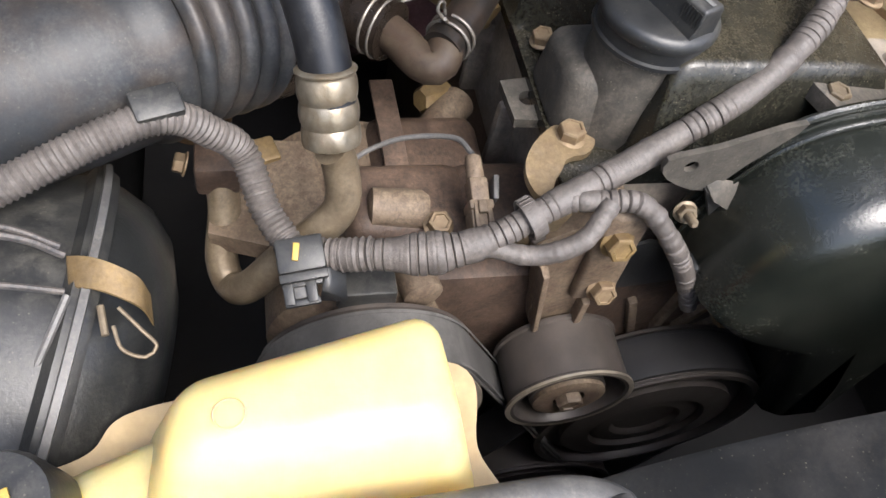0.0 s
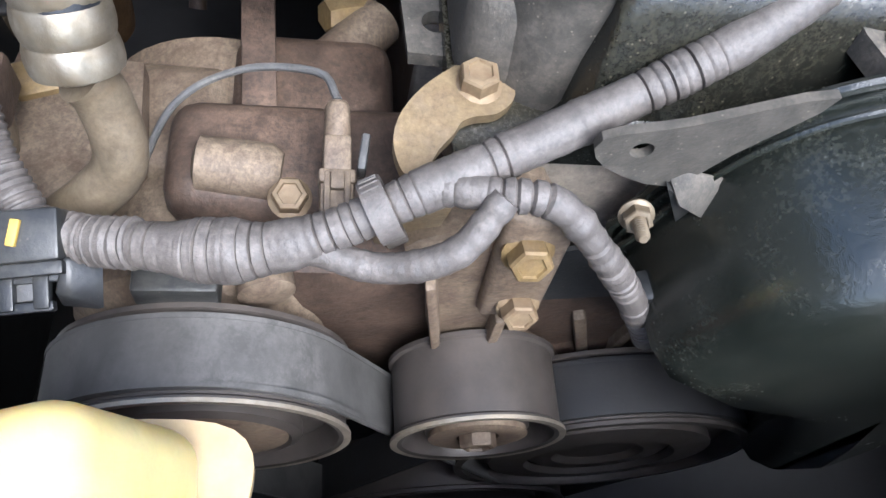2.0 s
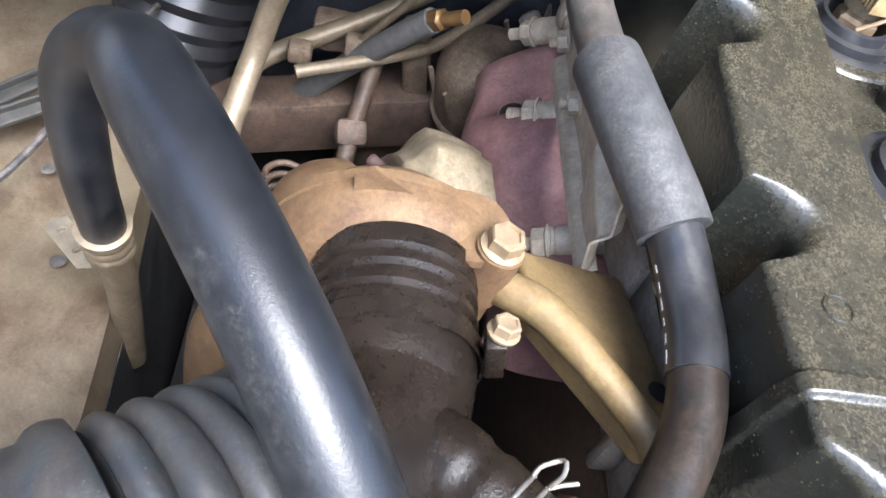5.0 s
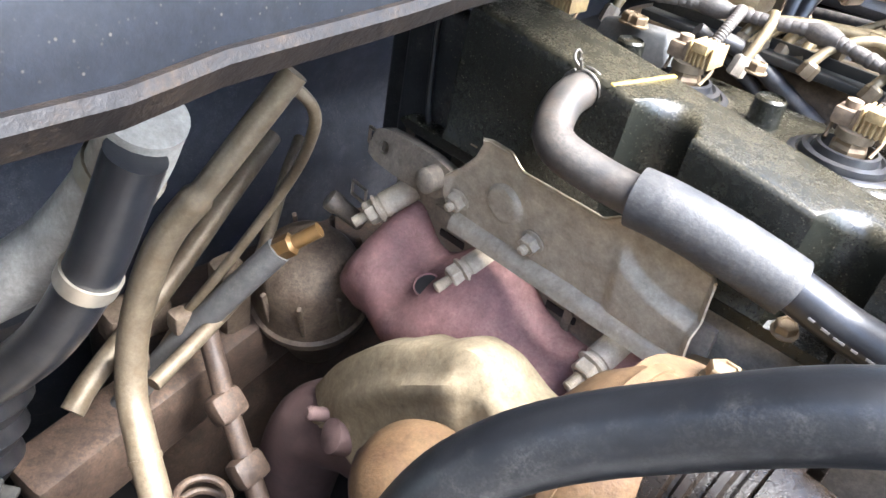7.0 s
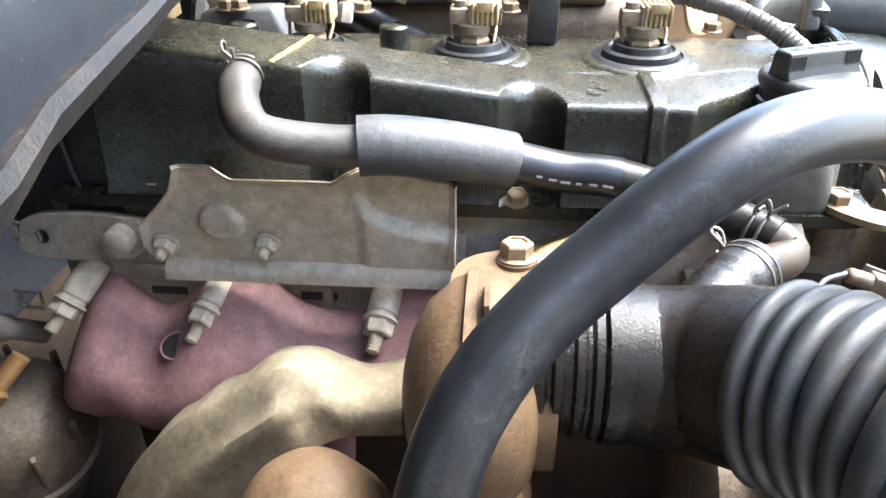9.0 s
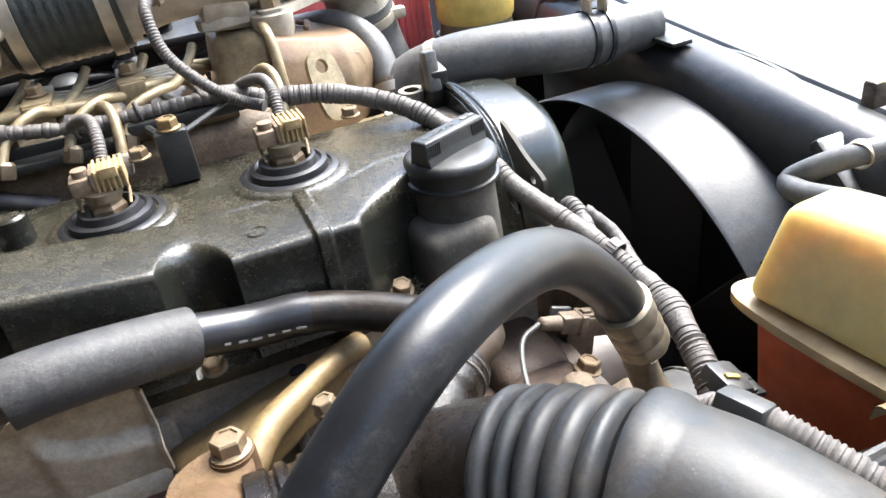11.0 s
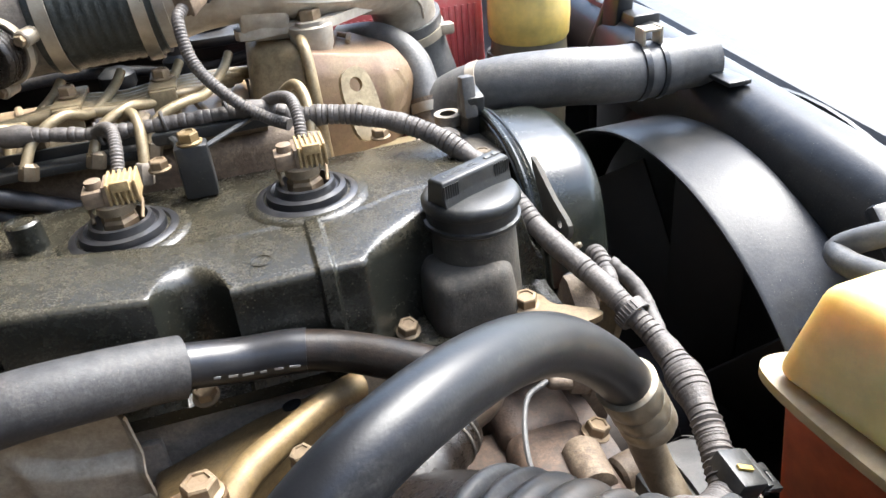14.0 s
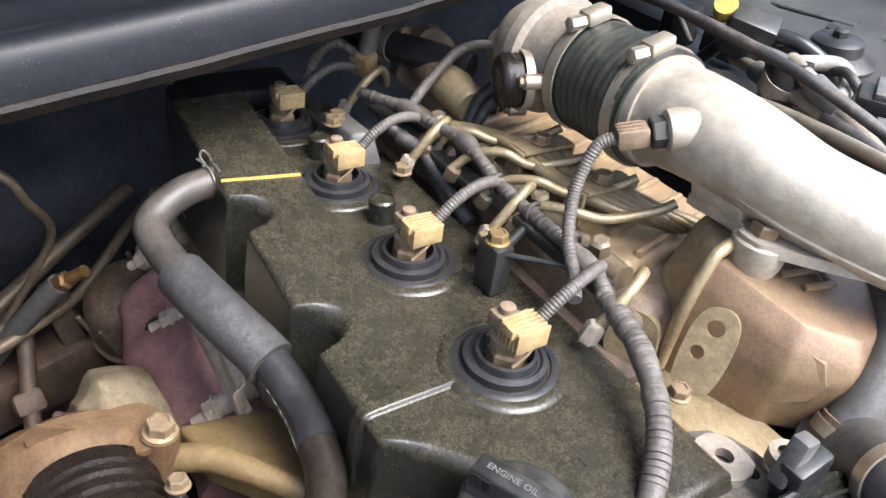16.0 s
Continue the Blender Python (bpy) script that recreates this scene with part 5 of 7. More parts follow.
part("seam", lathe([(0.1, -0.001), (0.1055, 0.0), (0.1055, 0.003), (0.1, 0.004)], AC_, AX, 60, cap=False), GREYHOSE, air, "dusty joint flange")
for q in (((0.366, -0.316, 0.888), (0.362, -0.335, 0.8965), (0.358, -0.37, 0.897), (0.352, -0.41, 0.885)), ((0.385, -0.313, 0.8865), (0.385, -0.335, 0.8935), (0.384, -0.37, 0.894), (0.382, -0.41, 0.882))):
    part("bail_strap", tube(q, 0.0013, 8, 0.003), CABLE, lid, "thin steel bail strap")
CLIP = spline([(0.374, -0.314, 0.882), (0.378, -0.305, 0.887), (0.382, -0.296, 0.887), (0.385, -0.288, 0.882), (0.387, -0.285, 0.872)], 0.002)
W = Vector((0.95, 0.1, -0.25)) * 0.0062
N_ = Vector((0, 0.3, 0.9)) * 0.0012
part("spring_clip", loft(bmesh.new(), [[p - W, p + W, p + W + N_, p - W + N_] for p in CLIP]), GOLD, air, "gold spring clip")
part("clip_ring", join(tube([(0.388, -0.296, 0.878), (0.396, -0.288, 0.874), (0.401, -0.283, 0.870), (0.405, -0.287, 0.869), (0.402, -0.295, 0.871), (0.394, -0.298, 0.875)], 0.0008, 8, 0.002), tube([(0.388, -0.302, 0.880), (0.399, -0.300, 0.877)], 0.0014, 8, 0.002)), PIPE, air, "wire ring of the clip")
part("bail_wire", tube([(0.43, -0.337, 0.852), (0.415, -0.328, 0.866), (0.398, -0.318, 0.879), (0.386, -0.312, 0.886)], 0.0016, 8, 0.003), GREYHOSE, air, "thin dusty bail wire")
part("bail_wire", tube([(0.368, -0.40, 0.90), (0.366, -0.36, 0.902), (0.366, -0.33, 0.895), (0.368, -0.315, 0.885)], 0.0016, 8, 0.003), CABLE, air)


# ---- turbo, manifold and shields ----
tur = thing("turbocharger", (0.08, -0.22, 0.78), "tan brown cast turbocharger with bracket", "turbocharger")
part("volute", lathe([(0.012, -0.034), (0.026, -0.031), (0.040, -0.024), (0.051, -0.012), (0.055, 0.0), (0.054, 0.008), (0.048, 0.019), (0.04, 0.024), (0.0355, 0.026), (0.0355, 0.034)], (0.110, -0.222, 0.845), (1, 0, 0), 48), VOLUTE, tur)
part("volute_step", lathe([(0.05, -0.003), (0.0562, -0.002), (0.0562, 0.003), (0.05, 0.004)], (0.106, -0.222, 0.845), (1, 0, 0), 48, cap=False), VOLUTE, tur)
part("volute_outlet", tube([(0.108, -0.225, 0.82), (0.108, -0.262, 0.80), (0.106, -0.282, 0.76), (0.104, -0.288, 0.68)], 0.028, 26), VOLUTE, tur)
part("fin", plate([(0, 0), (0.03, 0.0), (0.026, 0.02), (0.008, 0.034), (0.0, 0.03)], 0.0022, lay((0.112, -0.238, 0.875), (0, 1, 0.1), (0, 0, 1))), VOLUTE, tur)
part("top_bracket", join(plate(smooth_outline([(-0.018, -0.016), (0.012, -0.018), (0.018, 0.0), (0.012, 0.014), (-0.004, 0.014), (-0.018, 0.004)], 3), 0.004, lay((0.116, -0.187, 0.884), (1, 0, 0), (0, 1, 0.1))), lathe([(0.0105, -0.03), (0.0105, 0.0)], (0.126, -0.178, 0.889), (0, 0.1, 1), 20), plate([(-0.026, -0.001), (0.0, -0.002), (0.002, 0.003), (-0.024, 0.004)], 0.003, lay((0.137, -0.196, 0.882), (0.1, 1, 0.05), (-1, 0.1, 0)))), VOLUTE, tur, "cast bracket with a flange bolt")
hex_bolt("flange_bolt", (0.126, -0.178, 0.889), (0, 0.1, 1), 0.0074, "", True, 0, BOLT, tur)
part("dome", lathe([(0.034, -0.05), (0.034, -0.006), (0.03, 0.006), (0.02, 0.014), (0.008, 0.017), (0, 0.0175)], (0.030, -0.256, 0.790), (-0.1, -0.55, 0.8), 36), VOLUTE, tur, "tan domed actuator can")
# turbine iron coloured darker than the manifold, to stand for deep shade
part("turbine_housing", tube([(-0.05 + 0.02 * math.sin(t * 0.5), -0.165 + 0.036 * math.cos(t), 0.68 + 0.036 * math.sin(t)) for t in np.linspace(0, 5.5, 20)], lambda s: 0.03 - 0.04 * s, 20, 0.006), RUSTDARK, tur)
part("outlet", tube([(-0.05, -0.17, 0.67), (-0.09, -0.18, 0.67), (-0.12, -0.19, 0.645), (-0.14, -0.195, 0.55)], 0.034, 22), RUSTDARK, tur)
part("lever", plate(smooth_outline([(-0.016, -0.005), (0.016, -0.006), (0.02, 0.0), (0.016, 0.006), (-0.016, 0.005)], 3), 0.004, lay((-0.075, -0.212, 0.685), (0.2, -0.4, 0.9), (1, 0, -0.2))), SHIELD, tur, "pale steel lever")
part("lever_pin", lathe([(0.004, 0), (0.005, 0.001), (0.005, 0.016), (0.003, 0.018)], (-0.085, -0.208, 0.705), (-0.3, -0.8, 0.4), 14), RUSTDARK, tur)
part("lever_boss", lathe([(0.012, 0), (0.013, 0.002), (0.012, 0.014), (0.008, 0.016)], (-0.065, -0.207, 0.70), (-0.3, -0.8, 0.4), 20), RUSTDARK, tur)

def shield_sheet(outline_fn, nx, ny, thick, mat, name, parent, label=""):
    """A pressed sheet from a function of (u, v), given some thickness."""
    bm = bmesh.new()
    g_ = [[bm.verts.new(outline_fn(i / nx, j / ny)) for j in range(ny + 1)] for i in range(nx + 1)]
    for i in range(nx):
        for j in range(ny):
            bm.faces.new((g_[i][j], g_[i + 1][j], g_[i + 1][j + 1], g_[i][j + 1]))
    bmesh.ops.recalc_face_normals(bm, faces=bm.faces)
    bmesh.ops.solidify(bm, geom=bm.faces[:], thickness=thick)
    return part(name, bm, mat, parent, label)


# curved pressed shield over the turbine
hs = thing("turbine_heat_shield", (0, -0.22, 0.78), "tan pressed steel heat shield over the turbine", "heat shield")


HO = spline([(0.070, -0.186, 0.812), (0.034, -0.188, 0.812), (0.010, -0.193, 0.827), (-0.024, -0.192, 0.806), (-0.062, -0.192, 0.778), (-0.096, -0.193, 0.738), (-0.116, -0.195, 0.700)], 0.006)
HI = spline([(0.070, -0.200, 0.790), (0.036, -0.203, 0.788), (0.016, -0.208, 0.776), (-0.004, -0.210, 0.752), (-0.022, -0.21, 0.732), (-0.036, -0.212, 0.71), (-0.046, -0.215, 0.69)], 0.006)


def hsf(u, v):
    a, c = HO[min(len(HO) - 1, int(u * (len(HO) - 1)))], HI[min(len(HI) - 1, int(u * (len(HI) - 1)))]
    if v < 0.25:
        return a + Vector((0, 0.036 * (1 - v / 0.25), -0.012 * (1 - v / 0.25) ** 2 + 0.002 * math.sin(u * 40) * (1 - v / 0.25)))
    w = (v - 0.25) / 0.75
    p = a.lerp(c, w)
    return p + Vector((0, -0.007, 0.003)) * math.sin(math.pi * w ** 0.8) * (1 - 0.7 * bump_between(u, 0.22, 0.3, 0.04)) + Vector((0, -0.004, 0.002)) * bump_between(w, 0.35, 0.55, 0.06) * bump_between(u, 0.3, 0.9, 0.1)


shield_sheet(hsf, 40, 20, 0.0016, SHIELD, "sheet", hs)
hex_bolt("bolt", (-0.088, -0.208, 0.70), (-0.5, -0.7, 0.5), 0.006, "", True, 0, SHIELD, hs)
man = thing("exhaust_manifold", (-0.05, -0.14, 0.75), "mauve rusted cast iron exhaust manifold with studs", "exhaust manifold")
MT = [(-0.17, 0.77), (-0.155, 0.80), (-0.134, 0.822), (-0.122, 0.816), (-0.109, 0.799), (-0.098, 0.793), (-0.086, 0.798), (-0.072, 0.816), (-0.058, 0.826), (-0.036, 0.825), (-0.018, 0.815), (-0.008, 0.801), (0.016, 0.796), (0.037, 0.795), (0.049, 0.812), (0.059, 0.820), (0.083, 0.824), (0.105, 0.817)]


def man_top(x):
    return sum(np.interp(x + d, [p[0] for p in MT], [p[1] for p in MT]) for d in (-0.008, -0.004, 0, 0.004, 0.008)) / 5


def man_ring(x):
    """A D shaped section of the manifold at x."""
    top = man_top(x)
    end = min(1, math.sqrt(max(0, 1 - ((-0.135 - x) / 0.03) ** 2)) if x < -0.135 else 1)
    bot = 0.720 + 0.026 * ss(x, -0.08, 0.02)
    front = -0.158 - 0.005 * math.sin(x * 60)
    cz, hz = (top + bot) / 2 - 0.012 * (1 - end), (top - bot) / 2 * (0.25 + 0.75 * end)
    out = []
    for k in range(32):
        t = 2 * math.pi * k / 32
        c, q = math.cos(t), math.sin(t)
        y = -0.095 + 0.012 * c if c > 0 else -0.095 + (front + 0.095) * (abs(c) ** 0.8) * (0.3 + 0.7 * end) * (1 - 0.72 * max(0, q) ** 1.4)
        out.append(Vector((x, y, cz + hz * (math.copysign(abs(q) ** 0.8, q)))) + Vector((0, 1, 1)) * 0.0012 * noise.noise(Vector((x * 60, k * 0.6, 0))))
    return out


part("log", loft(bmesh.new(), [man_ring(x) for x in np.concatenate([np.linspace(-0.164, -0.135, 12), np.linspace(-0.131, 0.1, 70)])]), RUST, man, smooth=60)
pr = [p for p in man_ring(-0.079) if p.y < -0.1 and p.z > 0.76]
pr = sorted(pr, key=lambda p: abs(p.z - 0.793))[:2]
PN = Vector((0, -(pr[0].z - pr[1].z), pr[0].y - pr[1].y))
PN = (PN if PN.z > 0 else -PN).normalized()
part("port_rim", lathe([(0.0084, -0.006), (0.0105, -0.0006), (0.0098, 0.0008), (0.0084, 0.0002)], pr[0], PN, 24, cap=False), RUST, man)
# no opening: a black disc paints the port's dark inside
part("port", lathe([(0.0086, -0.006), (0.0086, 0.0004), (0.0, 0.0004)], pr[0], PN, 22), FANBLACK, man, "black disc for the dark inside of the port")
part("head_gasket", box((0.255, 0.006, 0.075), (-0.030, -0.0945, 0.818), 0.002), HEAD, man, "grey dusty gasket flange")
for x in (-0.095, 0.004):
    # solid black bar painting the shade inside the slot
    part("slot", box((0.024, 0.004, 0.006), (x, -0.0965, 0.806), 0.001), FANBLACK, man)
    part("flange_step", box((0.040, 0.004, 0.012), (x, -0.0985, 0.820), 0.0015), HEAD, man)
part("riser", tube([(0.0, -0.15, 0.775), (0.005, -0.175, 0.745), (0.0, -0.19, 0.71)], 0.032, 24), RUST, man)
for base, d_ in (((-0.1415, -0.104, 0.8215), (-0.40, -0.72, -0.57)), ((-0.055, -0.104, 0.817), (-0.26, -0.86, -0.42)), ((0.050, -0.104, 0.817), (-0.12, -0.88, -0.46))):
    d_ = Vector(d_).normalized()
    q = Vector(base) + d_ * 0.021
    part("stud_spacer", lathe([(0.0092, -0.030), (0.0097, -0.012), (0.0097, -0.004), (0.0088, -0.003), (0.0088, -0.0015), (0.0094, -0.001), (0.0094, 0.0)], q, d_, 20), MANSHIELD, man, "pale beige stud spacer")
    hex_bolt("stud_nut", q, d_, 0.0086, "", True, 0.011, MANSHIELD, man)

ms = thing("manifold_heat_shield", (0.0, -0.12, 0.84), "tan pressed heat shield bolted above the manifold", "heat shield")


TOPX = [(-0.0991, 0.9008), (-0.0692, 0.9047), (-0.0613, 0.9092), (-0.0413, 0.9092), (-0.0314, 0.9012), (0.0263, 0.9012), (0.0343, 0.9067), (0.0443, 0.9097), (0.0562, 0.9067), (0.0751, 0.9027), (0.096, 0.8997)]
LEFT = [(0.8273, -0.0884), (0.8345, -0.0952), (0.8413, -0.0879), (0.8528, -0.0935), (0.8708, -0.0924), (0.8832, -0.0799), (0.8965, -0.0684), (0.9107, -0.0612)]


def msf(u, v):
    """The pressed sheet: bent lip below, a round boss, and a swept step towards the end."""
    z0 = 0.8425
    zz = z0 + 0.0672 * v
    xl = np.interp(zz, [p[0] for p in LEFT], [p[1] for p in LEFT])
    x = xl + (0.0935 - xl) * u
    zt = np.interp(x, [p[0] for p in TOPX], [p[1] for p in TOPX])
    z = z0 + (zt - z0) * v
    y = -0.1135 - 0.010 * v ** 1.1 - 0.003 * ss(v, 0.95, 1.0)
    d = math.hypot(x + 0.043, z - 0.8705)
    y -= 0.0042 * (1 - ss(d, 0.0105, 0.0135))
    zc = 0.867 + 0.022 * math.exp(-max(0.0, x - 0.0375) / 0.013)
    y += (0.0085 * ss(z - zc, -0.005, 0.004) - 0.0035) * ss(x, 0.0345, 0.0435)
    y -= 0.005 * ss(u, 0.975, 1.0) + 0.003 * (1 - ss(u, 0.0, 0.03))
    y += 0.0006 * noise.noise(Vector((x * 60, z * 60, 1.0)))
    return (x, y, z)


def lip(u, v):
    x = -0.083 + 0.1735 * u
    return (x, -0.1140 - 0.003 * v ** 0.5 - 0.004 * ss(v, 0.0, 0.5), 0.8428 - 0.0125 * v)


shield_sheet(lip, 30, 6, 0.0013, MANSHIELD, "lip", ms)
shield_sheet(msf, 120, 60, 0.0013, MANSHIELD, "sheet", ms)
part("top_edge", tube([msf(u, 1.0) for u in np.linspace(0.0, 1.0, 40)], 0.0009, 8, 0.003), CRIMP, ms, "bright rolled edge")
for x, z in ((-0.0805, 0.8535), (-0.0185, 0.8565)):
    hex_bolt("bolt", (x, -0.1165, z), (0, -1, -0.35), 0.0064, "", True, 0.004, MANSHIELD, ms)
hb = thing("head_bracket", (-0.13, -0.1, 0.87), "dusty alloy bracket at the rear of the head", "bracket")
part("arm", plate(smooth_outline([(-0.035, -0.013), (0.03, -0.012), (0.034, 0.012), (-0.03, 0.014), (-0.042, 0.0)], 3), 0.01, lay((-0.136, -0.098, 0.848), (1, 0, 0), (0, 0.15, 1)), [(-0.028, 0, 0.005)]), HEAD, hb)
part("boss", lathe([(0.009, 0), (0.009, 0.012), (0.006, 0.014)], (-0.112, -0.106, 0.851), (0, -1, 0), 20), HEAD, hb)

for q in ((-0.176, -0.103, 0.85), (-0.189, -0.103, 0.798)):
    q = Vector(q)
    part("wire_frame", tube([q + Vector(d) for d in ((-0.009, 0, -0.006), (0.009, -0.002, -0.006), (0.009, -0.002, 0.006), (-0.009, 0, 0.006), (-0.009, 0, -0.006))], 0.0014, 8, 0.02, False), HEAD, hb, "square wire frame")
part("stub", lathe([(0.006, -0.03), (0.0075, -0.028), (0.0075, -0.006), (0.009, -0.004), (0.009, 0.004), (0.006, 0.006)], (-0.211, -0.11, 0.779), (-0.6, -0.5, 0.5), 16), HEAD, hb)

# gold coolant pipe casting between turbo and head
gp = thing("gold_coolant_pipe", (0.14, -0.14, 0.83), "gold passivated cast pipe beside the turbo", "pipe")
part("pipe", tube([(0.122, -0.180, 0.862), (0.131, -0.168, 0.868), (0.142, -0.1545, 0.872), (0.165, -0.1365, 0.8735), (0.188, -0.1195, 0.873), (0.204, -0.108, 0.868)], lambda s: 0.0078 + 0.0008 * math.sin(s * 60), 20), GOLD, gp, "rounded rim of the casting")
part("flange", bevelled(loft(bmesh.new(), [[Vector((x, y, z - d)) for x, y, z in ((0.100, -0.164, 0.862), (0.140, -0.157, 0.870), (0.196, -0.114, 0.871), (0.188, -0.099, 0.866), (0.150, -0.0985, 0.858), (0.088, -0.0975, 0.836))] for d in (0.022, 0.0)]), 0.004, 3), GOLD, gp, "flat gold web with a bolt hole")
# black disc laid on the web, painting the hole's dark inside
part("web_hole", lathe([(0.0052, 0.0), (0.0052, 0.0012), (0.0, 0.0012)], (0.168, -0.1045, 0.8628), (-0.12, 0.2, 1), 18), FANBLACK, gp)
part("lower_pipe", tube([(0.205, -0.115, 0.80), (0.235, -0.14, 0.80), (0.245, -0.16, 0.79)], 0.012, 16), CAST, gp)
part("plug", lathe([(0.008, 0), (0.010, 0.002), (0.010, 0.02), (0.007, 0.024)], (0.198, -0.12, 0.80), (0.4, -0.8, 0.2), 6), GOLD, gp)

# pipes beside the firewall on the turbo side
pp = thing("steel_coolant_pipe", (-0.14, -0.3, 0.7), "olive steel coolant pipe running down beside the firewall", "pipe")
PA = [(-0.118, -0.225, 0.945), (-0.133, -0.265, 0.885), (-0.147, -0.288, 0.845), (-0.150, -0.306, 0.795), (-0.141, -0.317, 0.752), (-0.118, -0.324, 0.728), (-0.09, -0.33, 0.70), (-0.05, -0.335, 0.62)]
part("pipe", tube(PA, lambda s: 0.0093 if s > 0.085 else 0.0073, 18), PIPE, pp)
ring((-0.112, -0.3255, 0.722), (0.6, -0.1, -0.6), 0.008, 0.003, 0.002, PIPE, "bead", pp)
tp_ = thing("thin_steel_pipe", (-0.16, -0.2, 0.8), "thin steel pipe looping beside the firewall", "pipe")
part("pipe", tube([(-0.118, -0.228, 0.94), (-0.118, -0.212, 0.922), (-0.126, -0.205, 0.90), (-0.165, -0.19, 0.845), (-0.19, -0.215, 0.78), (-0.215, -0.25, 0.71), (-0.23, -0.28, 0.64)], 0.0036, 12), PIPE, tp_)
fitg = thing("brass_union", (-0.17, -0.18, 0.78), "brass pipe union on a steel hose end", "pipe fitting")
part("nut", lathe([(0.007, -0.008), (0.0085, -0.006), (0.0085, 0.008), (0.006, 0.01)], (-0.168, -0.19, 0.79), (0.6, 0.5, 0.6), 6), BRASS, fitg, "hexagon brass nut")
part("tail", tube([(-0.17, -0.192, 0.788), (-0.185, -0.215, 0.755), (-0.21, -0.25, 0.70), (-0.23, -0.29, 0.64)], 0.010, 16), GREYHOSE, fitg)
part("nose", tube([(-0.165, -0.187, 0.793), (-0.158, -0.179, 0.801), (-0.152, -0.172, 0.808)], 0.0055, 14), BRASS, fitg)
bell = thing("gearbox_housing", (-0.2, -0.1, 0.66), "tan dusty cast gearbox housing behind the engine", "gearbox")
part("shell", lathe([(0.0, 0.052), (0.022, 0.05), (0.036, 0.042), (0.043, 0.028), (0.047, 0.0), (0.05, -0.012), (0.0535, -0.014), (0.0535, -0.022), (0.049, -0.026), (0.04, -0.06), (0.03, -0.1)], (-0.215, -0.125, 0.70), (0.25, -0.35, 1), 40), CAST, bell)
# dark block added for the dark clutter low behind the housing
part("case", box((0.16, 0.5, 0.36), (-0.325, 0.0, 0.435), 0.03, None, 4), DARKCAST, bell, "dark filler block hiding the firewall behind the housing")
for k in range(9):
    w = 2 * math.pi * k / 9
    q = axes((0.25, -0.35, 1))
    part("rib", box((0.005, 0.004, 0.062), (0, 0, 0), 0.0012, Matrix.Translation(Vector((-0.215, -0.125, 0.70)) + q @ Vector((0.046 * math.cos(w), 0.046 * math.sin(w), 0.008))) @ q @ Matrix.Rotation(w, 4, "Z")), CAST, bell)
for pts, r, m_, lab in (
        ([(-0.07, -0.33, 0.965), (-0.09, -0.333, 0.93), (-0.118, -0.356, 0.882), (-0.15, -0.40, 0.845), (-0.2, -0.45, 0.82)], 0.0165, HOSEPALE, "pale dusty heater hose over the inner wing"),
        ([(-0.06, -0.34, 0.955), (-0.078, -0.356, 0.893), (-0.10, -0.376, 0.845), (-0.145, -0.405, 0.795), (-0.2, -0.43, 0.765)], 0.012, RUBBER, "worn black heater hose over the inner wing")):
    hh = thing("heater_hose", pts[2], lab, "hose", "heater hoses")
    part("hose", tube(pts, r, 22), m_, hh)
    ring(pts[1], Vector(pts[2]) - Vector(pts[0]), r, 0.008, 0.0014, STEEL, "clamp_band", hh)
solo("cross_pipe", tube([(-0.31, -0.10, 0.79), (-0.279, -0.168, 0.759), (-0.249, -0.236, 0.725), (-0.221, -0.307, 0.694), (-0.21, -0.33, 0.68)], 0.0085, 16), PIPE, "olive steel pipe across the firewall", "pipe", "pipes across the firewall")
solo("cross_pipe", tube([(-0.31, -0.07, 0.78), (-0.279, -0.108, 0.765), (-0.225, -0.17, 0.735), (-0.2, -0.21, 0.728), (-0.17, -0.29, 0.715)], 0.0055, 14), PIPE, "thin steel pipe across the firewall", "pipe", "pipes across the firewall")
sub_ = thing("front_subframe", (-0.25, -0.2, 0.62), "dark dusty subframe rail with brackets", "subframe")
part("rail", box((0.05, 0.34, 0.06), (-0.24, -0.2, 0.635), 0.008, pose(0, 0, 0, 10, 0, 8)), DARKCAST, sub_)
part("bracket", box((0.03, 0.025, 0.09), (-0.235, -0.19, 0.70), 0.006, pose(0, 0, 0, 10, 15, 0)), CAST, sub_)
part("bracket", box((0.03, 0.05, 0.03), (-0.255, -0.26, 0.70), 0.006), CAST, sub_)
for k in range(3):
    part("pipe_clip", box((0.016, 0.02, 0.018), (-0.222 + k * 0.012, -0.2 - k * 0.045, 0.73 - k * 0.008), 0.004), CAST, sub_)
shaft = thing("steering_shaft", (-0.12, -0.24, 0.6), "dusty steel steering shaft with joints", "steering")
part("rod", tube([(-0.22, -0.225, 0.72), (-0.16, -0.238, 0.66), (-0.10, -0.245, 0.60), (-0.05, -0.25, 0.54)], 0.008, 14), DARKCAST, shaft)
for q in ((-0.165, -0.238, 0.665), (-0.13, -0.242, 0.63), (-0.09, -0.246, 0.59)):
    part("joint", box((0.024, 0.028, 0.02), q, 0.006, pose(0, 0, 0, 0, 45, 10)), DARKCAST, shaft)
tyre = thing("strut_boot", (-0.26, -0.42, 0.66), "dark worn ribbed rubber boot behind the wing shelf", "rubber boot")
part("boot", lathe([(0.05 + 0.006 * (k % 2) + 0.002 * k, -0.06 + k * 0.011) for k in range(12)], (-0.27, -0.40, 0.69), (-0.3, 0.2, 0.9), 36), RUBBER, tyre)
spg = thing("coil_spring", (-0.12, -0.3, 0.6), "dirty steel coil spring in the shadows", "spring")
part("coil", tube([(-0.12 + 0.018 * math.cos(t), -0.285 + 0.018 * math.sin(t), 0.58 + t * 0.0022) for t in np.linspace(0, 30, 120)], 0.003, 8, 0.006), DARKCAST, spg)
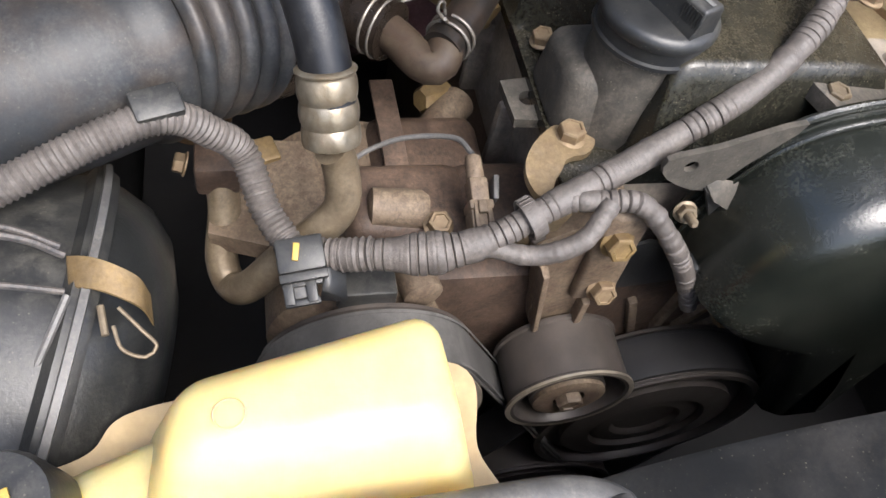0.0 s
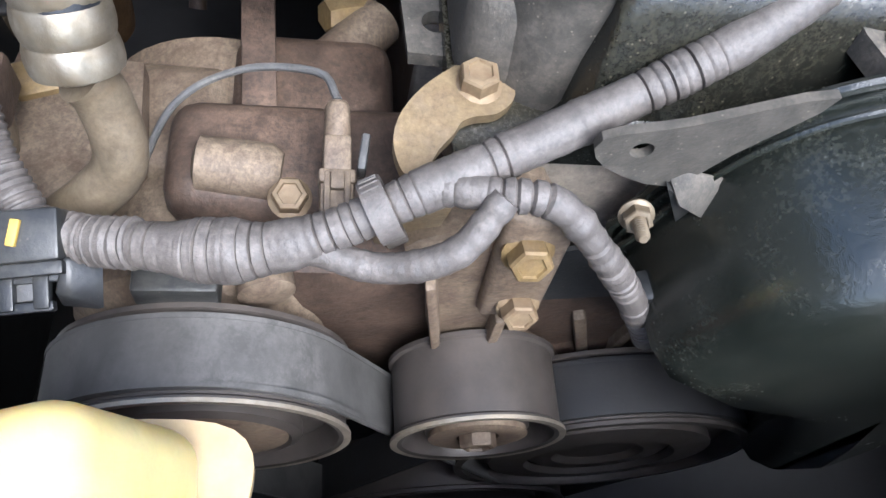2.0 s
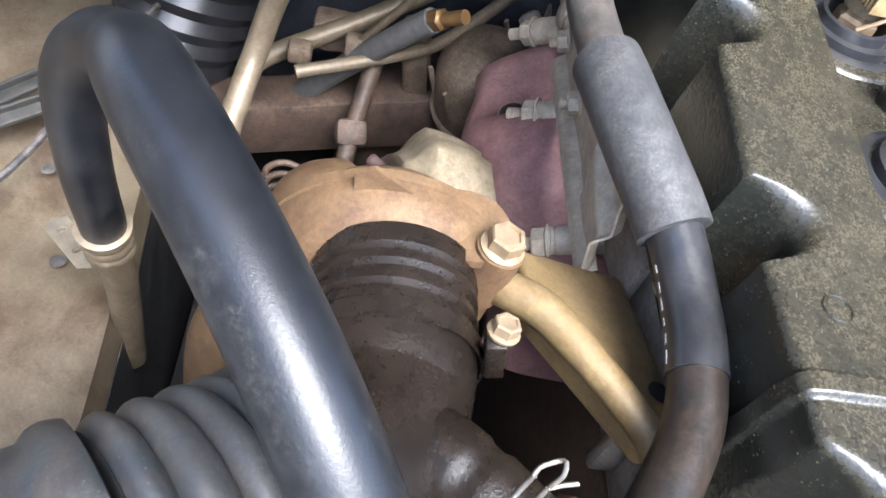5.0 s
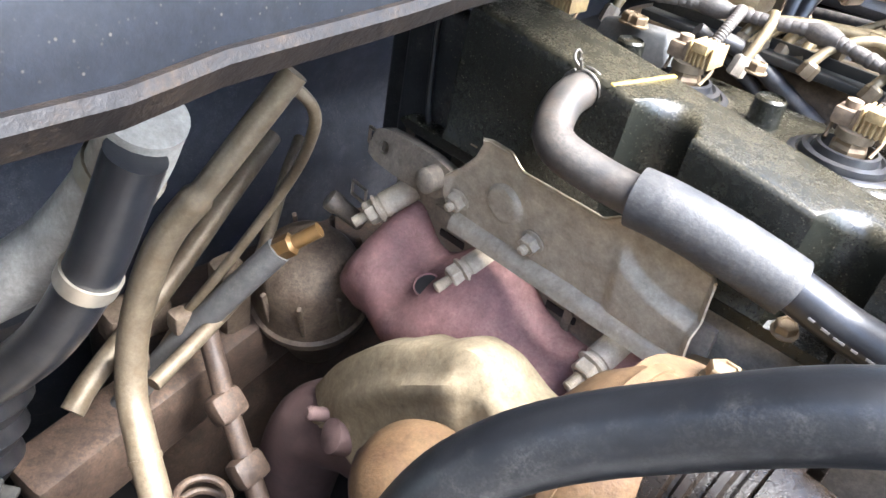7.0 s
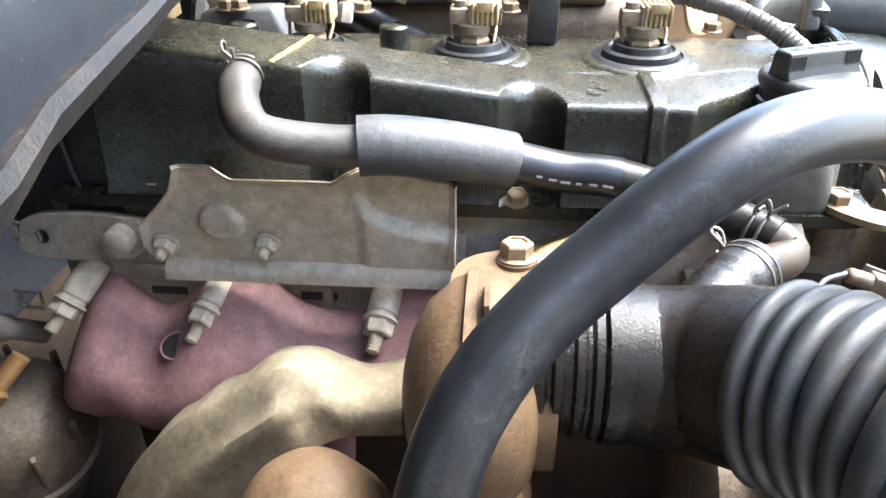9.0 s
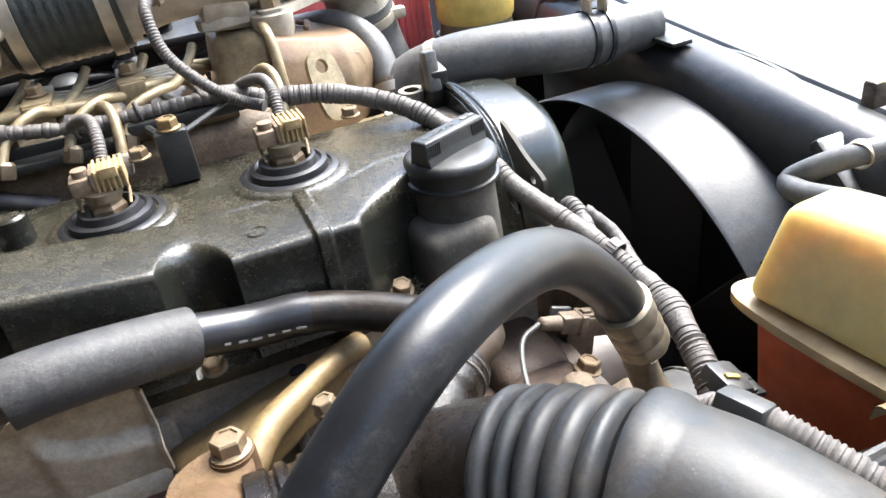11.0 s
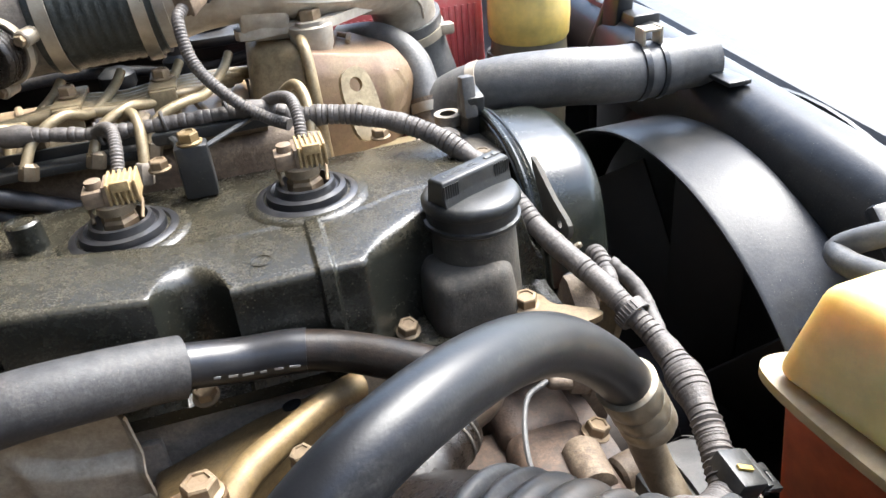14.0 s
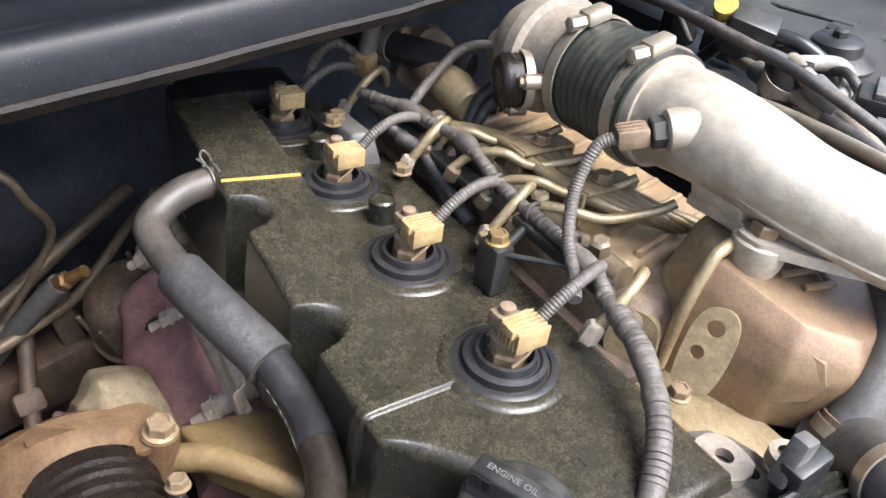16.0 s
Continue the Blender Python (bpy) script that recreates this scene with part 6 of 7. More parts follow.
sp = thing("wing_cables", (-0.1, -0.45, 0.7), "thin black cables lying over the inner wing", "cable")
part("cable", tube([(-0.3, -0.38, 0.725), (-0.15, -0.425, 0.718), (-0.03, -0.452, 0.712), (0.08, -0.5, 0.712)], 0.0028, 8), CABLE, sp)
part("cable", tube([(0.12, -0.47, 0.80), (0.15, -0.44, 0.78), (0.19, -0.42, 0.74), (0.22, -0.41, 0.66)], 0.008, 12), CABLE, sp)
for p_, q_ in (
    ((0.002, -0.536, 0.722), (-0.174, -0.403, 0.722)),
    ((0.004, -0.539, 0.716), (-0.143, -0.389, 0.716)),
):
    p_, q_ = Vector(p_), Vector(q_)
    m_ = lay((p_ + q_) / 2, q_ - p_, (0, -1, 0.1))
    rl = thing("wing_rail", (p_ + q_) / 2, "grey steel trim rail lying along the inner wing", "rail", "rails along the wing")
    c_ = box(((q_ - p_).length, 0.011, 0.004), (0, 0, 0), 0.0012)
    c_.transform(m_)
    part("strip", c_, SHEETGREY, rl)
    c_ = box(((q_ - p_).length, 0.003, 0.008), (0, 0.005, 0.003), 0.001)
    c_.transform(m_)
    part("lip", c_, SHEETGREY, rl)
# black discs on the shelf, painting the dark of open holes
for x, y in ((-0.06, -0.425), (-0.045, -0.44), (0.03, -0.41)):
    solo("body_hole_disc", lathe([(0.004, 0), (0.005, 0.0015), (0.0, 0.002)], (x, y, 0.6925), (0, 0, 1), 14), CABLE, "small black disc standing for a hole in the inner wing", "plug", "wing hole plugs")


# ---- intake side ----
im = thing("intake_manifold", (0.05, 0.11, 0.85), "brown-gold dusty cast intake manifold", "intake manifold")
part("plenum", box((0.34, 0.09, 0.10), (0.05, 0.125, 0.90), 0.016, seg=4), CAST, im)
part("cooler", box((0.225, 0.115, 0.06), (0.07, 0.158, 0.9285), 0.01, seg=4), COOLER, im, "brassy cooler shell with pressed fins")
part("cooler_foot", box((0.25, 0.07, 0.06), (0.07, 0.245, 0.885), 0.01, seg=3), DARKCAST, im)
part("ledge", box((0.36, 0.05, 0.03), (0.05, 0.085, 0.90), 0.006), DARKCAST, im)
for k in range(9):
    part("rib", box((0.006, 0.092, 0.010), (-0.03 + k * 0.0245, 0.16, 0.9575), 0.0025, pose(0, 0, 0, 0, 0, 12)), COOLER, im)
for k in range(5):
    y = 0.098 + k * 0.0078
    p = thing("fuel_line", (0.03, y, 0.96), "gold steel fuel line bent over the intake manifold", "fuel line", "fuel lines on the manifold")
    part("line", tube([(-0.012 + 0.013 * k, 0.064 + 0.004 * k, 0.952), (-0.006 + 0.012 * k, 0.078 + 0.005 * k, 0.972), (0.026 + 0.009 * k, y - 0.002 * k, 0.979), (0.066, y + 0.003, 0.9795), (0.098, y + 0.006 - 0.002 * (k % 2), 0.976), (0.1275, y + 0.008, 0.9785), (0.150 + 0.003 * k, y + 0.024, 0.975), (0.164 + 0.007 * k, y + 0.058, 0.964)], 0.0041, 12, 0.003), FUELPIPE, p)
    part("sleeve_nut", lathe([(0.0045, -0.006), (0.0055, -0.005), (0.0055, 0.006), (0.0042, 0.008)], (-0.011 + 0.013 * k, 0.067 + 0.004 * k, 0.957), (0.1, 0.45, 0.9), 6), PIPE, p)
for x, y in ((0.0665, 0.1162), (0.1275, 0.1206)):
    c = thing("line_clamp", (x, y, 0.97), "gold steel clamp block bolted over the fuel lines", "clamp", "fuel line clamps")
    part("strap", box((0.019, 0.044, 0.0035), (x, y + 0.002, 0.9848), 0.0012), FUELPIPE, c)
    for e in (-0.0235, 0.0235):
        part("foot", box((0.017, 0.0035, 0.028), (x, y + 0.002 + e, 0.9715), 0.001), FUELPIPE, c)
    hex_bolt("bolt", (x, y, 0.987), (0, 0, 1), 0.0058, "", True, 0, BOLT, c)
for x in (0.203, 0.097, -0.008, -0.113):
    p = thing("injector_pipe", (x + 0.02, 0.03, 0.95), "pale steel injector feed pipe", "fuel line", "injector feed pipes")
    part("pipe", tube([(x + 0.012, 0.043, 0.948), (x + 0.014, 0.051, 0.962), (x + 0.0145, 0.063, 0.976), (x + 0.010, 0.076, 0.981), (x + 0.001, 0.087, 0.972), (x - 0.004, 0.092, 0.960)], 0.0036, 10, 0.003), FUELPIPE, p)
    part("nut", lathe([(0.0045, -0.006), (0.0062, -0.005), (0.0062, 0.006), (0.0045, 0.008)], (x + 0.012, 0.043, 0.950), (0.15, 0.2, 0.95), 6), HEAD, p)
egr = thing("egr_box", (0.26, 0.14, 0.9), "reddish-brown stained cast box with gold bracket", "egr cooler")
EGRMAT = material("heat_stained_casting", (0.165, 0.105, 0.066), 0.45, 0.2, dust=(0.25, 0.155, 0.095), dusty=0.4, up=0.15, stain=(0.22, 0.165, 0.08), stained=0.6, bump=0.4, patch=16, grit=0.25)
eb = loft(bmesh.new(), [[Vector(p) for p in q] for q in (
    [(0.226, 0.104, 0.905), (0.284, 0.122, 0.905), (0.309, 0.152, 0.905), (0.310, 0.220, 0.905), (0.226, 0.215, 0.905)],
    [(0.226, 0.106, 0.945), (0.288, 0.124, 0.945), (0.314, 0.154, 0.945), (0.314, 0.222, 0.945), (0.226, 0.216, 0.945)],
    [(0.227, 0.110, 0.974), (0.286, 0.128, 0.962), (0.311, 0.156, 0.957), (0.311, 0.219, 0.957), (0.227, 0.213, 0.976)],
    [(0.228, 0.117, 0.990), (0.283, 0.136, 0.975), (0.303, 0.163, 0.969), (0.303, 0.212, 0.968), (0.228, 0.207, 0.989)])])
part("box", bevelled(eb, 0.003, 2), EGRMAT, egr, smooth=22)
for k, l in enumerate((0.034, 0.030, 0.024)):
    part("raised_bar", box((0.0045, l, 0.004), (0.243 + k * 0.012, 0.160 + k * 0.004, 0.9885 - k * 0.0033), 0.0015, pose(0, 0, 0, 0, 16, -14)), EGRMAT, egr)
part("raised_bar", box((0.024, 0.0045, 0.004), (0.256, 0.1795, 0.9850), 0.0015, pose(0, 0, 0, 0, 17, -10)), EGRMAT, egr)
part("round_boss", lathe([(0.021, -0.008), (0.0205, 0.0005), (0.0185, 0.0026), (0.0135, 0.0028), (0.012, 0.0006), (0.0, 0.0006)], (0.2885, 0.1335, 0.9445), (0.60, -0.78, 0.14), 8), EGRMAT, egr)
EB = lay((0.2555, 0.0975, 0.966), (0.93, 0.36, 0), (0.03, 0.42, 0.9))
part("bracket", plate(smooth_outline([(-0.010, -0.038), (0.009, -0.038), (0.0135, -0.018), (0.0125, 0.002), (0.007, 0.0112), (-0.002, 0.012), (-0.010, 0.006), (-0.013, -0.012)], 4), 0.0045, EB, [(0.0, 0.0, 0.0052), (-0.004, -0.0165, 0.0042)]), FUELPIPE, egr, "gold bracket with two holes")
part("saddle", block([(0.178, 0.108, 0.9), (0.228, 0.100, 0.9), (0.228, 0.2, 0.9), (0.178, 0.2, 0.9)], [(0.189, 0.146, 0.993), (0.227, 0.1165, 0.993), (0.227, 0.19, 0.998), (0.190, 0.19, 0.998)], 0.010, 4), FUELPIPE, egr, "curved alloy saddle")
part("saddle_rib", tube([(0.229, 0.098, 0.915), (0.2285, 0.103, 0.955), (0.228, 0.112, 0.985), (0.227, 0.124, 0.9955), (0.227, 0.17, 0.9975)], 0.0042, 12), FUELPIPE, egr)
part("small_lug", plate(smooth_outline([(-0.014, -0.016), (0.014, -0.016), (0.013, 0.010), (0.0, 0.016), (-0.013, 0.010)], 4), 0.006, lay((0.212, 0.090, 0.930), (0.95, 0.3, 0), (0, 0.3, 0.95)), [(-0.002, 0.002, 0.003)]), FUELPIPE, egr)
part("lower_plate", box((0.12, 0.085, 0.012), (0.25, 0.088, 0.902), 0.004), FUELPIPE, egr)

duct = thing("intake_duct", (0.2, 0.15, 0.95), "pale cast alloy intake duct, dusty", "intake duct")
DU = [(0.135, 0.148, 1.038), (0.165, 0.146, 1.042), (0.20, 0.15, 1.040), (0.245, 0.163, 1.030), (0.285, 0.185, 1.022), (0.312, 0.212, 1.012), (0.326, 0.232, 0.99), (0.332, 0.24, 0.965)]
part("duct", tube(DU, lambda s: 0.034 - 0.06 * min(s, 0.1), 36), ALLOY, duct)
part("lip", lathe([(0.034, -0.003), (0.037, -0.003), (0.037, 0.004), (0.034, 0.004)], (0.138, 0.148, 1.0385), (1, 0, 0.06), 40, cap=False), ALLOY, duct)
part("boss", lathe([(0.012, -0.020), (0.0155, -0.008), (0.0168, 0.004), (0.0168, 0.0065), (0.0145, 0.0078)], (0.2366, 0.1417, 0.9965), (0, 0, 1), 26), ALLOY, duct)
part("web", plate(smooth_outline([(0.222, 0.138), (0.228, 0.129), (0.240, 0.1275), (0.250, 0.134), (0.300, 0.180), (0.285, 0.200), (0.195, 0.165), (0.185, 0.135)], 4), 0.007, lay((0, 0, 1.0), (1, 0, 0), (0, 1, 0))), ALLOY, duct)
part("flat_facet", block([(0.186, 0.138, 0.998), (0.222, 0.142, 0.994), (0.226, 0.170, 0.994), (0.186, 0.166, 0.998)], [(0.188, 0.124, 1.022), (0.222, 0.134, 1.016), (0.226, 0.165, 1.016), (0.188, 0.16, 1.022)], 0.003, 2), ALLOY, duct)
hex_bolt("duct_bolt", (0.2366, 0.1417, 1.004), (0, 0, 1), 0.0086, "", True, 0, BOLT, duct)
DUCTLINE = spline(DU, 0.004)
SEAM = []
for i in range(18, len(DUCTLINE) - 4):
    t_ = (DUCTLINE[i + 1] - DUCTLINE[i]).normalized()
    out_ = t_.cross(Vector((0, 0, 1))).normalized()
    SEAM.append(tuple(DUCTLINE[i] + 0.0277 * (out_ * 0.88 + out_.cross(t_) * 0.47 * (1 if out_.cross(t_).z < 0 else -1))))
part("seam", tube(SEAM, 0.0016, 8), ALLOY, duct)
tp = thing("intake_sensor", (0.16, 0.09, 1.0), "black sensor with plug in the intake duct", "sensor")
SD = Vector((-0.5, -0.82, -0.25)).normalized()
S0 = Vector((0.172, 0.1185, 1.046))
part("seat", lathe([(0.0145, -0.016), (0.0135, -0.003), (0.0125, 0.004), (0.0105, 0.0055)], S0, SD, 24), ALLOY, tp)
part("hexagon", lathe([(0.0095, 0.005), (0.0098, 0.006), (0.0098, 0.013), (0.009, 0.014)], S0, SD, 6), SHEETGREY, tp, "grey steel hexagon", 20)
SQ = lay(S0 + SD * 0.0245, SD, (1, 0, 0.1))
plug_ = box((0.019, 0.0135, 0.012), (0, 0, 0), 0.0015)
plug_.transform(SQ)
plug_ = part("plug", plug_, YELLOWGREY, tp, "dusty grey-brown plug")
for k in (-0.004, 0.0, 0.004):
    q = box((0.014, 0.0018, 0.0014), (0.001, k, 0.0064), 0.0003)
    q.transform(SQ)
    part("plug_rib", q, YELLOWGREY, plug_)
    q = box((0.014, 0.0018, 0.0014), (0.001, k, -0.0064), 0.0003)
    q.transform(SQ)
    part("plug_rib", q, YELLOWGREY, plug_)
lp = thing("sensor_lead", (0.18, 0.06, 0.97), "grey ribbed sensor lead joining the loom", "cable")
part("lead", tube([(0.1545, 0.090, 1.0375), (0.150, 0.081, 1.030), (0.154, 0.068, 1.006), (0.172, 0.053, 0.985), (0.19, 0.046, 0.972), (0.203, 0.036, 0.968)], ribbed(0.0042, 0.0005, 0.0022), 12, 0.0007), LOOM, lp)
rs = thing("throttle_sleeve", (0.1, 0.15, 1.0), "dark ribbed rubber sleeve with steel worm clamps", "hose")
part("sleeve", tube([(0.06, 0.152, 1.035), (0.1, 0.15, 1.037), (0.137, 0.148, 1.038)], lambda s: 0.0395 + 0.0005 * math.sin(s * 900), 40, 0.002), SLEEVE, rs)
for x in (0.068, 0.126):
    ring((x, 0.15, 1.0365), (1, 0, 0.04), 0.0402, 0.009, 0.0016, STEEL, "clamp_band", rs)
    part("clamp_screw", join(box((0.012, 0.02, 0.010), (x, 0.14, 1.079), 0.002, pose(0, 0, 0, 15, 0, 0)), lathe([(0.005, 0), (0.005, 0.012), (0.003, 0.013)], (x, 0.13, 1.075), (0, -1, -0.1), 6)), STEEL, rs)
th = thing("throttle_valve_unit", (0.02, 0.14, 0.95), "dirty cast alloy throttle unit with motor housing", "throttle")
part("bore", lathe([(0.0, -0.05), (0.03, -0.048), (0.038, -0.035), (0.040, -0.02), (0.045, -0.018), (0.045, -0.008), (0.039, -0.006), (0.038, 0.02), (0.038, 0.03)], (0.035, 0.152, 1.034), (1, 0, 0.04), 32), HEAD, th)
MD = Vector((-0.36, -0.92, -0.05)).normalized()
MC = Vector((0.035, 0.113, 1.0225))
part("motor", lathe([(0.0, -0.034), (0.017, -0.033), (0.019, -0.026), (0.019, -0.006), (0.0205, -0.005), (0.0205, 0.0)], MC, MD, 30), HEAD, th)
mcap = part("motor_cap", lathe([(0.0188, 0.0), (0.0192, 0.002), (0.0192, 0.014), (0.0175, 0.0165), (0.015, 0.0168), (0.0145, 0.0158), (0.0, 0.0158)], MC, MD, 30), OILY, th, "black motor cover")
for k in range(3):
    ring(MC + MD * (0.004 + 0.004 * k), MD, 0.0191, 0.0012, 0.0006, OILY, "cover_rib", mcap)
ring(MC + MD * -0.002, MD, 0.0205, 0.006, 0.0016, STEEL, "clamp_band", th)
for w in (20, 140, 260):
    q = MC + MD * -0.002 + axes(MD).to_3x3() @ Vector((0.0245 * math.cos(math.radians(w)), 0.0245 * math.sin(math.radians(w)), 0))
    part("clamp_lug", lathe([(0.0045, -0.007), (0.0055, -0.006), (0.0055, 0.006), (0.0045, 0.007)], q, MD, 14), STEEL, th)
    hex_bolt("motor_screw", q + MD * 0.006, MD, 0.0034, "", True, 0, BOLT, th)
part("cast_arm", tube([(-0.05, 0.165, 1.010), (0.0, 0.160, 1.027), (0.03, 0.155, 1.03)], 0.019, 22), HEAD, th)

# loom along the injectors with its carrier and branches
il = thing("injector_loom", (0.08, 0.045, 0.95), "dusty taped injector loom with ribbed branches", "cable")
part("trunk", tube([(0.207, 0.057, 0.967), (0.187, 0.060, 0.974), (0.14, 0.063, 0.974), (0.09, 0.066, 0.974), (0.038, 0.0716, 0.980), (0.0, 0.07, 0.977), (-0.04, 0.065, 0.975), (-0.085, 0.048, 0.972)], lambda s: 0.0048 - 0.0006 * max(0.0, math.cos(s * 2 * math.pi / 0.0052)) ** 4 + 0.0011 * noise.noise(Vector((s * 150, 1, 0))), 16, 0.0009, wobble=0.16), LOOM, il)
for x in (0.203, 0.097, -0.008, -0.113):
    part("branch", tube([(x + 0.004, 0.008, 0.968), (x + 0.005, 0.019, 0.979), (x + 0.003, 0.034, 0.985), (x - 0.004, 0.051, 0.982), (x - 0.011, 0.064, 0.976)], ribbed(0.0040, 0.0005, 0.0021), 12, 0.0006), LOOM, il)
part("long_branch", tube([(-0.038, 0.068, 0.975), (-0.048, 0.090, 0.990), (-0.052, 0.120, 1.012), (-0.030, 0.135, 1.022), (0.0, 0.128, 1.016)], ribbed(0.0044, 0.0005, 0.0022), 12, 0.0007), LOOM, il)
part("rear_branch", tube([(-0.117, 0.014, 0.972), (-0.121, 0.028, 0.994), (-0.124, 0.045, 1.000), (-0.1238, 0.062, 0.990)], ribbed(0.0046, 0.0009, 0.0024), 12, 0.0007), LOOM, il)
for q, d_ in (((0.038, 0.0716, 0.980), (1, -0.15, 0)), ((-0.036, 0.066, 0.975), (1, 0.2, 0)), ((0.185, 0.060, 0.973), (1, 0, -0.2))):
    part("tape_knot", lathe([(0.0046, -0.012), (0.0068, -0.006), (0.0072, 0.004), (0.0048, 0.012)], q, d_, 14), LOOM, il)
lc = thing("loom_carrier", (0.147, 0.03, 0.95), "black plastic loom carrier on a bolted post", "bracket")
part("post", box((0.020, 0.014, 0.034), (0.142, 0.025, 0.955), 0.002), GLOSSY, lc)
part("tray", box((0.085, 0.013, 0.008), (0.160, 0.062, 0.966), 0.0015), GLOSSY, lc)
part("strut", tube([(0.150, 0.025, 0.968), (0.187, 0.058, 0.972)], 0.0018, 8), GLOSSY, lc)
part("strut", tube([(0.140, 0.030, 0.960), (0.128, 0.060, 0.966)], 0.003, 8), GLOSSY, lc)
hex_bolt("bolt", (0.142, 0.025, 0.972), (0, 0, 1), 0.006, "", True, 0, GOLD, lc)
for x, y, z in ((0.12, 0.035, 0.955), (0.02, 0.03, 0.955), (0.265, 0.068, 0.935), (-0.06, 0.012, 0.96)):
    hex_bolt("bolt", (x, y, z), (0, 0, 1), 0.0055, "dusty flanged bolt among the fuel lines")

# water neck and pipe in front of the box
wt = thing("coolant_neck", (0.31, 0.13, 0.88), "cast coolant neck with grey hose and steel clip", "pipe")
part("hose", tube([(0.268, 0.225, 0.966), (0.298, 0.205, 0.968), (0.318, 0.175, 0.955), (0.322, 0.15, 0.925)], 0.013, 22), GREYHOSE, wt)
part("neck", tube([(0.322, 0.15, 0.928), (0.322, 0.135, 0.90), (0.318, 0.12, 0.885)], 0.0145, 20), CAST, wt)
ring((0.322, 0.147, 0.921), (0, 0.5, 1), 0.0145, 0.008, 0.0015, STEEL, "spring_clip", wt)
part("base", box((0.06, 0.08, 0.03), (0.31, 0.11, 0.87), 0.008), CAST, wt)
part("lug", plate(smooth_outline([(-0.013, -0.01), (0.013, -0.01), (0.012, 0.01), (-0.012, 0.01)], 3), 0.006, lay((0.305, 0.062, 0.925), (1, 0, 0), (0, 1, 0)), [(0, 0, 0.005)]), HEAD, wt)
dh = thing("duct_hose", (0.34, 0.25, 0.85), "black rubber hose below the intake duct", "hose")
part("hose", tube([(0.331, 0.238, 0.975), (0.338, 0.246, 0.94), (0.352, 0.25, 0.89), (0.37, 0.25, 0.80)], 0.031, 28), GREYHOSE, dh)
ring((0.333, 0.24, 0.96), (0.2, 0.15, -1), 0.031, 0.008, 0.0015, STEEL, "clamp_band", dh)
part("clamp_screw", box((0.016, 0.012, 0.01), (0.362, 0.225, 0.962), 0.002), STEEL, dh)

# battery
bat = thing("battery", (0.38, 0.36, 0.82), "red plastic car battery with ribbed sides", "battery")
part("case", box((0.190, 0.20, 0.17), (0.3295, 0.40, 0.895), 0.004), BATTERY, bat)
part("lid", box((0.194, 0.204, 0.016), (0.3295, 0.40, 0.985), 0.003), BATTERY, bat)
part("top_block", box((0.098, 0.13, 0.030), (0.360, 0.425, 1.006), 0.005), BATTERY, bat)
part("top_step", box((0.085, 0.05, 0.014), (0.362, 0.470, 1.026), 0.004), BATTERY, bat)
part("terminal_cover", box((0.085, 0.040, 0.032), (0.268, 0.435, 1.008), 0.006, pose(0, 0, 0, 0, 0, -12)), TERMINAL, bat, "brown-red terminal cover")
for k in range(25):
    part("rib", box((0.0032, 0.003, 0.125), (0.2575 + k * 0.0066, 0.299, 0.90), 0.0008), BATTERY, bat)
for k in range(9):
    part("rib", box((0.003, 0.0032, 0.125), (0.4255, 0.32 + k * 0.012, 0.90), 0.0008), BATTERY, bat)
bh = thing("battery_hold_down", (0.4, 0.35, 1.0), "black steel battery hold-down bar", "bracket")
part("bar", box((0.012, 0.24, 0.006), (0.435, 0.37, 1.02), 0.001, pose(0, 0, 0, 0, 0, 25)), SHROUD, bh)
part("bar", box((0.006, 0.24, 0.012), (0.445, 0.37, 1.014), 0.001, pose(0, 0, 0, 0, 0, 25)), SHROUD, bh)

# fluid reservoir
fr = thing("fluid_reservoir", (0.456, 0.26, 0.9), "amber fluid reservoir with a wide white cap", "reservoir")
part("bottle", lathe([(0.036, 0.045), (0.039, 0.05), (0.040, 0.07), (0.039, 0.09), (0.034, 0.096)], (0.456, 0.262, 0.885), (0.02, 0, 1), 40), FLUID, fr)
# lower half coloured for the dark fluid inside
part("lower_bottle", lathe([(0.03, -0.06), (0.036, -0.055), (0.038, 0.03), (0.0365, 0.046)], (0.456, 0.262, 0.885), (0.02, 0, 1), 40), FLUIDLOW, fr, "lower half showing dark fluid")
part("cap", lathe([(0.037, 0), (0.041, 0.002), (0.042, 0.005), (0.042, 0.013), (0.04, 0.016), (0, 0.0165)], (0.458, 0.262, 0.982), (0.02, 0, 1), 48), WHITECAP, fr, "wide white screw cap")
ring((0.456, 0.262, 0.91), (0.1, 0, 1), 0.0385, 0.012, 0.003, CAST, "holder_band", fr)
part("bracket", box((0.03, 0.05, 0.012), (0.456, 0.275, 0.868), 0.003), DARKBODY, fr)
part("nozzle", tube([(0.44, 0.225, 0.885), (0.43, 0.215, 0.88), (0.42, 0.20, 0.875)], 0.006, 12), FLUID, fr)
# far side: strut top, lines and cables
fs = thing("wing_clutter", (0.2, 0.5, 0.85), "dark pipes and cables along the far inner wing", "pipe")
part("pipe", tube([(-0.1, 0.40, 0.95), (0.05, 0.40, 0.97), (0.18, 0.38, 0.98), (0.28, 0.36, 0.985)], 0.007, 14), STEEL, fs)
part("cable", tube([(-0.2, 0.3, 1.02), (-0.02, 0.27, 1.06), (0.14, 0.27, 1.055), (0.26, 0.30, 1.02), (0.32, 0.33, 1.01)], 0.0045, 10), CABLE, fs)
part("cable", tube([(-0.2, 0.46, 0.90), (0.0, 0.44, 0.92), (0.15, 0.47, 0.9), (0.28, 0.45, 0.93)], 0.006, 10), CABLE, fs)
part("valve", lathe([(0.014, 0), (0.016, 0.01), (0.016, 0.03), (0.01, 0.036), (0.01, 0.045)], (0.12, 0.40, 0.90), (0, 0, 1), 18), GLOSSY, fs)
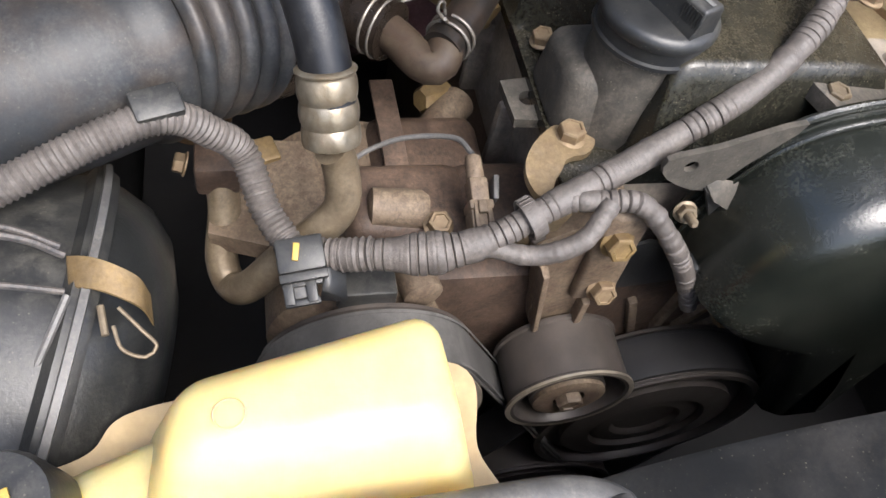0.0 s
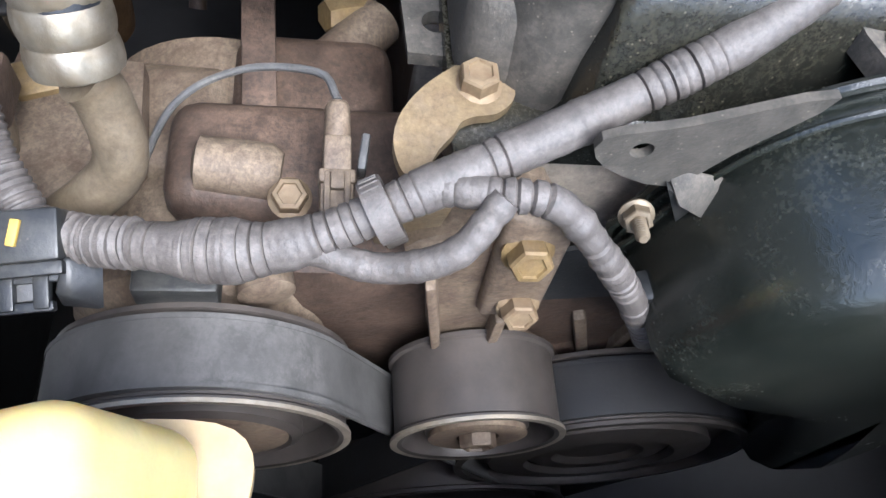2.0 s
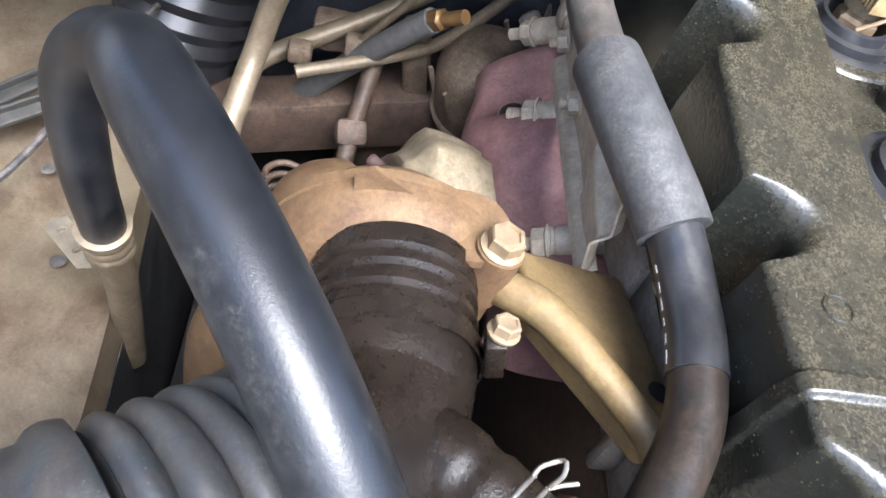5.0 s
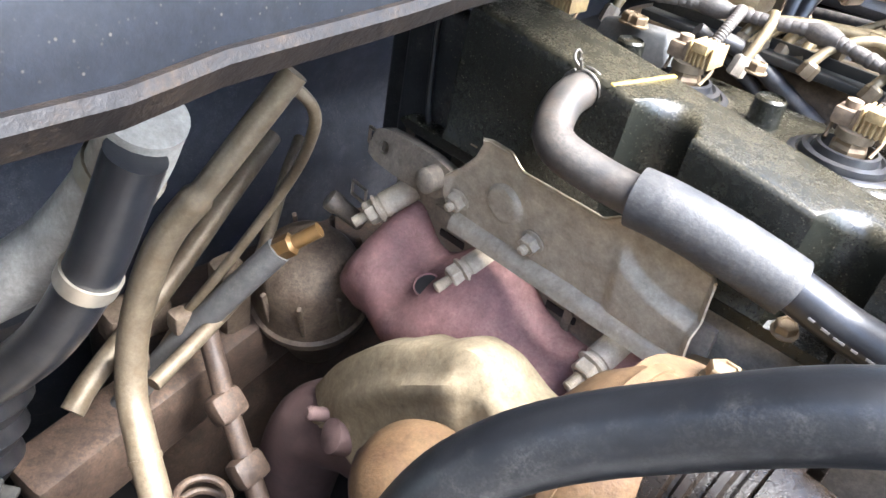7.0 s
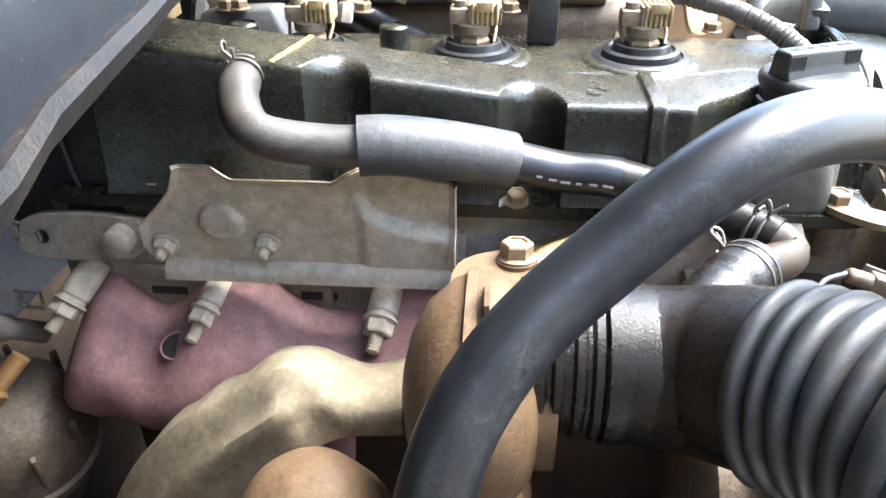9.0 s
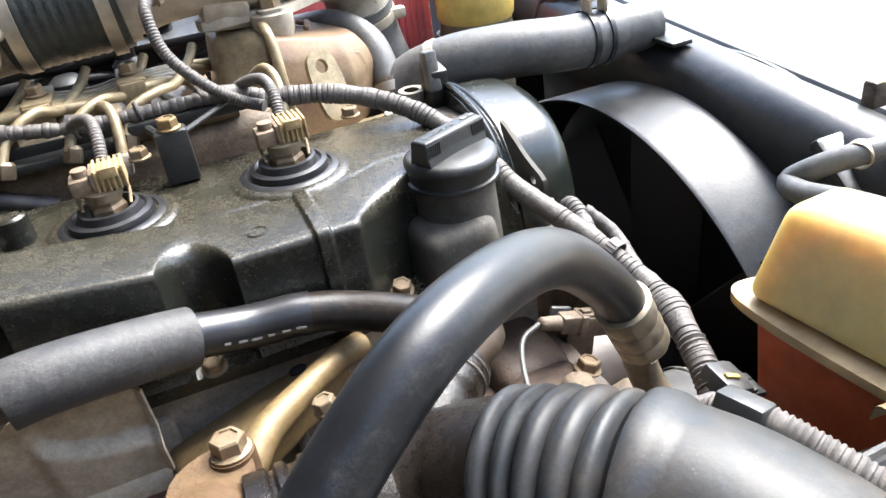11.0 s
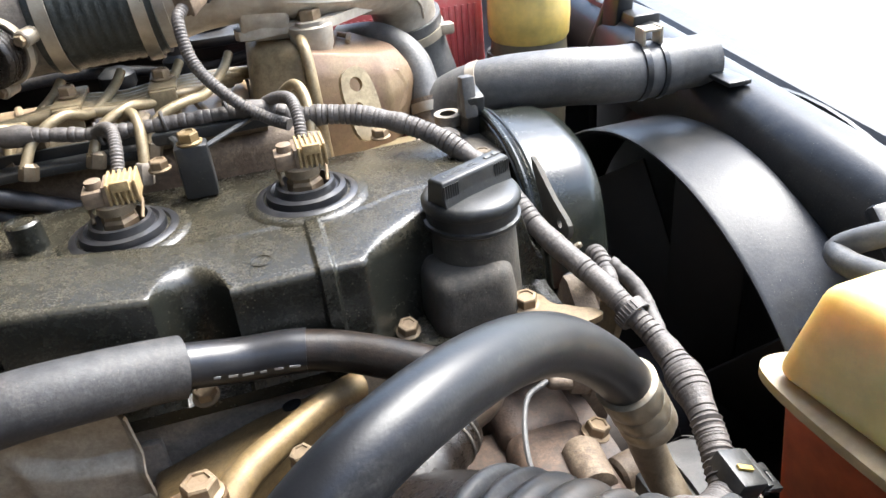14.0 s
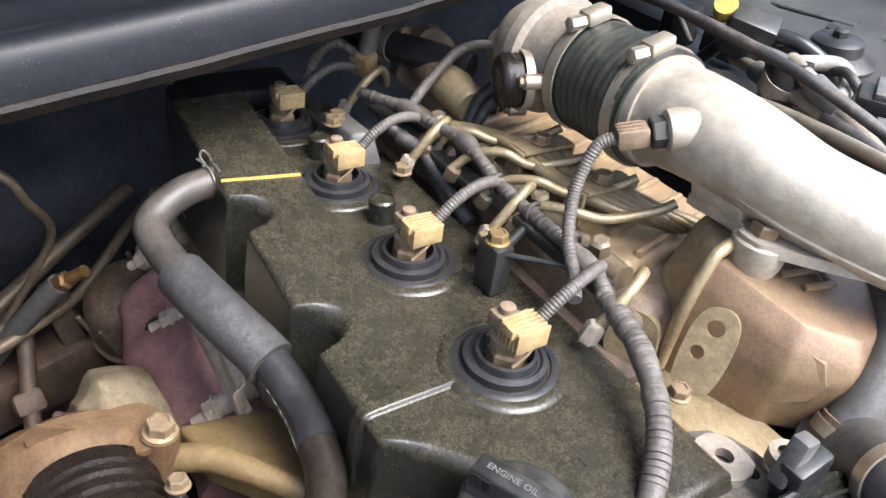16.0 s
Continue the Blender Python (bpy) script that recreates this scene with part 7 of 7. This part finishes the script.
part("valve", lathe([(0.012, 0), (0.018, 0.01), (0.018, 0.02), (0.01, 0.026)], (0.06, 0.38, 0.91), (0, 0, 1), 18), GLOSSY, fs)


# ---- rear of the cam cover ----
rc = thing("rear_connector", (-0.09, 0.055, 0.96), "yellowed plug on a taped lead behind the cam cover", "plug")
part("plug", box((0.020, 0.017, 0.022), (-0.1235, 0.0714, 0.980), 0.003, pose(0, 0, 0, 15, 10, 25)), YELLOW, rc)
part("lead", tube([(-0.1235, 0.073, 0.986), (-0.128, 0.080, 1.01), (-0.135, 0.090, 1.04)], 0.0085, 14, 0.002, wobble=0.1), LOOM, rc)
rb = thing("rear_loom_bracket", (-0.06, 0.03, 0.945), "dusty plastic loom bracket bolted to the cam cover", "bracket")
part("block", block([(-0.095, 0.012, 0.935), (-0.03, 0.014, 0.935), (-0.025, 0.04, 0.935), (-0.09, 0.042, 0.935)], [(-0.09, 0.016, 0.957), (-0.04, 0.018, 0.96), (-0.035, 0.036, 0.96), (-0.085, 0.036, 0.957)], 0.003, 2), GREYHOSE, rb)
hex_bolt("bolt", (-0.072, 0.022, 0.957), (0, 0, 1), 0.006, "", True, 0, BOLT, rb)
hl = thing("heater_return_hose", (-0.15, 0.1, 0.99), "black heater hose with pale clamp behind the engine", "hose")
part("hose", tube([(-0.26, 0.07, 0.985), (-0.18, 0.085, 0.99), (-0.11, 0.11, 0.992), (-0.06, 0.14, 0.99)], 0.014, 20), RUBBER, hl)
ring((-0.13, 0.102, 0.9915), (1, 0.3, 0), 0.014, 0.010, 0.0015, STEEL, "clamp_band", hl)
el = thing("lifting_eye_plate", (-0.03, 0.14, 1.0), "dusty steel plates with two bolts at the throttle", "bracket")
for x, y, z in ((-0.02, 0.145, 1.035), (0.03, 0.165, 1.05)):
    part("eye", lathe([(0.006, -0.003), (0.013, -0.003), (0.013, 0.003), (0.006, 0.003)], (x, y, z), (0.2, -1, 0.4), 22), BOLT, el)
    hex_bolt("nut", (x, y - 0.003, z + 0.001), (0.2, -1, 0.4), 0.0065, "", True, 0.004, STEEL, el)
part("stay", box((0.012, 0.004, 0.06), (-0.022, 0.14, 1.0), 0.001), PIPE, el)
# fuel rail with unions
fr_ = thing("fuel_rail", (0.06, 0.095, 0.95), "gold-brown steel fuel rail with unions", "fuel rail")
part("rail", tube([(-0.06, 0.088, 0.958), (0.19, 0.09, 0.957)], 0.009, 18, 0.02), PIPE, fr_)
for x in (-0.02, 0.045, 0.11, 0.17):
    part("union", lathe([(0.006, 0), (0.007, 0.002), (0.007, 0.012), (0.0045, 0.014)], (x, 0.086, 0.964), (0.1, -0.3, 1), 6), PIPE, fr_)
# front edge of the cam cover: rear plate lugs beside the timing cover
fp = thing("front_cover_plate", (0.31, 0.05, 0.92), "grey dusty plate with bolt lugs at the cover front", "bracket")
part("plate", plate(smooth_outline([(-0.03, -0.03), (0.03, -0.028), (0.034, 0.03), (0.01, 0.045), (-0.025, 0.03)], 3), 0.008, lay((0.31, 0.045, 0.918), (1, 0, 0), (0, 1, -0.1)), [(0.006, 0.028, 0.005)]), NECK, fp)
hex_bolt("bolt", (0.325, 0.022, 0.924), (0, 0, 1), 0.0055, "", True, 0, PIPE, fp)
part("sleeve", lathe([(0.006, 0), (0.0105, 0), (0.0105, 0.008), (0.006, 0.008)], (0.322, 0.092, 0.926), (0, 0, 1), 22, cap=False), HEAD, fp)
# small plug block on the front of the loom
sp_ = thing("sensor_plug", (0.372, -0.02, 0.83), "black sensor plug at the end of the loom branch", "plug")
part("plug", box((0.012, 0.014, 0.03), (0.366, -0.024, 0.84), 0.002, pose(0, 0, 0, 25, 0, 0)), GLOSSY, sp_)
part("latch", box((0.004, 0.006, 0.014), (0.374, -0.022, 0.845), 0.001, pose(0, 0, 0, 25, 0, 0)), GREYHOSE, sp_)

# ---- clutter behind the injectors ----
CARRIER = [(0.12, 0.062), (0.0, 0.064), (-0.09, 0.052)]
for (x0, y0), (x1, y1) in zip(CARRIER, CARRIER[1:]):
    c_ = thing("loom_tray", ((x0 + x1) / 2, y0, 0.958), "black dusty plastic tray under the injector loom", "bracket", "loom trays")
    part("channel", box((abs(x1 - x0) - 0.012, 0.016, 0.006), ((x0 + x1) / 2, (y0 + y1) / 2 + 0.006, 0.957), 0.0015), GLOSSY, c_)
    part("lip", box((abs(x1 - x0) - 0.012, 0.003, 0.012), ((x0 + x1) / 2, (y0 + y1) / 2 + 0.0145, 0.961), 0.001), GLOSSY, c_)
for x in (0.165, 0.125, 0.085):
    solo("cable_tie", tube([(x + 0.0005 * k, 0.065 + 0.0064 * math.cos(k * 0.7), 0.9745 + 0.0064 * math.sin(k * 0.7)) for k in range(10)], 0.0013, 8, 0.002), CABLE, "black plastic tie round the injector loom", "cable tie", "loom ties")
for pts, r, m_, lab in (
        ([(-0.02, 0.05, 0.962), (0.0, 0.06, 0.955), (0.03, 0.066, 0.94), (0.06, 0.068, 0.925)], 0.006, CABLE, "black cable dropping behind the injectors"),
        ([(-0.035, 0.05, 0.962), (-0.02, 0.064, 0.95), (0.005, 0.07, 0.935), (0.03, 0.07, 0.92)], 0.005, CABLE, "black cable dropping behind the injectors"),
        ([(0.012, 0.115, 1.012), (0.004, 0.104, 0.995), (0.004, 0.096, 0.975), (0.0, 0.09, 0.955)], 0.0055, RUBBER, "black taped loom hanging beside the motor"),
        ([(0.020, 0.115, 1.010), (0.013, 0.104, 0.992), (0.012, 0.096, 0.975), (0.010, 0.09, 0.955)], 0.0048, RUBBER, "black taped loom hanging beside the motor")):
    solo("hanging_cable", tube(pts, lambda s, r=r: r + 0.0006 * noise.noise(Vector((s * 200, r * 900, 0))), 12, 0.002, wobble=0.1), m_, lab, "cable", "cables behind the injectors")
for x, a in ((0.02, 0.0), (0.06, 0.25), (0.10, 0.1), (0.135, -0.2)):
    p_ = thing("return_pipe", (x, 0.075, 0.96), "thin gold fuel return pipe with unions", "fuel line", "fuel return pipes")
    part("pipe", tube([(x - 0.02, 0.058, 0.962), (x - 0.012, 0.07, 0.976), (x + 0.006, 0.083, 0.982 + 0.01 * a), (x + 0.02, 0.10, 0.978), (x + 0.034, 0.128, 0.985), (x + 0.04, 0.14, 0.992)], 0.0034, 10, 0.003), FUELPIPE, p_)
    part("union", lathe([(0.0055, 0), (0.006, 0.001), (0.006, 0.009), (0.004, 0.011)], (x - 0.02, 0.058, 0.955), (0.3, 0.3, 1), 6), PIPE, p_)
pc = thing("pump_cylinder", (-0.1, 0.1, 0.96), "greenish gold cast cylinder beside the throttle", "pump")
part("barrel", lathe([(0.0, -0.046), (0.016, -0.045), (0.0175, -0.040), (0.0175, 0.010), (0.0160, 0.012), (0.0160, 0.036), (0.0135, 0.0395), (0.0, 0.040)], (-0.06, 0.121, 0.978), (1, -0.08, -0.06), 30), FUELPIPE, pc)
part("flange", plate(smooth_outline([(-0.026, -0.016), (0.0, -0.021), (0.026, -0.016), (0.026, 0.016), (0.0, 0.021), (-0.026, 0.016)], 4), 0.012, lay((-0.108, 0.125, 0.982), (0.1, 0.5, 0.8), (0, 1, -0.6))), CAST, pc)
for q in ((-0.118, 0.112, 1.004), (-0.118, 0.132, 0.960)):
    hex_bolt("bolt", q, (-0.6, -0.7, 0.3), 0.006, "", True, 0.003, BOLT, pc)
# black bracket with bolts on the far panel edge
bk = thing("panel_bracket", (0.545, 0.26, 0.95), "black bracket bolted on the far panel edge", "bracket")
part("post", box((0.02, 0.024, 0.06), (0.55, 0.255, 0.955), 0.003, pose(0, 0, 0, 8, 0, 10)), SHROUD, bk)
part("strut", tube([(0.53, 0.285, 0.89), (0.54, 0.272, 0.93), (0.55, 0.262, 0.97)], 0.005, 10), SHROUD, bk)
hex_bolt("bolt", (0.55, 0.25, 0.985), (0, 0, 1), 0.006, "", True, 0.004, SHROUD, bk)
hex_bolt("bolt", (0.552, 0.312, 0.945), (0, 0, 1), 0.006, "", True, 0.004, SHROUD, bk)
part("edge_rail", box((0.03, 0.30, 0.02), (0.562, 0.37, 0.935), 0.004), SHROUD, bk)
rd = thing("red_brown_panel", (0.5, 0.4, 0.85), "dark red-brown sheet behind the fluid reservoir", "car body")
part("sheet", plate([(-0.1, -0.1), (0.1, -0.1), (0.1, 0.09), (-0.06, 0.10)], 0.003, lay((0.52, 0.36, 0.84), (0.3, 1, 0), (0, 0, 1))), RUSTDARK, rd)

# ---- things along the far wing ----
bp = thing("brake_pipe", (0.1, 0.42, 0.95), "pale steel pipe with black sleeves on the far wing", "pipe")
BP = [(-0.06, 0.50, 0.965), (0.0, 0.455, 0.978), (0.05, 0.43, 0.982), (0.11, 0.41, 0.98), (0.18, 0.385, 0.978), (0.24, 0.38, 0.965)]
part("pipe", tube(BP, 0.007, 14), STEEL, bp)
part("sleeve", tube(BP[1:3], 0.0105, 14), GREYHOSE, bp)
part("sleeve", tube(BP[3:5], 0.0095, 14), CABLE, bp)
wl = thing("looped_hose", (0.0, 0.5, 0.95), "black looped vacuum hose on the far wing", "hose")
part("hose", tube([(-0.1, 0.50, 0.95), (-0.06, 0.49, 0.99), (-0.01, 0.50, 1.005), (0.03, 0.52, 0.99), (0.04, 0.55, 0.96), (0.02, 0.58, 0.945)], 0.008, 14), RUBBER, wl)
for k, (x, y, z, w) in enumerate(((-0.11, 0.55, 0.965, 0.05), (-0.05, 0.57, 0.965, 0.035), (-0.16, 0.52, 0.97, 0.04))):
    fb = thing("relay_box", (x, y, z - 0.02), "black relay box with a plug on the far wing", "relay", "relay boxes")
    part("body", box((w, 0.035, 0.045), (x, y, z), 0.004, pose(0, 0, 0, 0, 0, 12 * k)), GLOSSY, fb)
    part("plug", box((0.018, 0.02, 0.02), (x + 0.01, y - 0.022, z + 0.012), 0.002, pose(0, 0, 0, 0, 0, 12 * k)), GLOSSY, fb)
    part("wire", tube([(x + 0.01, y - 0.03, z + 0.012), (x + 0.03, y - 0.045, z + 0.02), (x + 0.06, y - 0.05, z)], 0.004, 10), CABLE, fb)
for x, y in ((0.02, 0.50), (0.10, 0.48), (0.16, 0.50)):
    vv = thing("vacuum_valve", (x, y, 0.93), "small dark valve with pale cap on the far wing", "valve", "vacuum valves")
    part("body", lathe([(0.016, -0.03), (0.018, -0.02), (0.018, 0.01), (0.012, 0.014), (0.012, 0.022)], (x, y, 0.945), (0.1, -0.2, 1), 20), GLOSSY, vv)
    part("cap", lathe([(0.013, 0), (0.013, 0.008), (0.008, 0.01)], (x + 0.002, y - 0.004, 0.966), (0.1, -0.2, 1), 18), HEAD, vv)
for x, y, z in ((0.06, 0.54, 0.955), (-0.02, 0.62, 0.948), (0.14, 0.6, 0.945), (0.22, 0.56, 0.945)):
    hex_bolt("bolt", (x, y, z), (0, 0, 1), 0.006, "dark bolt on the far inner wing", mat=SHROUD)
solo("wing_shelf", box((0.5, 0.16, 0.012), (0.02, 0.535, 0.928), 0.004), DARKBODY, "dark shelf along the far inner wing", "car body", kind="structure")

# ---- connectors, pipes and a mount on the far wing top ----
fc = thing("harness_connector", (-0.041, 0.482, 1.0), "black harness connector wrapped with yellow tape", "plug")
part("shell", box((0.05, 0.034, 0.045), (-0.041, 0.482, 1.0), 0.004, pose(0, 0, 0, 20, 10, 35)), GLOSSY, fc)
part("cap", box((0.03, 0.038, 0.016), (-0.046, 0.484, 1.01), 0.003, pose(0, 0, 0, 20, 10, 35)), GLOSSY, fc)
part("tape", lathe([(0.012, -0.008), (0.0125, -0.007), (0.0125, 0.007), (0.012, 0.008)], (-0.066, 0.465, 1.02), (0.3, -0.6, 0.7), 18), TAPE, fc, "yellow tape band")
for k in range(3):
    part("lead", tube([Vector((-0.049, 0.509, 0.995)) + Vector((0.01 * k, 0, -0.005 * k)), Vector((-0.026, 0.516, 0.99)) + Vector((0.012 * k, -0.004 * k, 0.0)), Vector((-0.014, 0.523, 0.975)) + Vector((0.01 * k, 0.01, -0.01 * k))], 0.0045, 10), CABLE, fc)
mt = thing("round_mount", (-0.015, 0.615, 0.975), "black round rubber mount on the far wing", "mount")
part("base", lathe([(0.045, -0.012), (0.047, -0.006), (0.04, 0.0), (0.03, 0.004), (0.028, 0.016), (0.022, 0.02), (0.0, 0.0205)], (-0.015, 0.615, 0.975), (0, -0.1, 1), 34), GLOSSY, mt)
part("nut", lathe([(0.009, 0.018), (0.009, 0.027), (0.006, 0.029)], (-0.015, 0.615, 0.975), (0, -0.1, 1), 6), SHEETGREY, mt)
rcl = thing("hose_ring", (0.047, 0.434, 0.985), "dusty steel ring clamp round a short hose", "clamp")
part("band", lathe([(0.022, -0.009), (0.0235, -0.009), (0.0235, 0.009), (0.022, 0.009), (0.022, -0.009)], (0.047, 0.434, 0.985), (0.3, -0.2, 0.95), 30, cap=False), HEAD, rcl)
part("hose", tube([Vector((0.047, 0.434, 0.985)) + Vector((0, 0, -0.05)), Vector((0.047, 0.434, 0.985)), Vector((0.047, 0.434, 0.985)) + Vector((-0.004, 0.0, 0.02))], 0.0215, 24), RUBBER, rcl)
fpz = thing("sleeved_pipe", (0.031, 0.456, 1.0), "pale sleeved pipe looping over the far wing", "pipe")
part("pipe", tube([(0.031, 0.456, 1.0), (0.08, 0.421, 1.0), (0.118, 0.415, 0.99), (0.179, 0.392, 0.975)], 0.0085, 16), HEAD, fpz)
part("sleeve", tube([(0.08, 0.421, 1.0), (0.118, 0.415, 0.99)], 0.0115, 16), GREYHOSE, fpz)
part("loop", tube([(0.018, 0.484, 0.99), (0.045, 0.515, 0.995), (0.064, 0.512, 0.985), (0.083, 0.471, 0.975)], 0.008, 16), HOSEPALE, fpz)
wc = thing("wing_cable", (-0.061, 0.374, 1.03), "thin black cable over the far wing", "cable")
part("cable", tube([(-0.061, 0.374, 1.03), (0.002, 0.388, 1.02), (0.03, 0.453, 1.0)], 0.0055, 12), CABLE, wc)
for q in ((0.115, 0.478, 0.985), (0.148, 0.435, 0.965)):
    wp = thing("wing_plug", q, "dark plug block with short leads on the far wing", "plug", "plugs on the far wing")
    part("block", box((0.04, 0.034, 0.03), q, 0.004, pose(0, 0, 0, 12, 0, 30)), GLOSSY, wp)
    part("latch", box((0.014, 0.036, 0.008), Vector(q) + Vector((0, 0, 0.017)), 0.002, pose(0, 0, 0, 12, 0, 30)), GREYHOSE, wp)
    part("lead", tube([Vector(q) + Vector((-0.02, 0.01, 0)), Vector(q) + Vector((-0.05, 0.02, 0.012)), Vector(q) + Vector((-0.09, 0.05, -0.01))], 0.005, 10), CABLE, wp)
for p_, l_ in (((-0.169, 0.813, 0.957), 0.12), ((-0.087, 0.809, 0.957), 0.09)):
    part("pressed_bead", box((l_, 0.02, 0.006), p_, 0.0028, pose(0, 0, 0, 0, 0, 20), 3), BODYGREY, bpy.data.objects["wing_top"])
# black disc laid on the panel, painting the hole's dark inside
part("hole", lathe([(0.012, 0.0), (0.012, 0.0015), (0.0, 0.0015)], (-0.11, 0.775, 0.958), (0, 0, 1), 20), FANBLACK, bpy.data.objects["wing_top"])
